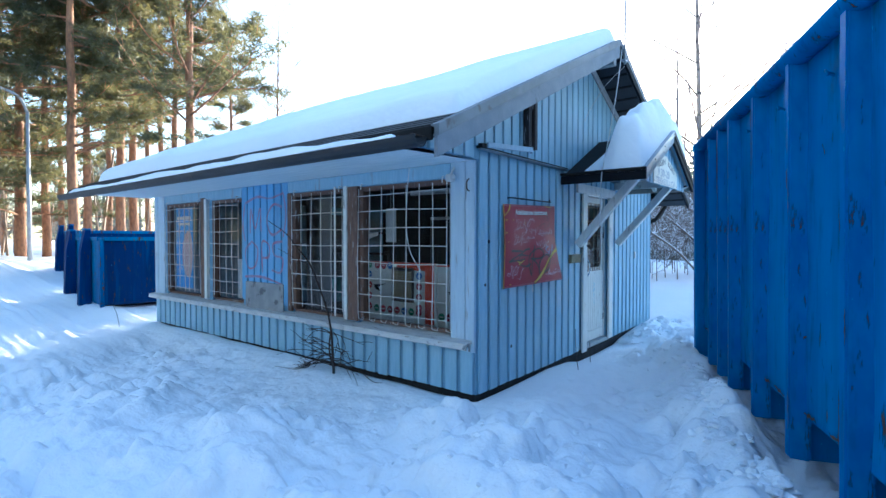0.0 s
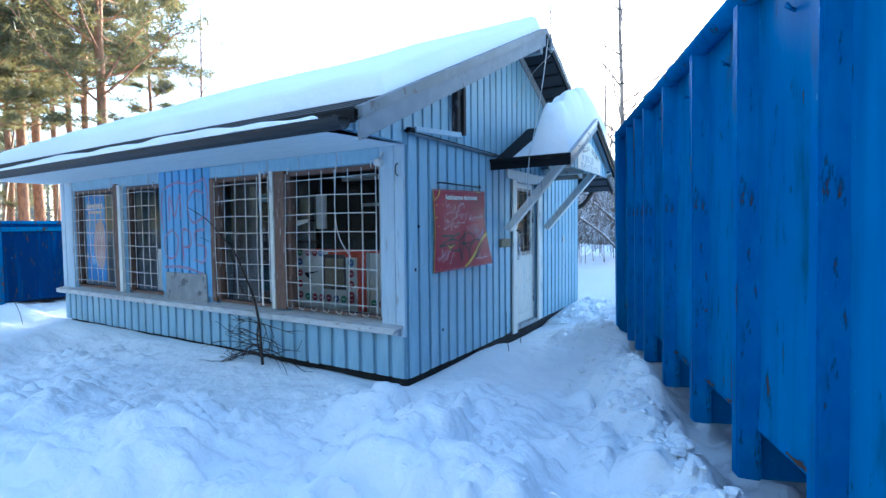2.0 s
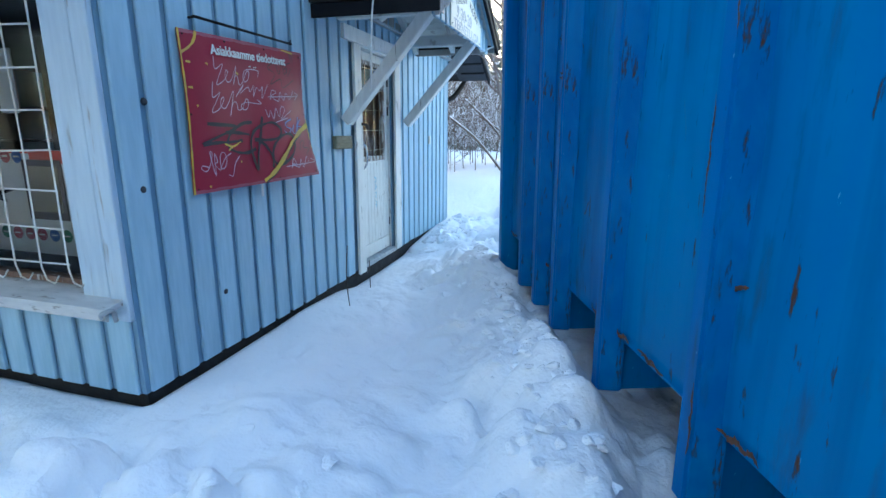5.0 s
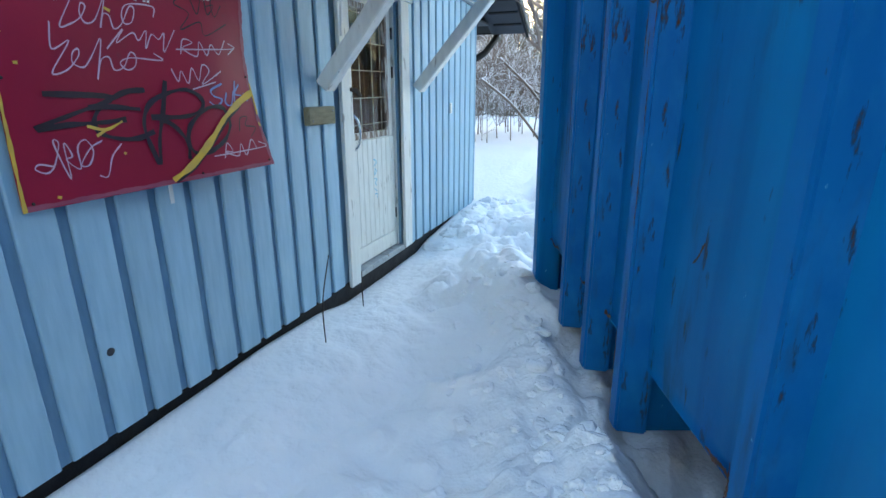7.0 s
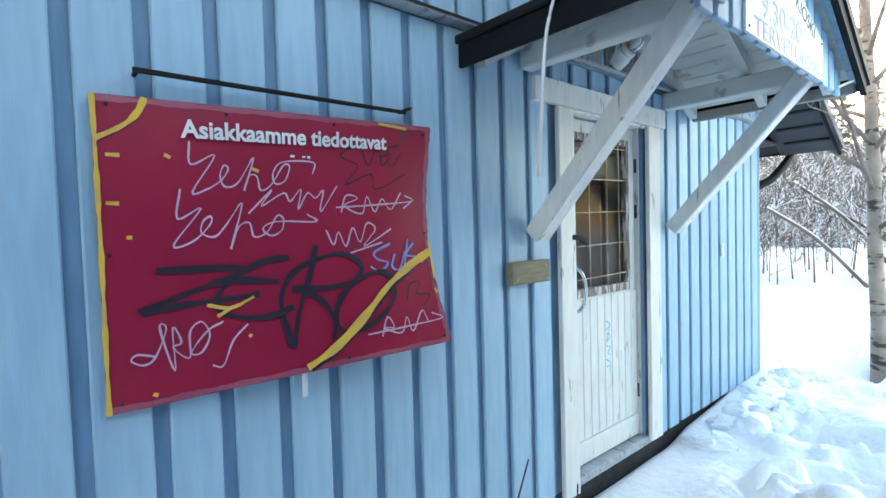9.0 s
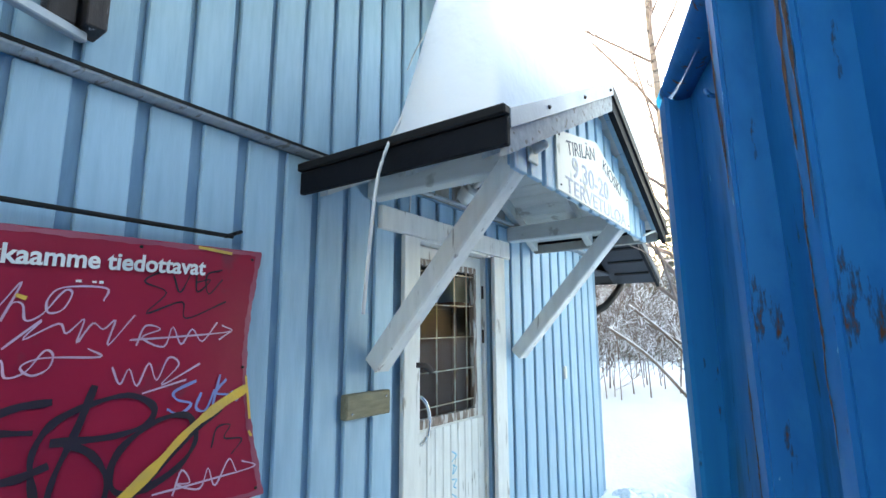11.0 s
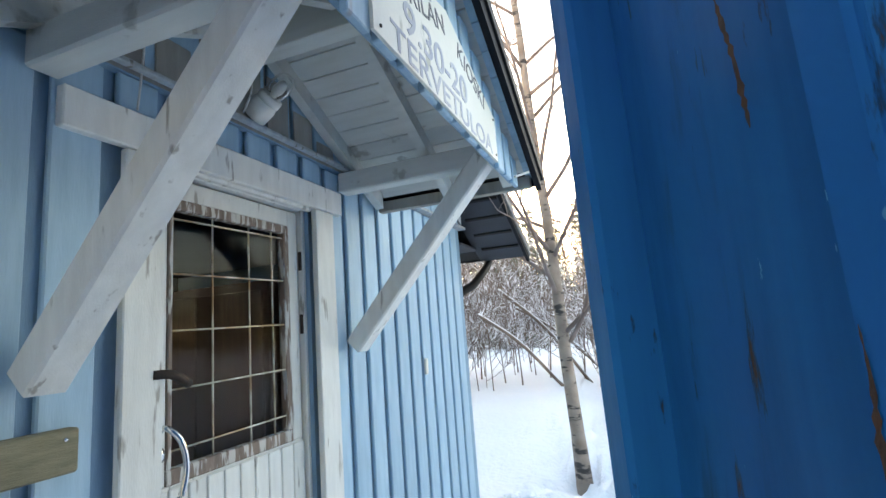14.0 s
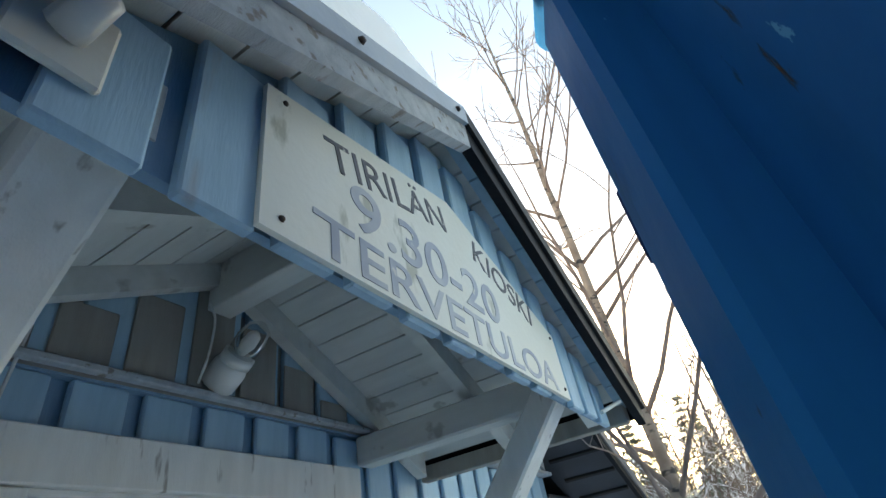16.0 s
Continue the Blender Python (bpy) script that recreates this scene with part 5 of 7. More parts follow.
BITS = [[(0.023, 0.188), (0.051, 0.189)], [(0.144, 0.182), (0.158, 0.192)], [(0.018, 0.338), (0.044, 0.34)], [(0.055, 0.447), (0.067, 0.448)], [(0.229, 0.694), (0.29, 0.715), (0.353, 0.686)], [(0.29, 0.715), (0.254, 0.739)], [(0.995, 0.536), (0.995, 0.707)], [(0.358, 0.219), (0.38, 0.23)], [(0.332, 0.82), (0.339, 0.828)], [(0.095, 0.959), (0.106, 0.965)], [(0.779, 0.009), (0.892, 0.022)], [(0.984, 0.751), (0.991, 0.773)]]

# the tear_shadow stroke is a painted shadow along the torn strip
for nm, sets, wd, mt, up in (("spray_tag", ZERO, 0.021, M_SPRAY, 0.0045), ("marker_scrawl", PEN1 + PEN2 + PEN3 + PEN4 + PEN5, 0.006, M_PEN, 0.003), ("blue_scrawl", BLUE, 0.010, M_PENBLUE, 0.0035), ("thin_scrawl", THIN, 0.006, M_SPRAY, 0.0025), ("tear_shadow", [[(u + 0.012, v + 0.012) for u, v in TEAR[0] if u < 0.95]], 0.014, M_SPRAY, 0.0058), ("yellow_strip", TEAR, 0.032, M_YELLOW, 0.0065), ("yellow_strip", ARC, 0.018, M_YELLOW, 0.004), ("yellow_scrap", BITS, 0.011, M_YELLOW, 0.004)):
    for k, s in enumerate(scaled(sets)):
        stroke_mesh(nm, [s], wd, ban, mt, banner, up + 0.0002 * k)
stroke_mesh("yellow_edge", scaled([[(0.004, i / 12) for i in range(13)]]), 0.013, ban, M_YELLOW, banner, 0.003)
txt = lettering("heading", "Asiakkaamme tiedottavat", 0.075, Matrix.Identity(4), M_TEXTWHITE, banner, bold=0.0018)
wide = max(v.co.x for v in txt.data.vertices)
for v in txt.data.vertices:
    v.co = on_banner(0.186 + 0.622 * v.co.x / wide, 0.122 - v.co.y / 0.87, 0.009 + v.co.z)
stroke_mesh("faint_print", scaled([[(0.475, 0.168), (0.488, 0.168)], [(0.512, 0.169), (0.522, 0.169)], [(0.528, 0.169), (0.538, 0.169)]]), 0.008, ban, M_TEXTWHITE, banner, 0.003)
for u, v in ((0.03, 0.03), (0.3, 0.03), (0.62, 0.03), (0.97, 0.04), (0.02, 0.5), (0.985, 0.5), (0.03, 0.97), (0.62, 0.975), (0.98, 0.97)):
    p = on_banner(u, v)
    tube("nail", [[(p[0], p[1], p[2], 0.006), (p[0] + 0.005, p[1], p[2], 0.004)]], M_IRON, banner, 7)
rod = thing("banner_rod", (0.05, 1.0, 2.17), "black metal rod fixed above the banner", "rod")
tube("rod", [[(0.065, 0.525, 2.170, 0.008), (0.065, 1.44, 2.172, 0.008)], [(0.022, 0.535, 2.167, 0.007), (0.065, 0.535, 2.170, 0.007)], [(0.022, 1.50, 2.205, 0.007), (0.068, 1.41, 2.168, 0.007)]], M_BLACK, rod, 8)
tagw = thing("hanging_tag", (0.06, 1.2, 1.12), "small white tag hanging below the banner", "tag")
p = on_banner(0.485, 1.0)
part("tag", box((p[0] - 0.02, p[1] - 0.012, p[2] - 0.085), (p[0] - 0.014, p[1] + 0.008, p[2] + 0.01), None, 0.002), M_CABLE, tagw)

# ---- window grilles ----
r = rng(11)
for gi, (a, b) in enumerate([(-6.55, -5.30), (-5.04, -4.14), (-2.86, -1.86), (-1.60, -0.31)]):
    g = thing("window_grille", (a, -0.03, SILL), "white welded wire grille before a shop window", "grille", "window grilles")
    nxw = max(int(round((b - a) / 0.184)), 4)
    for i in range(nxw + 1):
        xx = a + 0.01 + (b - a - 0.02) * i / nxw
        line = [(xx + r.uniform(-0.01, 0.01), -0.045 + r.uniform(-0.006, 0.006), SILL + 0.08, 0.0046), (xx + r.uniform(-0.014, 0.014), -0.05, 1.5, 0.0046), (xx + r.uniform(-0.008, 0.008), -0.045, 2.31, 0.0046)]
        if gi == 3:
            line = [(xx + 0.045, -0.01, SILL + 0.055, 0.0046), (xx + 0.05, -0.04, SILL + 0.02, 0.0046), (xx - 0.03, -0.02, SILL + 0.03, 0.0046), (xx, -0.055, SILL + 0.11, 0.0046)] + line[1:]
        tube("wire", [line], M_WIRE, g, 5)
    for k in range(8):
        zz = 0.925 + 0.187 * k
        tube("wire", [[(a, -0.053, zz + r.uniform(-0.010, 0.010), 0.0046), ((a + b) / 2, -0.058, zz + r.uniform(-0.016, 0.016), 0.0046), (b, -0.053, zz + r.uniform(-0.010, 0.010), 0.0046)]], M_WIRE, g, 5)
    for xx in (a + 0.06, b - 0.06):
        tube("hook", [smooth_line([(xx, 0.0, 2.36), (xx, -0.05, 2.36), (xx, -0.055, 2.30)], 0.005, 4)], M_WIRE, g, 6)
strip = thing("grille_bar", (-2.0, -0.05, SILL), "white metal bar beside the grille", "bar")
part("bar", box((-1.99, -0.075, SILL + 0.03), (-1.965, -0.06, 2.36), None, 0.003), M_WIRE, strip)
# cable over the big window
wc = thing("window_cable", (-0.9, -0.08, 1.4), "loose white cable hanging over the window", "cable")
tube("cable", [smooth_line([(-0.80, -0.06, 2.48), (-0.81, -0.085, 2.2), (-0.82, -0.085, 1.85), (-0.76, -0.085, 1.6), (-0.62, -0.085, 1.42)], 0.005)], M_CABLE, wc, 6)
# grey plywood patch and faded graffiti on the panel between the windows
ply = thing("plywood_patch", (-3.55, -0.03, 0.75), "grey weathered plywood patch on the panel", "board")
part("sheet", box((-3.98, -0.042, 0.74), (-3.07, -0.028, 1.14), None, 0.003), M_PLY, ply)
gr = thing("graffiti", (-3.5, -0.03, 1.2), "faded red graffiti sprayed on the blue panel", "graffiti")
gs = [[(0.05, 0.13), (0.35, 0.06), (0.65, 0.09), (0.95, 0.04)], [(0.18, 0.50), (0.20, 0.20), (0.30, 0.45), (0.42, 0.20), (0.44, 0.48)], [(0.92, 0.20), (0.72, 0.17), (0.58, 0.33), (0.68, 0.52), (0.92, 0.46)], [(0.22, 0.60), (0.06, 0.72), (0.12, 0.92), (0.30, 0.90), (0.36, 0.70), (0.22, 0.60)], [(0.47, 0.98), (0.46, 0.62), (0.62, 0.64), (0.62, 0.78), (0.47, 0.80)], [(0.92, 0.60), (0.72, 0.63), (0.74, 0.76), (0.92, 0.80), (0.88, 0.96), (0.68, 0.94)], [(0.05, 1.04), (0.45, 1.03), (0.92, 1.10)], [(0.05, 0.14), (0.0, 0.40), (0.06, 0.60)], [(0.95, 0.05), (1.0, 0.30), (0.94, 0.55)]]
for k, s in enumerate(gs):
    stroke_mesh("spray", [s], 0.030, lambda u, v, n: (-4.06 + 1.05 * u, -0.0265 - n, 2.40 - 1.15 * v), M_GRAF, gr, 0.0015 + 0.0002 * k)

# ---- things seen through the windows ----
card = thing("display_stand", (-1.9, 1.0, 0.3), "white cardboard price display with an orange strip and round prints", "display")
part("panel", box((-2.60, 1.0, 0.62), (-1.29, 1.03, 1.43), None, 0.004), M_PANEL, card)
part("panel", box((-1.27, 0.99, 0.62), (-0.45, 1.02, 1.42), None, 0.004), M_PANEL, card)
part("strip", box((-1.48, 0.994, 0.64), (-1.33, 0.999, 1.43), None, 0), M_ORANGE, card, "orange-red strip")
part("strip", box((-1.98, 0.994, 1.33), (-1.48, 0.999, 1.43), None, 0), M_ORANGE, card)
frame_pic = part("picture", box((-2.07, 0.992, 0.90), (-1.67, 0.999, 1.36), None, 0), mat("dark_card", (0.10, 0.07, 0.06), None, bump=0), card)
part("picture_field", box((-2.03, 0.988, 0.96), (-1.71, 0.992, 1.31), None, 0), mat("ochre_card", (0.35, 0.27, 0.16), None, bump=0), frame_pic)
dots = [(-2.50, z) for z in (0.80, 0.95, 1.10, 1.25, 1.38)] + [(-1.575, z) for z in (0.84, 0.98, 1.12, 1.26)] + [(-2.36 + 0.13 * k, 0.78) for k in range(7)] + [(-2.34 + 0.12 * k, 1.38) for k in range(3)]
dots += [(-1.20 + 0.12 * k, 0.76) for k in range(6)]
for i, (dx, dz) in enumerate(dots):
    d = tube("dot", [[(dx, 0.9885, dz, 0.050), (dx, 0.9855, dz, 0.050)]], (M_DOT, M_DOT_BLUE, M_DOT, M_DOT_GREEN, M_DOT)[i * 7 % 5], card, 14, smooth=False)
    tube("dot_label", [[(dx - 0.026, 0.984, dz, 0.006), (dx + 0.026, 0.984, dz, 0.006)]], M_PANEL, d, 4, smooth=False)
for ax, az_ in ((-2.30, 1.06), (-0.98, 1.04)):
    part("clip", prism([(ax - 0.10, az_ + 0.045), (ax + 0.16, az_ + 0.075), (ax - 0.02, az_ + 0.02), (ax + 0.02, az_ - 0.035), (ax - 0.06, az_ - 0.01)], 1, 0.965, 0.985), M_BLACK, card, "black plastic clip")
part("price_strip", box((-2.60, 0.990, 1.405), (-1.29, 0.996, 1.43), None, 0), M_ORANGE, card)
part("price_strip", box((-1.27, 0.980, 1.395), (-0.45, 0.986, 1.42), None, 0), M_ORANGE, card)
teal = thing("teal_carton", (-2.85, 0.9, 0.8), "small teal carton standing on the inner sill", "carton")
part("body", box((-2.98, 0.62, 0.86), (-2.80, 0.74, 1.22), None, 0.006), mat("teal_card", (0.02, 0.13, 0.14), (0.015, 0.09, 0.10), 0.5, bump=0.03), teal)
part("label", box((-2.96, 0.614, 1.05), (-2.84, 0.6195, 1.18), None, 0), mat("pale_teal_print", (0.20, 0.55, 0.55), None, 0.5, bump=0), teal, "pale teal label")
pole = thing("display_pole", (-2.62, 0.9, 0.3), "white display pole with flat hooks behind the window", "pole")
tube("pole", [[(-2.62, 0.80, 0.31, 0.016), (-2.62, 0.80, 2.30, 0.016)]], M_PANEL, pole, 8)
for zz in (1.62, 1.95, 2.16):
    part("hook", box((-2.60, 0.79, zz), (-2.34, 0.81, zz + 0.012), None, 0.002), M_METAL, pole)
for px_, pz_ in ((-2.45, 1.78), (-0.75, 1.80)):
    flag = thing("price_flag", (px_, 0.95, pz_), "white pointed price flag on a wire hook", "flag")
    part("flag", prism([(px_ - 0.17, pz_ + 0.02), (px_ + 0.17, pz_ + 0.06), (px_ + 0.15, pz_ + 0.01), (px_ - 0.10, pz_ - 0.05)], 1, 0.95, 0.955), M_PANEL, flag)
    tube("wire", [[(px_, 0.96, pz_, 0.003), (px_, 0.96, 2.5, 0.003)]], M_METAL, flag, 5)
plate = thing("hanging_plate", (-2.09, 1.0, 2.2), "narrow white plate hanging from the ceiling inside", "plate")
part("plate", box((-2.19, 1.0, 1.70), (-2.0, 1.015, 2.16), None, 0.003), M_PANEL, plate)
tube("cord", [[(-2.10, 1.008, 2.16, 0.004), (-2.10, 1.008, 2.50, 0.004)]], M_CABLE, plate, 5)
screen = thing("grey_screen", (-3.0, 0.45, 0.3), "grey fabric screen standing inside the window", "screen")
part("cloth", box((-3.22, 0.45, 0.35), (-2.68, 0.47, 2.40), None, 0.004), mat("grey_cloth", (0.20, 0.20, 0.21), (0.15, 0.15, 0.16), 0.9, scale=3, stretch=(8, 8, 0.5), bump=0.4), screen)
counter = thing("counter", (-1.6, 1.4, 0.3), "dark shop counter behind the window", "counter")
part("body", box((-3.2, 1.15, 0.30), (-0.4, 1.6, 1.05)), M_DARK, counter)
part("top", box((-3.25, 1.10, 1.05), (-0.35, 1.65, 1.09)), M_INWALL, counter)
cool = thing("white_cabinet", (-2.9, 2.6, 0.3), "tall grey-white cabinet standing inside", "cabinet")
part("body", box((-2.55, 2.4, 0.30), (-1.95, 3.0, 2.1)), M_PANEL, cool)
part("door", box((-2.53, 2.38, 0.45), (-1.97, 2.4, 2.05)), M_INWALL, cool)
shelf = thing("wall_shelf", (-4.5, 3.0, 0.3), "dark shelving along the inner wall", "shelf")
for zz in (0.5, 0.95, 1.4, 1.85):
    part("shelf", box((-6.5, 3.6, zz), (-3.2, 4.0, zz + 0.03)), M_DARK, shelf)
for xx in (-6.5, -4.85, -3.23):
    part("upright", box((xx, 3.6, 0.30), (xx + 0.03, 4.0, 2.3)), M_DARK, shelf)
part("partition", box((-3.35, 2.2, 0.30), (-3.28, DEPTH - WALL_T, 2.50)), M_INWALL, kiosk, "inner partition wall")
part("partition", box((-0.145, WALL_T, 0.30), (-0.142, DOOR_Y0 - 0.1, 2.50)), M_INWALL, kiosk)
wood = thing("wooden_cupboard", (-0.9, 4.2, 0.3), "brown wooden cupboard seen through the door glass", "cupboard")
part("body", box((-1.3, 3.55, 0.30), (-0.35, 4.3, 2.05)), M_CURTAIN, wood)
part("door", box((-1.28, 3.53, 0.35), (-0.84, 3.55, 2.0)), M_CURTAIN, wood)
part("door", box((-0.82, 3.53, 0.35), (-0.38, 3.55, 2.0)), M_CURTAIN, wood)
tubes_ = thing("ceiling_tube", (-2.0, 2.0, 2.4), "unlit white fluorescent tube fitting under the ceiling", "light")
part("body", box((-2.6, 1.96, 2.43), (-1.2, 2.06, 2.50)), M_PANEL, tubes_)
poster = thing("window_poster", (-6.2, 0.12, 1.0), "tall blue poster with a pale pink shape in the window", "poster")
part("sheet", box((-6.50, 0.112, 0.90), (-5.88, 0.116, 2.28), None, 0), M_POSTER, poster)
stroke_mesh("lettering_bar", [[(-6.44, 2.10), (-5.95, 2.10)], [(-6.40, 2.0), (-5.98, 2.0)]], 0.06, lambda u, v, n: (u, 0.1105 - n, v), M_TEXTWHITE, poster)
bm = bmesh.new()
vs = [bm.verts.new((-6.02 + 0.24 * math.cos(t) * (1 if math.cos(t) < 0 else 0.55), 0.1095, 1.48 + 0.40 * math.sin(t))) for t in np.linspace(0, 2 * math.pi, 28, endpoint=False)]
bm.faces.new(vs)
part("pink_shape", bm, M_PINK, poster)
notice = thing("white_notice", (-4.2, 0.11, 0.9), "blank white paper notice standing in the window", "notice")
part("sheet", box((-4.40, 0.10, 0.85), (-4.14, 0.104, 1.44), None, 0), M_PANEL, notice)

# ---- the big blue roll-off skip ----
S0, S1, TOP, FLOOR, FOOT, WIDE = -2.35, 3.90, 2.90, 0.69, 0.42, 2.45
LEAN = 0.012                     # how far the side leans out for each metre of height


def K(s, o, z):
    p = SKIP_O + SKIP_U * s + SKIP_N * (o + LEAN * (z - TOP))
    return (p.x, p.y, z)


KM = Matrix(((SKIP_U.x, SKIP_N.x, 0, SKIP_O.x), (SKIP_U.y, SKIP_N.y, 0, SKIP_O.y), (0, 0, 1, 0), (0, 0, 0, 1)))
KU = KM.copy()
SHEAR = Matrix(((1, 0, 0, 0), (0, 1, LEAN, -LEAN * TOP), (0, 0, 1, 0), (0, 0, 0, 1)))
KM = KM @ SHEAR
skip = thing("roll_off_skip", K((S0 + S1) / 2, -WIDE / 2, FOOT), "big blue steel roll-off skip with rusty scratched ribs", "skip")


def kbox(name, lo, hi, material, parent, label="", bevel=0.006):
    return part(name, box(lo, hi, KM, bevel), material, parent, label)


RIBS = [-2.205, -1.47, -0.735, 0.0, 0.735, 1.475, 2.21, 2.645, 3.085]   # the last bays are narrower
# side sheet with shallow dents
us = np.linspace(S0, S1, 150)
zs = np.linspace(FLOOR, TOP - 0.03, 40)
UU, ZZ = np.meshgrid(us, zs, indexing="ij")
OO = -0.090 + LEAN * (ZZ - TOP) + 0.016 * lattice_noise(UU * 3.0, ZZ * 2.0, 2) + 0.012 * lattice_noise(UU * 1.1 + 4, ZZ * 0.9, 7)
P = np.stack([SKIP_O.x + SKIP_U.x * UU + SKIP_N.x * OO, SKIP_O.y + SKIP_U.y * UU + SKIP_N.y * OO, ZZ], -1).reshape(-1, 3)
Q = P - np.array([SKIP_N.x, SKIP_N.y, 0]) * 0.03
ii = np.arange(150 * 40).reshape(150, 40)
q = np.stack([ii[:-1, :-1], ii[1:, :-1], ii[1:, 1:], ii[:-1, 1:]], -1).reshape(-1, 4)
rim = np.concatenate([ii[0, :], ii[1:, -1], ii[-1, ::-1][1:], ii[::-1, 0][1:]])
rimq = [(int(rim[k]), int(rim[k + 1]), int(rim[k + 1]) + 6000, int(rim[k]) + 6000) for k in range(len(rim) - 1)]
sheet = link_mesh("side_sheet", data_mesh("side_sheet", np.concatenate([P, Q]).tolist(), q[:, ::-1].tolist() + (q + 6000).tolist() + rimq), M_SKIP, skip, smooth=True)
# ribs with sloping flanks, feet and gussets
for s in RIBS:
    bm = prism([(-0.064, -0.112), (-0.038, 0.0), (0.038, 0.0), (0.064, -0.112)], 2, FOOT, TOP - 0.09)
    bmesh.ops.bevel(bm, geom=bm.edges[:], offset=0.010, segments=2, affect='EDGES')
    rib = part("rib", bm, M_SKIPRIB, skip, "upright steel rib with rust and scratches")
    rib.data.transform(SHEAR)
    rib.matrix_basis = KU @ Matrix.Translation((s, 0, 0))
    gus = part("gusset", prism([(-0.03, FLOOR + 0.02), (-0.012, FOOT), (-0.62, FOOT), (-0.62, FLOOR + 0.02)], 0, -0.030, 0.030), M_SKIPRIB, rib)
    gus.data.transform(SHEAR)
    gus.matrix_parent_inverse = Matrix.Identity(4)
# top rail, a rounded tube leaning outward
prof = [(0.055 * math.cos(t) * 1.25 - 0.05, 0.055 * math.sin(t) * 1.15 + TOP - 0.06) for t in np.linspace(0, 2 * math.pi, 26, endpoint=False)]
rail = part("top_rail", prism(prof, 0, S0, S1), M_SKIPDULL, skip, "rounded worn top rail", True)
rail.data.transform(KM)
kbox("bottom_rail", (S0, -0.145, FLOOR - 0.012), (S1, -0.090, FLOOR + 0.01), M_SKIP, skip)
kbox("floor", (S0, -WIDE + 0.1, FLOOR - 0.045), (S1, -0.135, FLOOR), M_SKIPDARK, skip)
kbox("side_sheet", (S0, -WIDE, FLOOR), (S1, -WIDE + 0.06, TOP - 0.05), M_SKIP, skip)
kbox("end_sheet", (S0, -WIDE + 0.06, FLOOR), (S0 + 0.05, -0.14, TOP - 0.05), M_SKIP, skip)
end = kbox("end_door", (S1 - 0.02, -WIDE + 0.06, FLOOR), (S1 + 0.03, -0.15, TOP - 0.05), M_SKIP, skip)
kbox("corner_post", (S1 - 0.14, -0.15, 0.17), (S1, 0.010, TOP - 0.045), M_SKIP, skip, "scuffed corner post", 0.014)
kbox("corner_post", (S0, -0.15, FOOT), (S0 + 0.12, -0.012, TOP - 0.045), M_SKIP, skip, "", 0.014)
for zz in (0.95, 1.66, 2.36):
    hg = tube("hinge", [[K(S1 + 0.03, -0.03, zz) + (0.028,), K(S1 + 0.03, -0.03, zz + 0.12) + (0.028,)]], M_SKIPDARK, skip, 10, "dark hinge knuckle")
    tube("pin", [[K(S1 + 0.03, -0.03, zz - 0.02) + (0.016,), K(S1 + 0.03, -0.03, zz + 0.14) + (0.016,)]], M_IRON, hg, 8)
    kbox("hinge_plate", (S1 - 0.02, -0.02, zz + 0.01), (S1 + 0.03, -0.006, zz + 0.11), M_SKIP, skip)
for a, b in zip(RIBS, RIBS[1:] + [S1 - 0.15]):
    s = a + 0.45 * (b - a)
    tube("tarp_hook", [smooth_line([K(s, -0.095, 2.60), K(s, -0.055, 2.62), K(s - 0.03, -0.04, 2.62), K(s - 0.06, -0.04, 2.59)], 0.008, 4)], M_SKIP2, skip, 6)
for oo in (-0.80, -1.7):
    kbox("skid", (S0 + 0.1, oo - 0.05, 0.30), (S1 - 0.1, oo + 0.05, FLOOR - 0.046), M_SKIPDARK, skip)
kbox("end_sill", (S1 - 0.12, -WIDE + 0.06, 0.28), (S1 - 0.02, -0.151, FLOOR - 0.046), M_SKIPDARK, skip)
# rail added behind the gussets to block light and keep the underside dark
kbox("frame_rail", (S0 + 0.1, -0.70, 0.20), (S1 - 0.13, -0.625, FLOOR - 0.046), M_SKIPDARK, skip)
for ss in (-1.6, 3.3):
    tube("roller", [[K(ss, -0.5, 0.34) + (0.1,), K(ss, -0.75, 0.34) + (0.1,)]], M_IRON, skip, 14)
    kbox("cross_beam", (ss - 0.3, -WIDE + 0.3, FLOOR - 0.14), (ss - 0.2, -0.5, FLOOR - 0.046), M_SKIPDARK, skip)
# single deep scratches on the sheets
r3 = rng(77)
for s, z, a, L, wd, mt in ((0.62, 1.18, 1.95, 0.19, 0.016, M_RUST), (1.02, 1.55, 0.2, 0.16, 0.010, M_SKIP2), (2.42, 2.10, 1.2, 0.09, 0.014, M_RUST), (2.66, 1.62, 0.3, 0.20, 0.012, M_RUST), (1.86, 1.25, 2.6, 0.10, 0.010, M_RUST), (3.30, 1.95, 0.1, 0.22, 0.014, M_RUST), (2.05, 1.95, 0.4, 0.13, 0.008, M_SKIP2), (0.38, 2.2, 0.5, 0.08, 0.012, M_RUST)):
    pts = [(s + L * q * math.sin(a) + r3.uniform(-.006, .006), z + L * q * math.cos(a) + r3.uniform(-.006, .006)) for q in (0, 0.25, 0.5, 0.75, 1.0)]
    stroke_mesh("scratch", [pts], wd, lambda u, v, n: K(u, -0.070 + n, v), mt, sheet, taper=True)
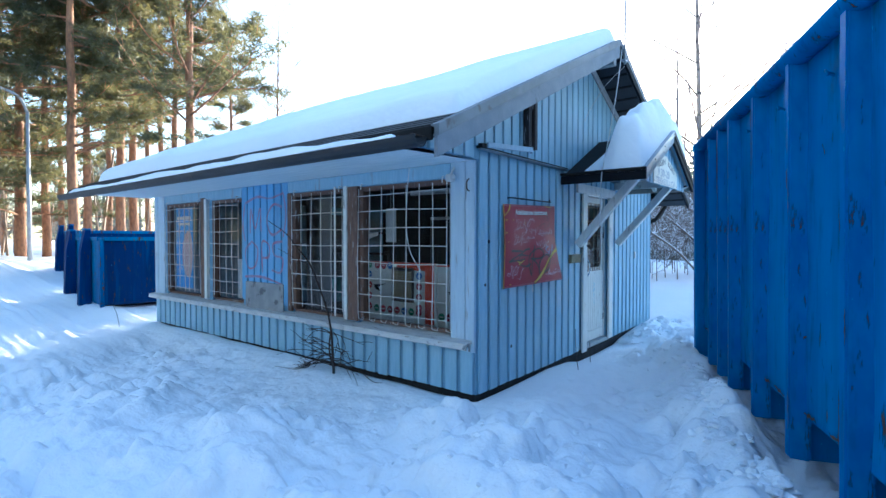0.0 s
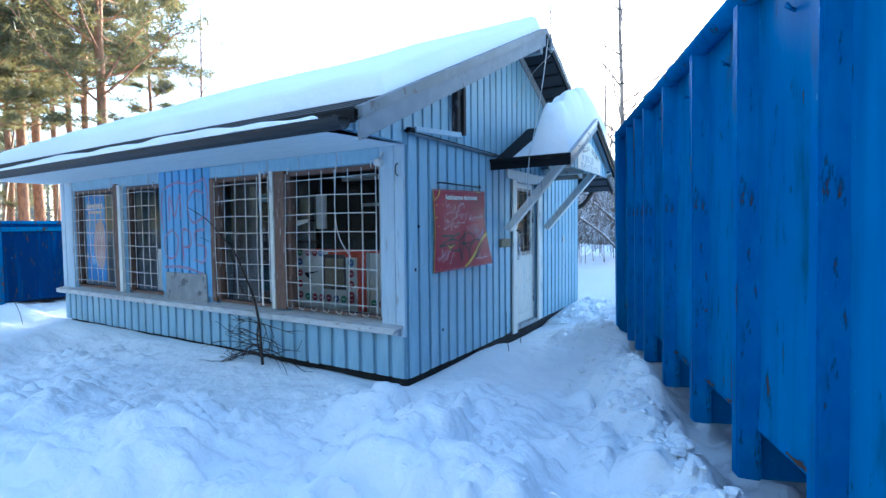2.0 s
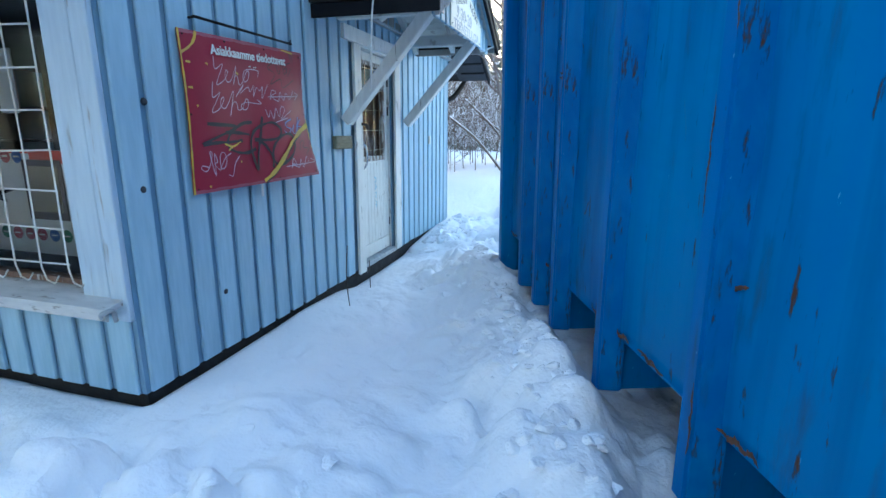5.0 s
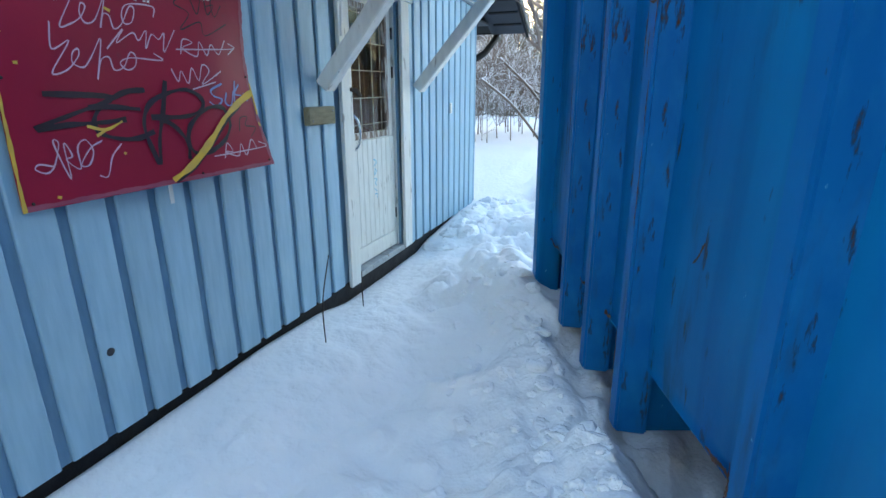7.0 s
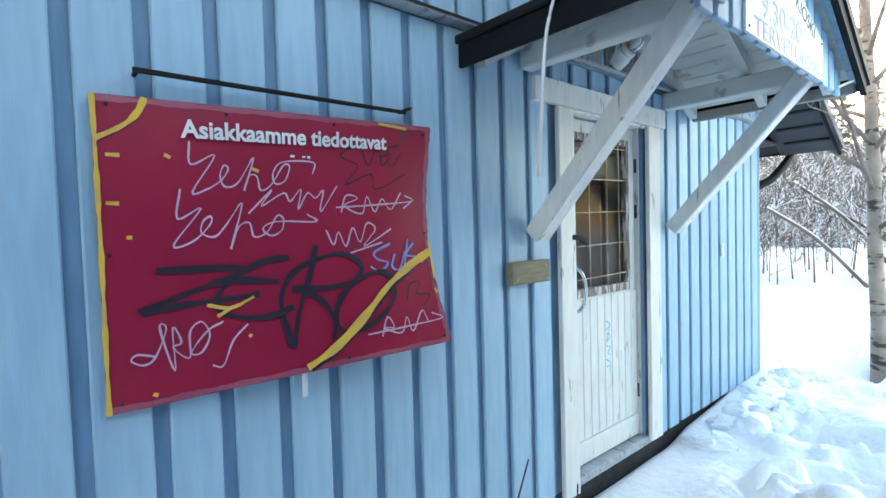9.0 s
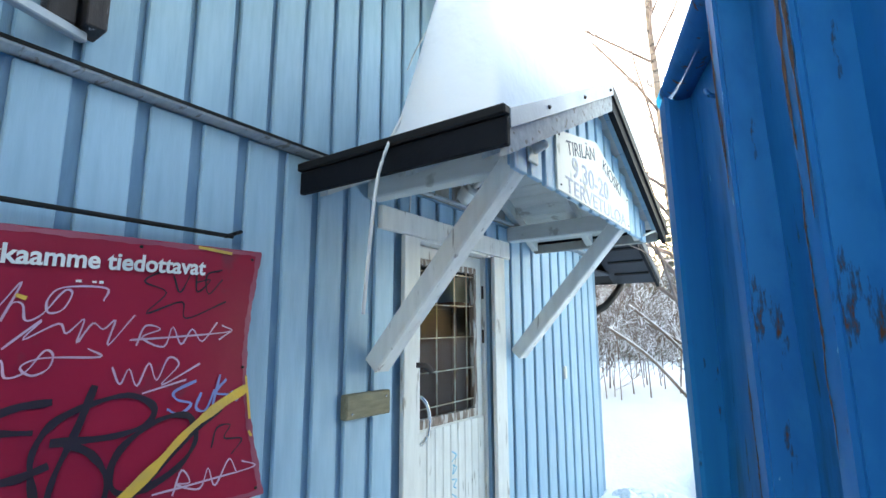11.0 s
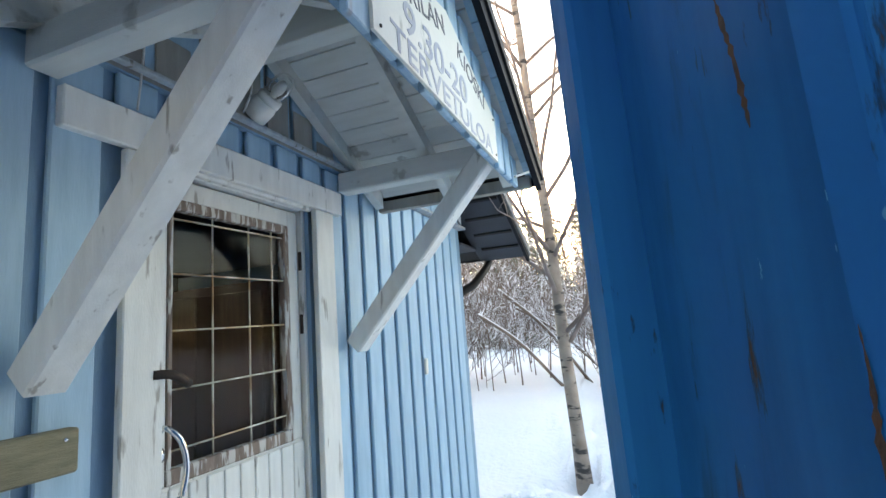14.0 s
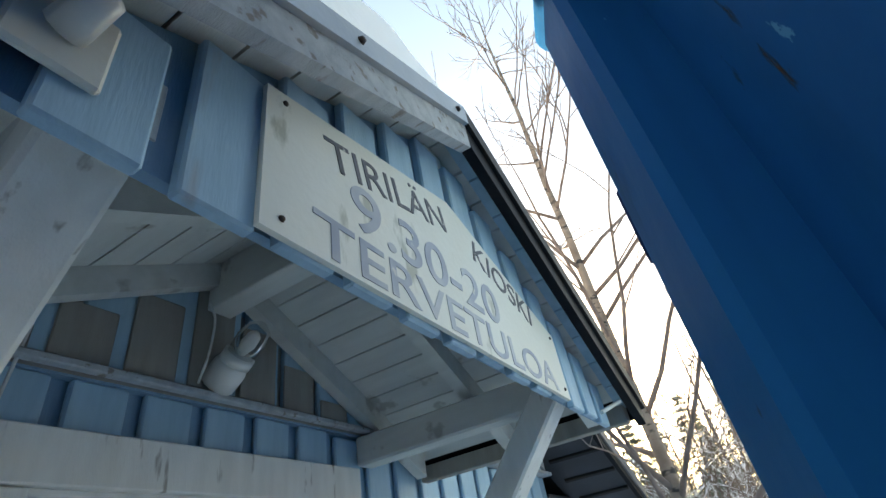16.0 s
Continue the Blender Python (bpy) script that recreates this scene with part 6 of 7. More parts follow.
# rust runs down the rib faces
for k, du, z, L, wd in ((2, 0.020, 2.15, 0.62, 0.012), (2, -0.010, 2.30, 0.40, 0.007), (3, 0.024, 2.05, 0.70, 0.010), (3, -0.026, 1.20, 0.28, 0.008), (1, -0.026, 1.85, 0.22, 0.010), (1, 0.028, 1.35, 0.35, 0.008), (1, 0.0, 2.05, 0.12, 0.016), (0, 0.028, 0.75, 0.30, 0.010), (0, -0.028, 1.25, 0.18, 0.012), (0, 0.030, 1.70, 0.25, 0.008), (4, 0.022, 1.60, 0.55, 0.008), (2, 0.028, 0.55, 0.30, 0.010), (1, -0.028, 0.60, 0.25, 0.012), (3, 0.028, 0.60, 0.22, 0.010), (4, -0.020, 2.30, 0.30, 0.008), (5, 0.0, 2.20, 0.25, 0.012), (5, 0.024, 1.30, 0.40, 0.010)):
    s = RIBS[k + 3]
    pts = [(s + du + r3.uniform(-.004, .004), z + L * q / 8) for q in range(9)]
    stroke_mesh("rust_run", [pts], wd, lambda u, v, n: K(u, n, v), M_RUST, skip, taper=True)
# a deep gouge across one rib, with runs below it
for pts, wd in (([(2.172, 1.905), (2.20, 1.90), (2.235, 1.912)], 0.010), ([(2.175, 1.885), (2.205, 1.878), (2.24, 1.886)], 0.008), ([(2.18, 1.95), (2.183, 1.92), (2.178, 1.87), (2.184, 1.78)], 0.009), ([(2.24, 1.86), (2.243, 1.78), (2.24, 1.70)], 0.007), ([(2.215, 1.80), (2.217, 1.74), (2.214, 1.70)], 0.006), ([(2.185, 1.66), (2.187, 1.58), (2.184, 1.50)], 0.006)):
    stroke_mesh("gouge", [pts], wd, lambda u, v, n: K(u, n, v), M_RUST, skip, taper=True)
for pts, wd in (([(2.665, 2.74), (2.66, 2.5), (2.668, 2.3), (2.66, 2.16)], 0.022), ([(2.63, 2.74), (2.635, 2.45), (2.625, 2.2), (2.63, 2.02)], 0.012), ([(3.10, 2.74), (3.105, 2.5), (3.095, 2.3)], 0.018)):
    stroke_mesh("rust_run", [pts], wd, lambda u, v, n: K(u, n, v), M_RUST, skip, taper=True)
for q in range(14):
    s, L = r3.uniform(-0.8, 3.6), r3.uniform(0.10, 0.35)
    pts = [(s + L * j / 6, FLOOR + 0.018 + r3.uniform(0.0, 0.022)) for j in range(7)]
    stroke_mesh("rust_run", [pts], r3.uniform(0.012, 0.03), lambda u, v, n: K(u, -0.0715 + n, v), M_RUST, sheet, taper=True)

# ---- trees and the far side ----
def polyline(start, direction, length, segs, r0, r1, wob, rr, droop=0.0):
    """A wandering tapered limb as (x, y, z, radius) points."""
    p, d = Vector(start), Vector(direction).normalized()
    out = []
    for i in range(segs + 1):
        t = i / segs
        out.append((p.x, p.y, p.z, r0 + (r1 - r0) * t))
        d = (d + Vector((rr.uniform(-wob, wob), rr.uniform(-wob, wob), rr.uniform(-wob, wob) - droop))).normalized()
        p = p + d * (length / segs)
    return out


def point_on(line, t):
    f = t * (len(line) - 1)
    i = min(int(f), len(line) - 2)
    a, b = Vector(line[i][:3]), Vector(line[i + 1][:3])
    return a.lerp(b, f - i), (b - a).normalized(), line[i][3] + (line[i + 1][3] - line[i][3]) * (f - i)


def bare_tree(seed, base, height, radius, lean=(0, 0), first=0.25, limbs=26, reach=0.28, twig=3, fork=None):
    """Trunk line, limb lines and twig lines of a leafless tree."""
    rr = rng(seed)
    x, y, z = base
    n = 14
    trunk = []
    wx = wy = 0.0
    for i in range(n + 1):
        t = i / n
        wx += rr.uniform(-1, 1) * 0.012 * height / n * 2
        wy += rr.uniform(-1, 1) * 0.012 * height / n * 2
        trunk.append((x + lean[0] * t * height + wx, y + lean[1] * t * height + wy, z - 0.15 + t * (height + 0.15), max(radius * (1 - t) ** 0.8, 0.006)))
    trunk[0] = trunk[0][:3] + (radius * 1.25,)
    limb_lines, twigs = [], []
    for k in range(limbs):
        t = first + (0.97 - first) * (k + rr.random()) / limbs
        p, d, r0 = point_on(trunk, t)
        a = rr.uniform(0, 2 * math.pi)
        up = rr.uniform(0.5, 1.1)
        L = height * reach * (1.1 - t) * rr.uniform(0.6, 1.2) + 0.25
        limb = polyline(p, (math.cos(a), math.sin(a), up), L, 6, min(r0 * 0.5, 0.024), 0.004, 0.14, rr, -0.03)
        limb_lines.append(limb)
        for _ in range(twig):
            tp, td, tr = point_on(limb, rr.uniform(0.25, 0.95))
            dirn = td + Vector((rr.uniform(-.8, .8), rr.uniform(-.8, .8), rr.uniform(-.3, .6)))
            tw = polyline(tp, dirn, L * rr.uniform(0.25, 0.5), 4, min(tr * 0.7, 0.010), 0.0035, 0.22, rr)
            twigs.append(tw)
            if twig > 3:
                for _ in range(2):
                    sp, sd, sr = point_on(tw, rr.uniform(0.3, 0.9))
                    twigs.append(polyline(sp, sd + Vector((rr.uniform(-.8, .8), rr.uniform(-.8, .8), rr.uniform(-.3, .5))), L * 0.18, 3, 0.004, 0.0018, 0.2, rr))
    return trunk, limb_lines, twigs


# the birch behind the building
bx, by = 0.80, 6.45
bz = ground_at(bx, by)
birch = thing("birch_tree", (bx, by, bz), "slender leafless birch with pale peeling bark", "tree")
trunk, limbs, twigs = bare_tree(21, (bx, by, bz), 9.5, 0.068, (-0.035, 0.01), 0.16, 38, 0.32, 5)
tube("trunk", [trunk], M_BIRCH, birch, 12)
for ln in limbs + [smooth_line([(bx - 0.0, by - 0.0, bz + 1.35), (bx + 0.16, by - 0.1, bz + 1.6), (bx + 0.30, by - 0.15, bz + 1.95), (bx + 0.55, by - 0.2, bz + 2.2)], 0.022)]:
    tube("limb", [ln], M_BRANCH, birch, 6)
tagged(tube("twig", twigs, M_BRANCH, birch, 4, smooth=False), kind="stuff")


def needle_clumps(centres, size, per, rr, flat=0.5):
    """Tufts of thin needle blades round each centre."""
    V, F = [], []
    for c, s in centres:
        for _ in range(per):
            d = Vector((rr.gauss(0, 1), rr.gauss(0, 1), rr.gauss(0.25, 0.7))).normalized()
            side = d.cross(Vector((rr.gauss(0, 1), rr.gauss(0, 1), rr.gauss(0, 1)))).normalized() * size * s * 0.055
            o = Vector(c) + Vector((rr.gauss(0, 0.35), rr.gauss(0, 0.35), rr.gauss(0, 0.35 * flat))) * size * s
            tip = o + d * size * s * rr.uniform(0.6, 1.1)
            b = len(V)
            V += [tuple(o - side), tuple(o + side), tuple(tip)]
            F.append((b, b + 1, b + 2))
    return V, F


def pine(seed, base, height, radius, crown_from, spread_w, clump=0.34, per=26, limbs=34, lean=(0, 0)):
    rr = rng(seed)
    x, y, z = base
    t_ = thing("pine_tree", base, "tall pine with orange bark and tufted green crown", "tree", "pines by the road")
    trunk = [(x + lean[0] * h * height + rr.uniform(-.05, .05), y + lean[1] * h * height + rr.uniform(-.05, .05), z - 0.3 + h * (height + 0.3), radius * (1 - 0.8 * h)) for h in np.linspace(0, 1, 12)]
    tube("trunk", [trunk], M_PINEBARK, t_, 12)
    lines, centres = [], []
    for k in range(limbs):
        f = crown_from + (0.98 - crown_from) * (k + rr.random()) / limbs
        p, d, r0 = point_on(trunk, f)
        a = rr.uniform(0, 2 * math.pi)
        u = (f - crown_from) / (1 - crown_from)
        L = spread_w * (1.0 - 0.60 * u) * rr.uniform(0.55, 1.25)
        limb = polyline(p, (math.cos(a), math.sin(a), rr.uniform(-0.15, 0.45)), L, 6, 0.05 * (1.1 - 0.5 * u), 0.012, 0.14, rr, -0.02)
        lines.append(limb)
        for _ in range(7):
            tp, td, tr = point_on(limb, rr.uniform(0.25, 1.0))
            sub = polyline(tp, td + Vector((rr.uniform(-1, 1), rr.uniform(-1, 1), rr.uniform(-.2, .5))), L * rr.uniform(0.18, 0.42), 3, 0.014, 0.006, 0.2, rr)
            lines.append(sub)
            for q in sub[1:]:
                centres.append((q[:3], rr.uniform(0.7, 1.25)))
    tagged(tube("limb", lines, M_PINEBARK, t_, 5), kind="stuff")
    V, F = needle_clumps(centres, clump, per, rr)
    link_mesh("crown", data_mesh("crown", V, F), M_NEEDLE, t_)
    return t_


def place(az, dist):
    return 2.69 + dist * math.cos(radians(az)), -3.94 + dist * math.sin(radians(az))


for i, (az, dist, hgt, rad, cf, sw) in enumerate([(154.8, 22.0, 17, 0.21, 0.32, 4.2), (160.9, 26.0, 19, 0.20, 0.40, 3.4), (159.8, 27.5, 19, 0.20, 0.42, 3.4), (164.6, 23.0, 18, 0.19, 0.22, 3.6), (163.5, 25.5, 18, 0.17, 0.36, 3.2), (168.3, 30.0, 17, 0.24, 0.10, 4.6), (170.5, 27.0, 17, 0.2, 0.18, 4.4), (166.5, 31.0, 18, 0.2, 0.22, 4.2), (157.5, 33.0, 18, 0.2, 0.40, 3.8), (171.5, 34.0, 15, 0.2, 0.15, 4.0), (161.8, 36.0, 19, 0.2, 0.35, 4.0), (151.0, 40.0, 17, 0.2, 0.35, 3.2), (172.5, 24.0, 17, 0.22, 0.16, 4.6), (174.0, 29.0, 17, 0.22, 0.12, 4.6), (158.6, 38.0, 19, 0.2, 0.2, 4.4), (165.4, 40.0, 18, 0.2, 0.1, 4.4), (169.4, 42.0, 17, 0.2, 0.1, 4.4), (156.2, 29.0, 18, 0.19, 0.38, 3.8)]):
    px, py = place(az, dist)
    pine(300 + i, (px, py, ground_at(px, py)), hgt, rad, cf, sw, per=38 if dist < 28 else 30, limbs=44 if dist < 28 else 34)
# thin bare tree above the roof line
px, py = place(146.6, 24.0)
th = thing("bare_tree", (px, py, ground_at(px, py)), "thin leafless tree standing beyond the roof", "tree")
trunk, limbs, twigs = bare_tree(41, (px, py, ground_at(px, py)), 11.5, 0.10, (0.03, 0), 0.3, 44, 0.30, 4)
tube("trunk", [trunk], M_PINEBARK, th, 8)
for ln in limbs:
    tube("limb", [ln], M_BRANCH, th, 5)
tagged(tube("twig", twigs, M_BRANCH, th, 4, smooth=False), kind="stuff")


def wood_edge(name, seed, spots, material, label, low=2.0, high=7.0, limb_n=10, twig_n=3, rad=0.03, sides=4):
    """Many thin leafless stems and brushwood as one mass."""
    rr = rng(seed)
    lines = []
    for x, y in spots:
        h = rr.uniform(low, high)
        t, l, w = bare_tree(rr.randrange(10 ** 6), (x, y, ground_at(x, y)), h, rad * h / 5, (rr.uniform(-.12, .12), rr.uniform(-.12, .12)), 0.12, limb_n, 0.34, twig_n)
        lines += [t] + l + w
    V, F = tubes_data([[(a, b, c, max(rad_, 0.006)) for a, b, c, rad_ in ln[::2] + ([ln[-1]] if len(ln) % 2 == 0 else [])] for ln in lines], sides)
    ob = link_mesh(name, data_mesh(name, V, F), material)
    return tagged(ob, label, "bushes", kind="stuff")


rr = rng(9)
spots = []
while len(spots) < 230:
    a, d = rr.uniform(86, 124), 9.5 + 20 * rr.random() ** 1.6
    x, y = 1.6 + d * math.cos(radians(a)), 0.1 + d * math.sin(radians(a))
    if y > 8.6:
        spots.append((x, y))
wood_edge("snowy_brushwood", 5, spots, M_BUSH, "frosted leafless brushwood behind the snow bank", 1.2, 4.0, 13, 4, 0.018)
spots = []
while len(spots) < 70:
    a, d = rr.uniform(80, 130), rr.uniform(22, 45)
    spots.append((1.6 + d * math.cos(radians(a)), 0.1 + d * math.sin(radians(a))))
wood_edge("young_birchwood", 6, spots, M_BRANCH, "thin bare birchwood in the distance", 7, 13, 14, 3, 0.05)
spots = []
while len(spots) < 60:
    a, d = rr.uniform(138, 176), rr.uniform(30, 55)
    spots.append(place(a, d))
# the warm sunlight on these twigs is put into their colour
wood_edge("roadside_thicket", 8, spots, mat("sunlit_twigs", (0.20, 0.14, 0.10), (0.30, 0.22, 0.15), 0.8, bump=0), "thicket behind the roadside pines, coloured pale as sunlit", 2.5, 9, 12, 3, 0.05)
# leaning broken stems by the bank
for (x0, y0, x1, y1, zt) in ((0.6, 10.4, -0.7, 9.6, 2.3), (0.9, 10.9, -0.6, 10.4, 2.0), (0.2, 9.7, -0.9, 9.0, 1.9)):
    lt = thing("leaning_stem", (x0, y0, ground_at(x0, y0)), "snow-dusted stem leaning over the bank", "branch", "leaning stems")
    z0 = ground_at(x0, y0)
    tube("stem", [smooth_line([(x0, y0, z0), ((x0 + x1) / 2, (y0 + y1) / 2, z0 + (zt - z0) * 0.6), (x1, y1, zt)], 0.03)], M_BUSH, lt, 6)


def spruce(seed, base, height, width):
    rr = rng(seed)
    t_ = thing("spruce_tree", base, "dark narrow spruce in the woods behind", "tree", "spruces behind")
    x, y, z = base
    tube("trunk", [[(x, y, z - 0.3, height * 0.014), (x, y, z + height, 0.01)]], M_PINEBARK, t_, 7)
    centres = []
    n = int(height * 3.2)
    for k in range(n):
        f = 0.06 + 0.94 * k / n
        w = width * (1 - f) ** 0.9 + 0.08
        m = max(int(5 + 9 * (1 - f)), 4)
        for i in range(m):
            a = rr.uniform(0, 2 * math.pi)
            for q in (0.35, 0.7, 1.0):
                centres.append(((x + math.cos(a) * w * q, y + math.sin(a) * w * q, z + height * f - 0.28 * w * q), 0.8 + 0.5 * (1 - f)))
    V, F = needle_clumps(centres, 0.36, 14, rr, 0.3)
    link_mesh("crown", data_mesh("crown", V, F), M_SPRUCE, t_)


for i, (a, d, h, w) in enumerate([(103.5, 22, 7.5, 1.3), (100.3, 27, 9.5, 1.5), (95, 30, 11, 1.7), (106, 33, 11, 1.8), (110, 30, 9, 1.7), (91, 36, 13, 2.0), (98, 40, 13, 2.0), (115, 38, 12, 2.0), (87, 30, 11, 1.8), (83, 38, 13, 2), (120, 42, 13, 2), (103, 46, 14, 2.1), (94, 48, 14, 2.1), (108, 50, 14, 2.1)]):
    x, y = 1.6 + d * math.cos(radians(a)), 0.1 + d * math.sin(radians(a))
    spruce(500 + i, (x, y, ground_at(x, y)), h * 0.72, w)
# a wall of far forest round the clearing, plus an unseen light-blocking part
rr = rng(14)
centres, stems = [], []
for i in range(430):
    a = radians(rr.uniform(0, 360))
    # back trees stay out of view, near and tall to darken walls and reflections
    back = math.sin(a) < 0.3 and not 100 < math.degrees(a) < 185
    d = rr.uniform(17, 38) if back else rr.uniform(58, 85)
    x, y, h = d * math.cos(a), d * math.sin(a), rr.uniform(10, 16) * (1.25 if back else 0.7)
    z = ground_at(x, y)
    stems.append([(x, y, z - 0.5, 0.2), (x, y, z + h, 0.03)])
    for k in range(26):
        f = 0.08 + 0.92 * rr.random()
        w = (1 - f) * 2.6 + 0.1
        an = rr.uniform(0, 6.283)
        centres.append(((x + math.cos(an) * w * rr.random(), y + math.sin(an) * w * rr.random(), z + h * f), 1.0))
V, F = needle_clumps(centres, 1.3, 12, rr, 0.5)
V2, F2 = tubes_data(stems, 5)
off = len(V)
tagged(link_mesh("far_forest", data_mesh("far_forest", V + V2, F + [tuple(i + off for i in f) for f in F2]), M_SPRUCE), "dark distant forest edge, with unseen nearer trees added to dim the yard", "forest", kind="stuff")

# ---- street lamp by the road ----
px, py = place(167.7, 22.0)
pz = ground_at(px, py)
sl = thing("street_lamp", (px, py, pz), "grey metal street lamp with a curved arm", "street lamp")
tube("pole", [[(px, py, pz - 0.3, 0.075), (px, py, pz + 5.0, 0.05)]], M_LAMPPOST, sl, 10)
dirx, diry = math.cos(radians(250)), math.sin(radians(250))
tube("arm", [smooth_line([(px, py, pz + 5.0), (px + dirx * 0.25, py + diry * 0.25, pz + 5.5), (px + dirx * 0.9, py + diry * 0.9, pz + 5.75), (px + dirx * 1.9, py + diry * 1.9, pz + 5.82)], 0.045)], M_LAMPPOST, sl, 8)
part("head", box((-0.15, -0.35, -0.06), (0.15, 0.35, 0.06), pose(px + dirx * 2.2, py + diry * 2.2, pz + 5.82, 0, 0, 160), 0.03), M_LAMPPOST, sl)

# ---- the smaller skips beyond the kiosk ----
def small_skip(cx, cy, length, label):
    z0 = ground_at(cx, cy) - 0.02
    t_ = thing("small_skip", (cx, cy, z0), label, "skip", "small skips")
    e1, e2 = Vector((0.12, 0.993, 0)), Vector((-0.993, 0.12, 0))
    m = Matrix(((e1.x, e2.x, 0, cx), (e1.y, e2.y, 0, cy), (0, 0, 1, z0), (0, 0, 0, 1)))
    W_, H_ = 2.3, 1.42

    def b(name, lo, hi, mt, lab="", bev=0.01):
        return part(name, box(lo, hi, m, bev), mt, t_, lab)

    # sunlit and shaded faces are told apart by a lighter and a darker paint
    b("end_panel", (0.06, 0.0, 0.05), (W_, 0.05, H_ - 0.06), M_SKIPDARK, "end panel coloured dark blue as the shaded face")
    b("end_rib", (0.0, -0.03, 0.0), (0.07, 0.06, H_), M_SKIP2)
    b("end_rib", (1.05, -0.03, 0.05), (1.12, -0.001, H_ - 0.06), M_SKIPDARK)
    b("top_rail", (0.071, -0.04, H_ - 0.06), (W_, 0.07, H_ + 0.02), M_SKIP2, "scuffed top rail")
    b("side_panel", (0.0, 0.061, 0.05), (0.05, length, H_ - 0.06), M_SKIP2, "side panel coloured lighter blue as the sunlit face")
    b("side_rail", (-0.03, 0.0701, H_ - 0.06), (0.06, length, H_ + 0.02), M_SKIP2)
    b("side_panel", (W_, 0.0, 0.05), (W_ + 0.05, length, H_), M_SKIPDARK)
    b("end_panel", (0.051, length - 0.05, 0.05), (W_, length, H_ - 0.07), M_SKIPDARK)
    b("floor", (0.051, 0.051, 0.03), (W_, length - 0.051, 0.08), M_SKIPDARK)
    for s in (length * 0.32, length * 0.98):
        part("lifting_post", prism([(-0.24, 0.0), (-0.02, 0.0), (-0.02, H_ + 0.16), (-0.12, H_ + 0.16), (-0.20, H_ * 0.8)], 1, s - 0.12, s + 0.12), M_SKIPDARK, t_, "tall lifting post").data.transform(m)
        b("post_cap", (-0.14, s - 0.13, H_ + 0.161), (-0.01, s + 0.13, H_ + 0.20), M_SKIP2)


small_skip(-9.0, -0.28, 2.6, "small dark blue skip with tall lifting posts")
small_skip(-13.3, 0.6, 2.4, "second small blue skip standing behind")

# ---- dry bush before the sill ----
bush = thing("dry_bush", (-1.82, -0.22, 0.2), "dry leafless bush growing before the window sill", "bush")
r = rng(31)
z0 = ground_at(-1.82, -0.22)
stem = smooth_line([(-1.82, -0.22, z0 - 0.05), (-1.82, -0.24, 0.45), (-1.84, -0.25, 0.72), (-1.90, -0.25, 0.93), (-2.05, -0.25, 1.20), (-2.22, -0.25, 1.45), (-2.45, -0.24, 1.62), (-2.75, -0.22, 1.82), (-3.15, -0.2, 1.98)], 0.009)
stem = [(a, b, c, max(0.016 - 0.00020 * i, 0.0045)) for i, (a, b, c, _) in enumerate(stem)]
tube("stem", [stem], M_TWIG, bush, 7)
tube("stem", [smooth_line([(-1.83, -0.23, 0.30), (-1.87, -0.24, 0.42), (-1.86, -0.25, 0.58), (-1.83, -0.25, 0.70)], 0.009)], M_TWIG, bush, 6)
br, tw = [], []
for k in range(26):
    p0 = (-1.82 + r.uniform(-.03, .02), -0.24, r.uniform(0.28, 0.70))
    side = r.choice((-1, -1, 1))
    L = r.uniform(0.30, 0.85) * (1.0 if side < 0 else 0.85)
    ln = polyline(p0, (side, r.uniform(-0.25, 0.02), r.uniform(-0.10, 0.55)), L, 8, 0.0060, 0.0026, 0.16, r, 0.10)
    ln = [(x, min(y, -0.15), max(z, ground_at(x, y) + 0.03), q) for x, y, z, q in ln]
    br.append(ln)
    for _ in range(2):
        p, d, q = point_on(ln, r.uniform(0.3, 0.95))
        w = polyline(p, d + Vector((r.uniform(-.5, .5), r.uniform(-.3, .1), r.uniform(-.6, .6))), L * 0.38, 4, 0.0040, 0.0022, 0.2, r)
        tw.append([(x, min(y, -0.15), max(z, ground_at(x, y) + 0.02), q2) for x, y, z, q2 in w])
br.append(smooth_line([(-2.22, -0.25, 1.45), (-2.5, -0.23, 1.50), (-2.9, -0.22, 1.62)], 0.0026))
br.append(smooth_line([(-2.02, -0.25, 1.15), (-2.3, -0.24, 1.20), (-2.65, -0.22, 1.22)], 0.0026))
br.append(smooth_line([(-1.90, -0.25, 0.93), (-2.1, -0.24, 1.0), (-2.2, -0.22, 1.12)], 0.0026))
for ln in br:
    tube("branch", [ln], M_TWIG, bush, 5)
tagged(tube("twig", tw, M_TWIG, bush, 4, smooth=False), kind="stuff")
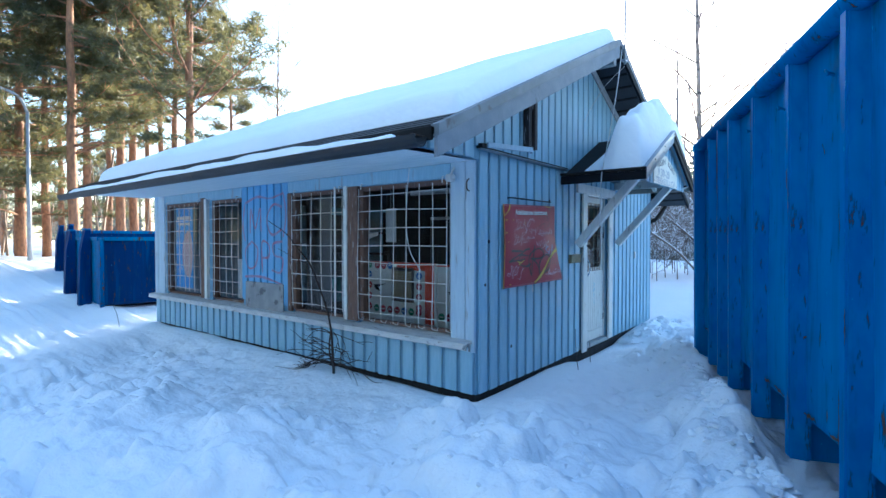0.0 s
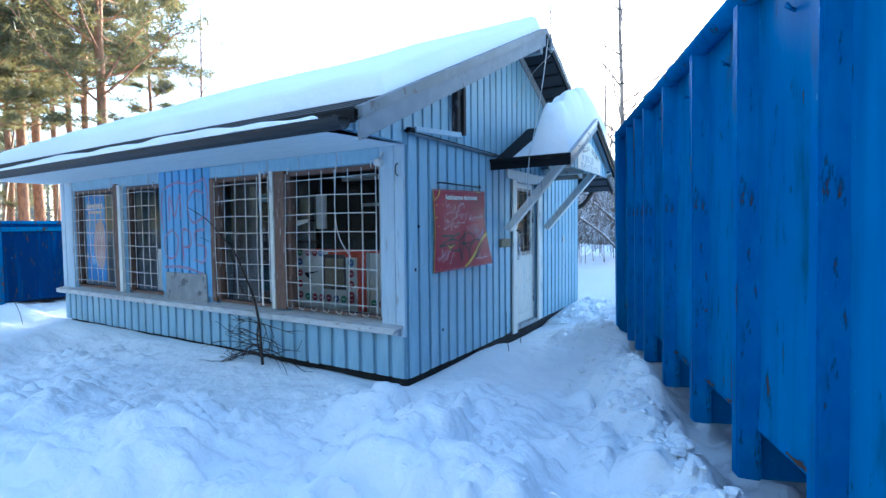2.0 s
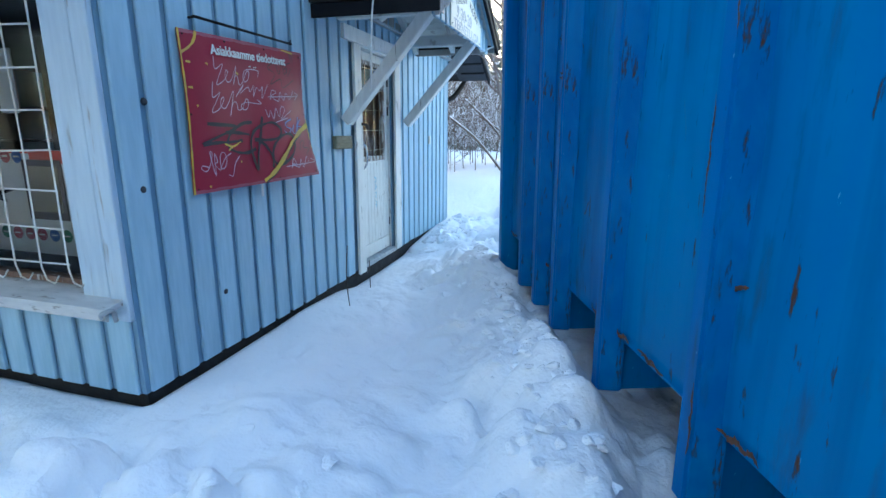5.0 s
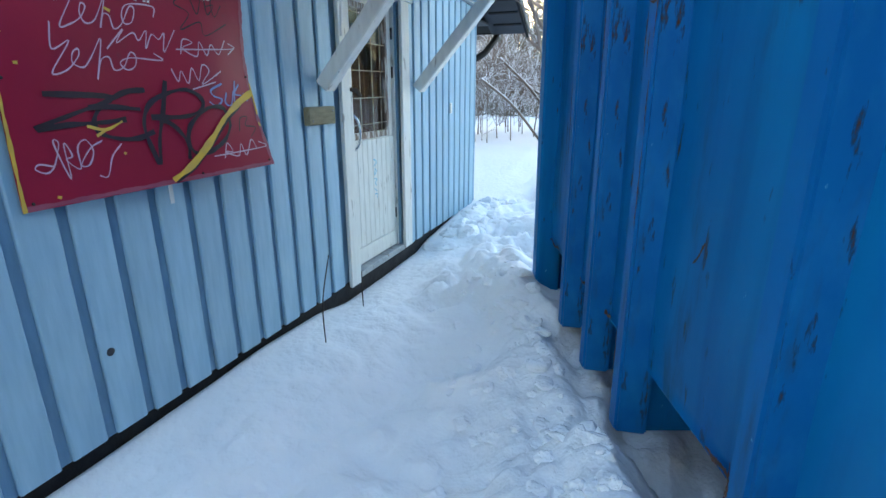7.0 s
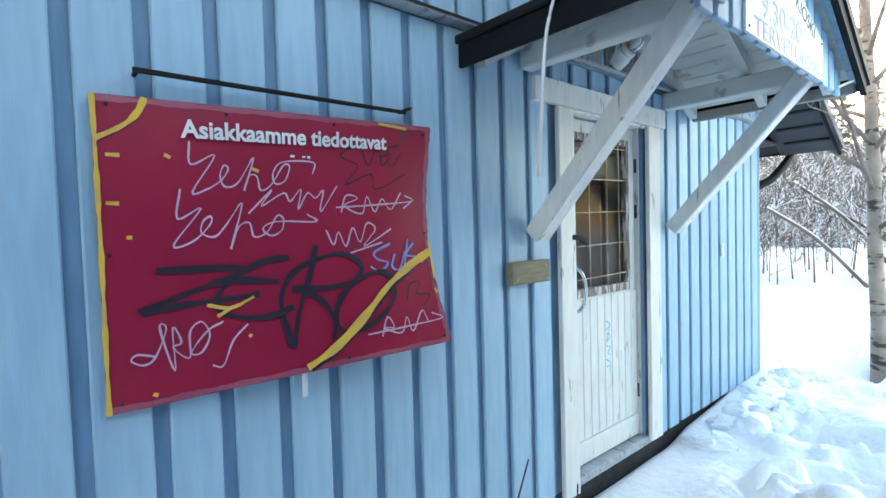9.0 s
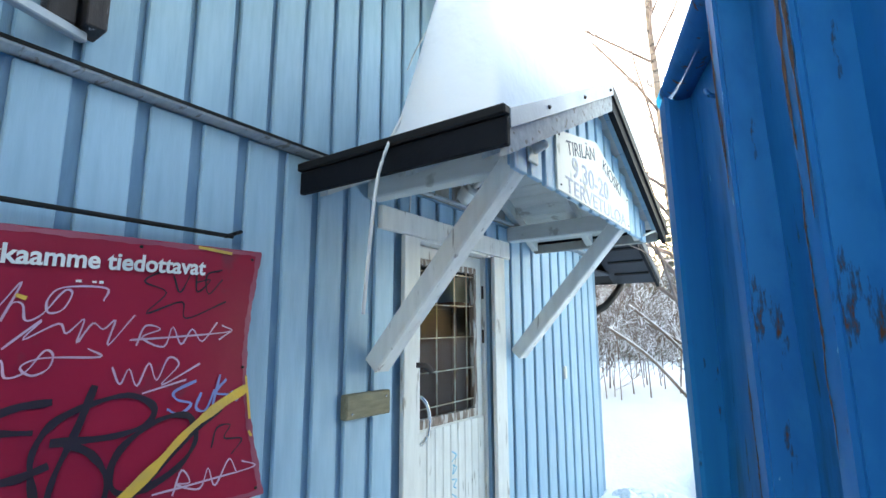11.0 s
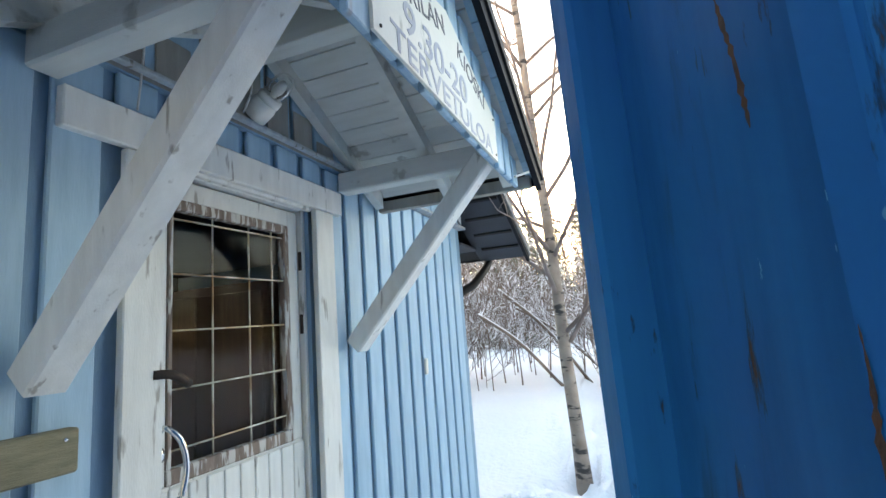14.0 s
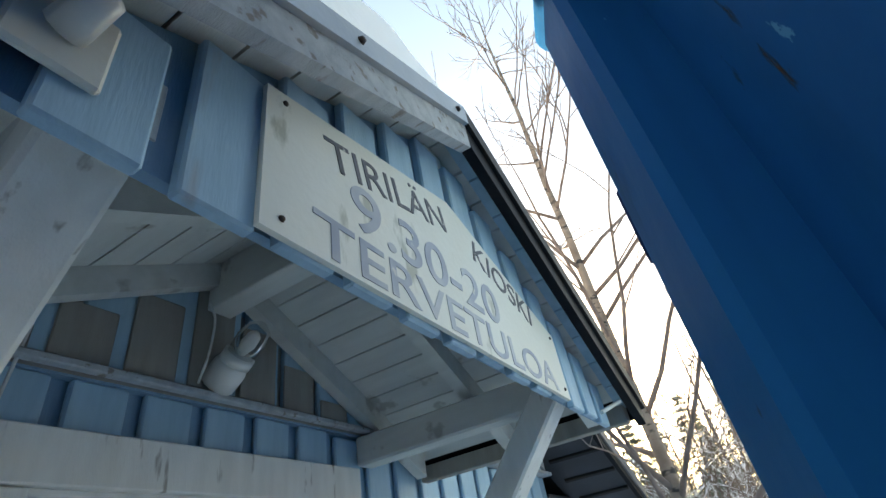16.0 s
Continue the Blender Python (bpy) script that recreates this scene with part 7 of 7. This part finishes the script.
# dead stalks beside the wall
for x, y, h, dx, dy in ((0.33, 1.66, 0.40, -0.23, 0.43), (0.20, 2.34, 0.25, -0.03, 0.05), (-7.35, -0.5, 0.4, -0.2, -0.05)):
    st = thing("dry_stalk", (x, y, ground_at(x, y)), "thin dead stalk poking out of the snow", "stalk", "dry stalks")
    z0 = ground_at(x, y)
    tube("stalk", [smooth_line([(x, y, z0 - 0.05), (x + dx * 0.4, y + dy * 0.3, z0 + h * 0.5), (x + dx, y + dy, z0 + h)], 0.004)], M_TWIG, st, 5)

# ---- loose clods of snow ----
def clods(name, spots, label):
    V, F = [], []
    rr = rng(len(spots))
    base = bmesh.new()
    bmesh.ops.create_icosphere(base, subdivisions=3, radius=1.0)
    bv = [v.co.copy() for v in base.verts]
    bf = [tuple(v.index for v in f.verts) for f in base.faces]
    base.free()
    for x, y, s in spots:
        z = ground_at(x, y)
        o = Vector((rr.uniform(0, 50), rr.uniform(0, 50), 0))
        sx, sy, sz = s * rr.uniform(0.8, 1.3), s * rr.uniform(0.8, 1.3), s * rr.uniform(0.5, 0.85)
        b = len(V)
        cuts = [(Vector((rr.gauss(0, 1), rr.gauss(0, 1), rr.gauss(0, 1))).normalized(), rr.uniform(0.5, 0.95)) for _ in range(9)]
        for c in bv:
            k = min([1.25] + [dd / max(c.dot(nn), 0.05) for nn, dd in cuts]) * (1 + 0.18 * noise.noise(c * 2.4 + o))
            V.append((x + c.x * sx * k, y + c.y * sy * k, z + c.z * sz * k + 0.15 * s))
        F += [tuple(i + b for i in f) for f in bf]
    tagged(link_mesh(name, data_mesh(name, V, F), M_SNOW, smooth=False), label, "snow", kind="stuff")


r = rng(55)
spots = []
for k in range(46):
    y = r.uniform(3.75, 5.9)
    spots.append((0.16 + abs(r.gauss(0, 0.20)), y, r.uniform(0.04, 0.13)))
clods("wall_clods", spots, "broken clods of snow heaped against the siding")
spots = []
while len(spots) < 260:
    s = r.uniform(-0.6, 4.0)
    p = SKIP_O + SKIP_U * s + SKIP_N * (0.05 + abs(r.gauss(0, 0.22)))
    spots.append((p.x, p.y, r.uniform(0.012, 0.045)))
for k in range(70):
    x, y = 0.9 + r.gauss(0, 0.7), -1.0 + r.gauss(0, 0.4)
    if x > 0.25 or y < -0.35:
        spots.append((x, y, r.uniform(0.010, 0.03)))
clods("bank_clods", spots, "loose clods of snow along the heaped bank")
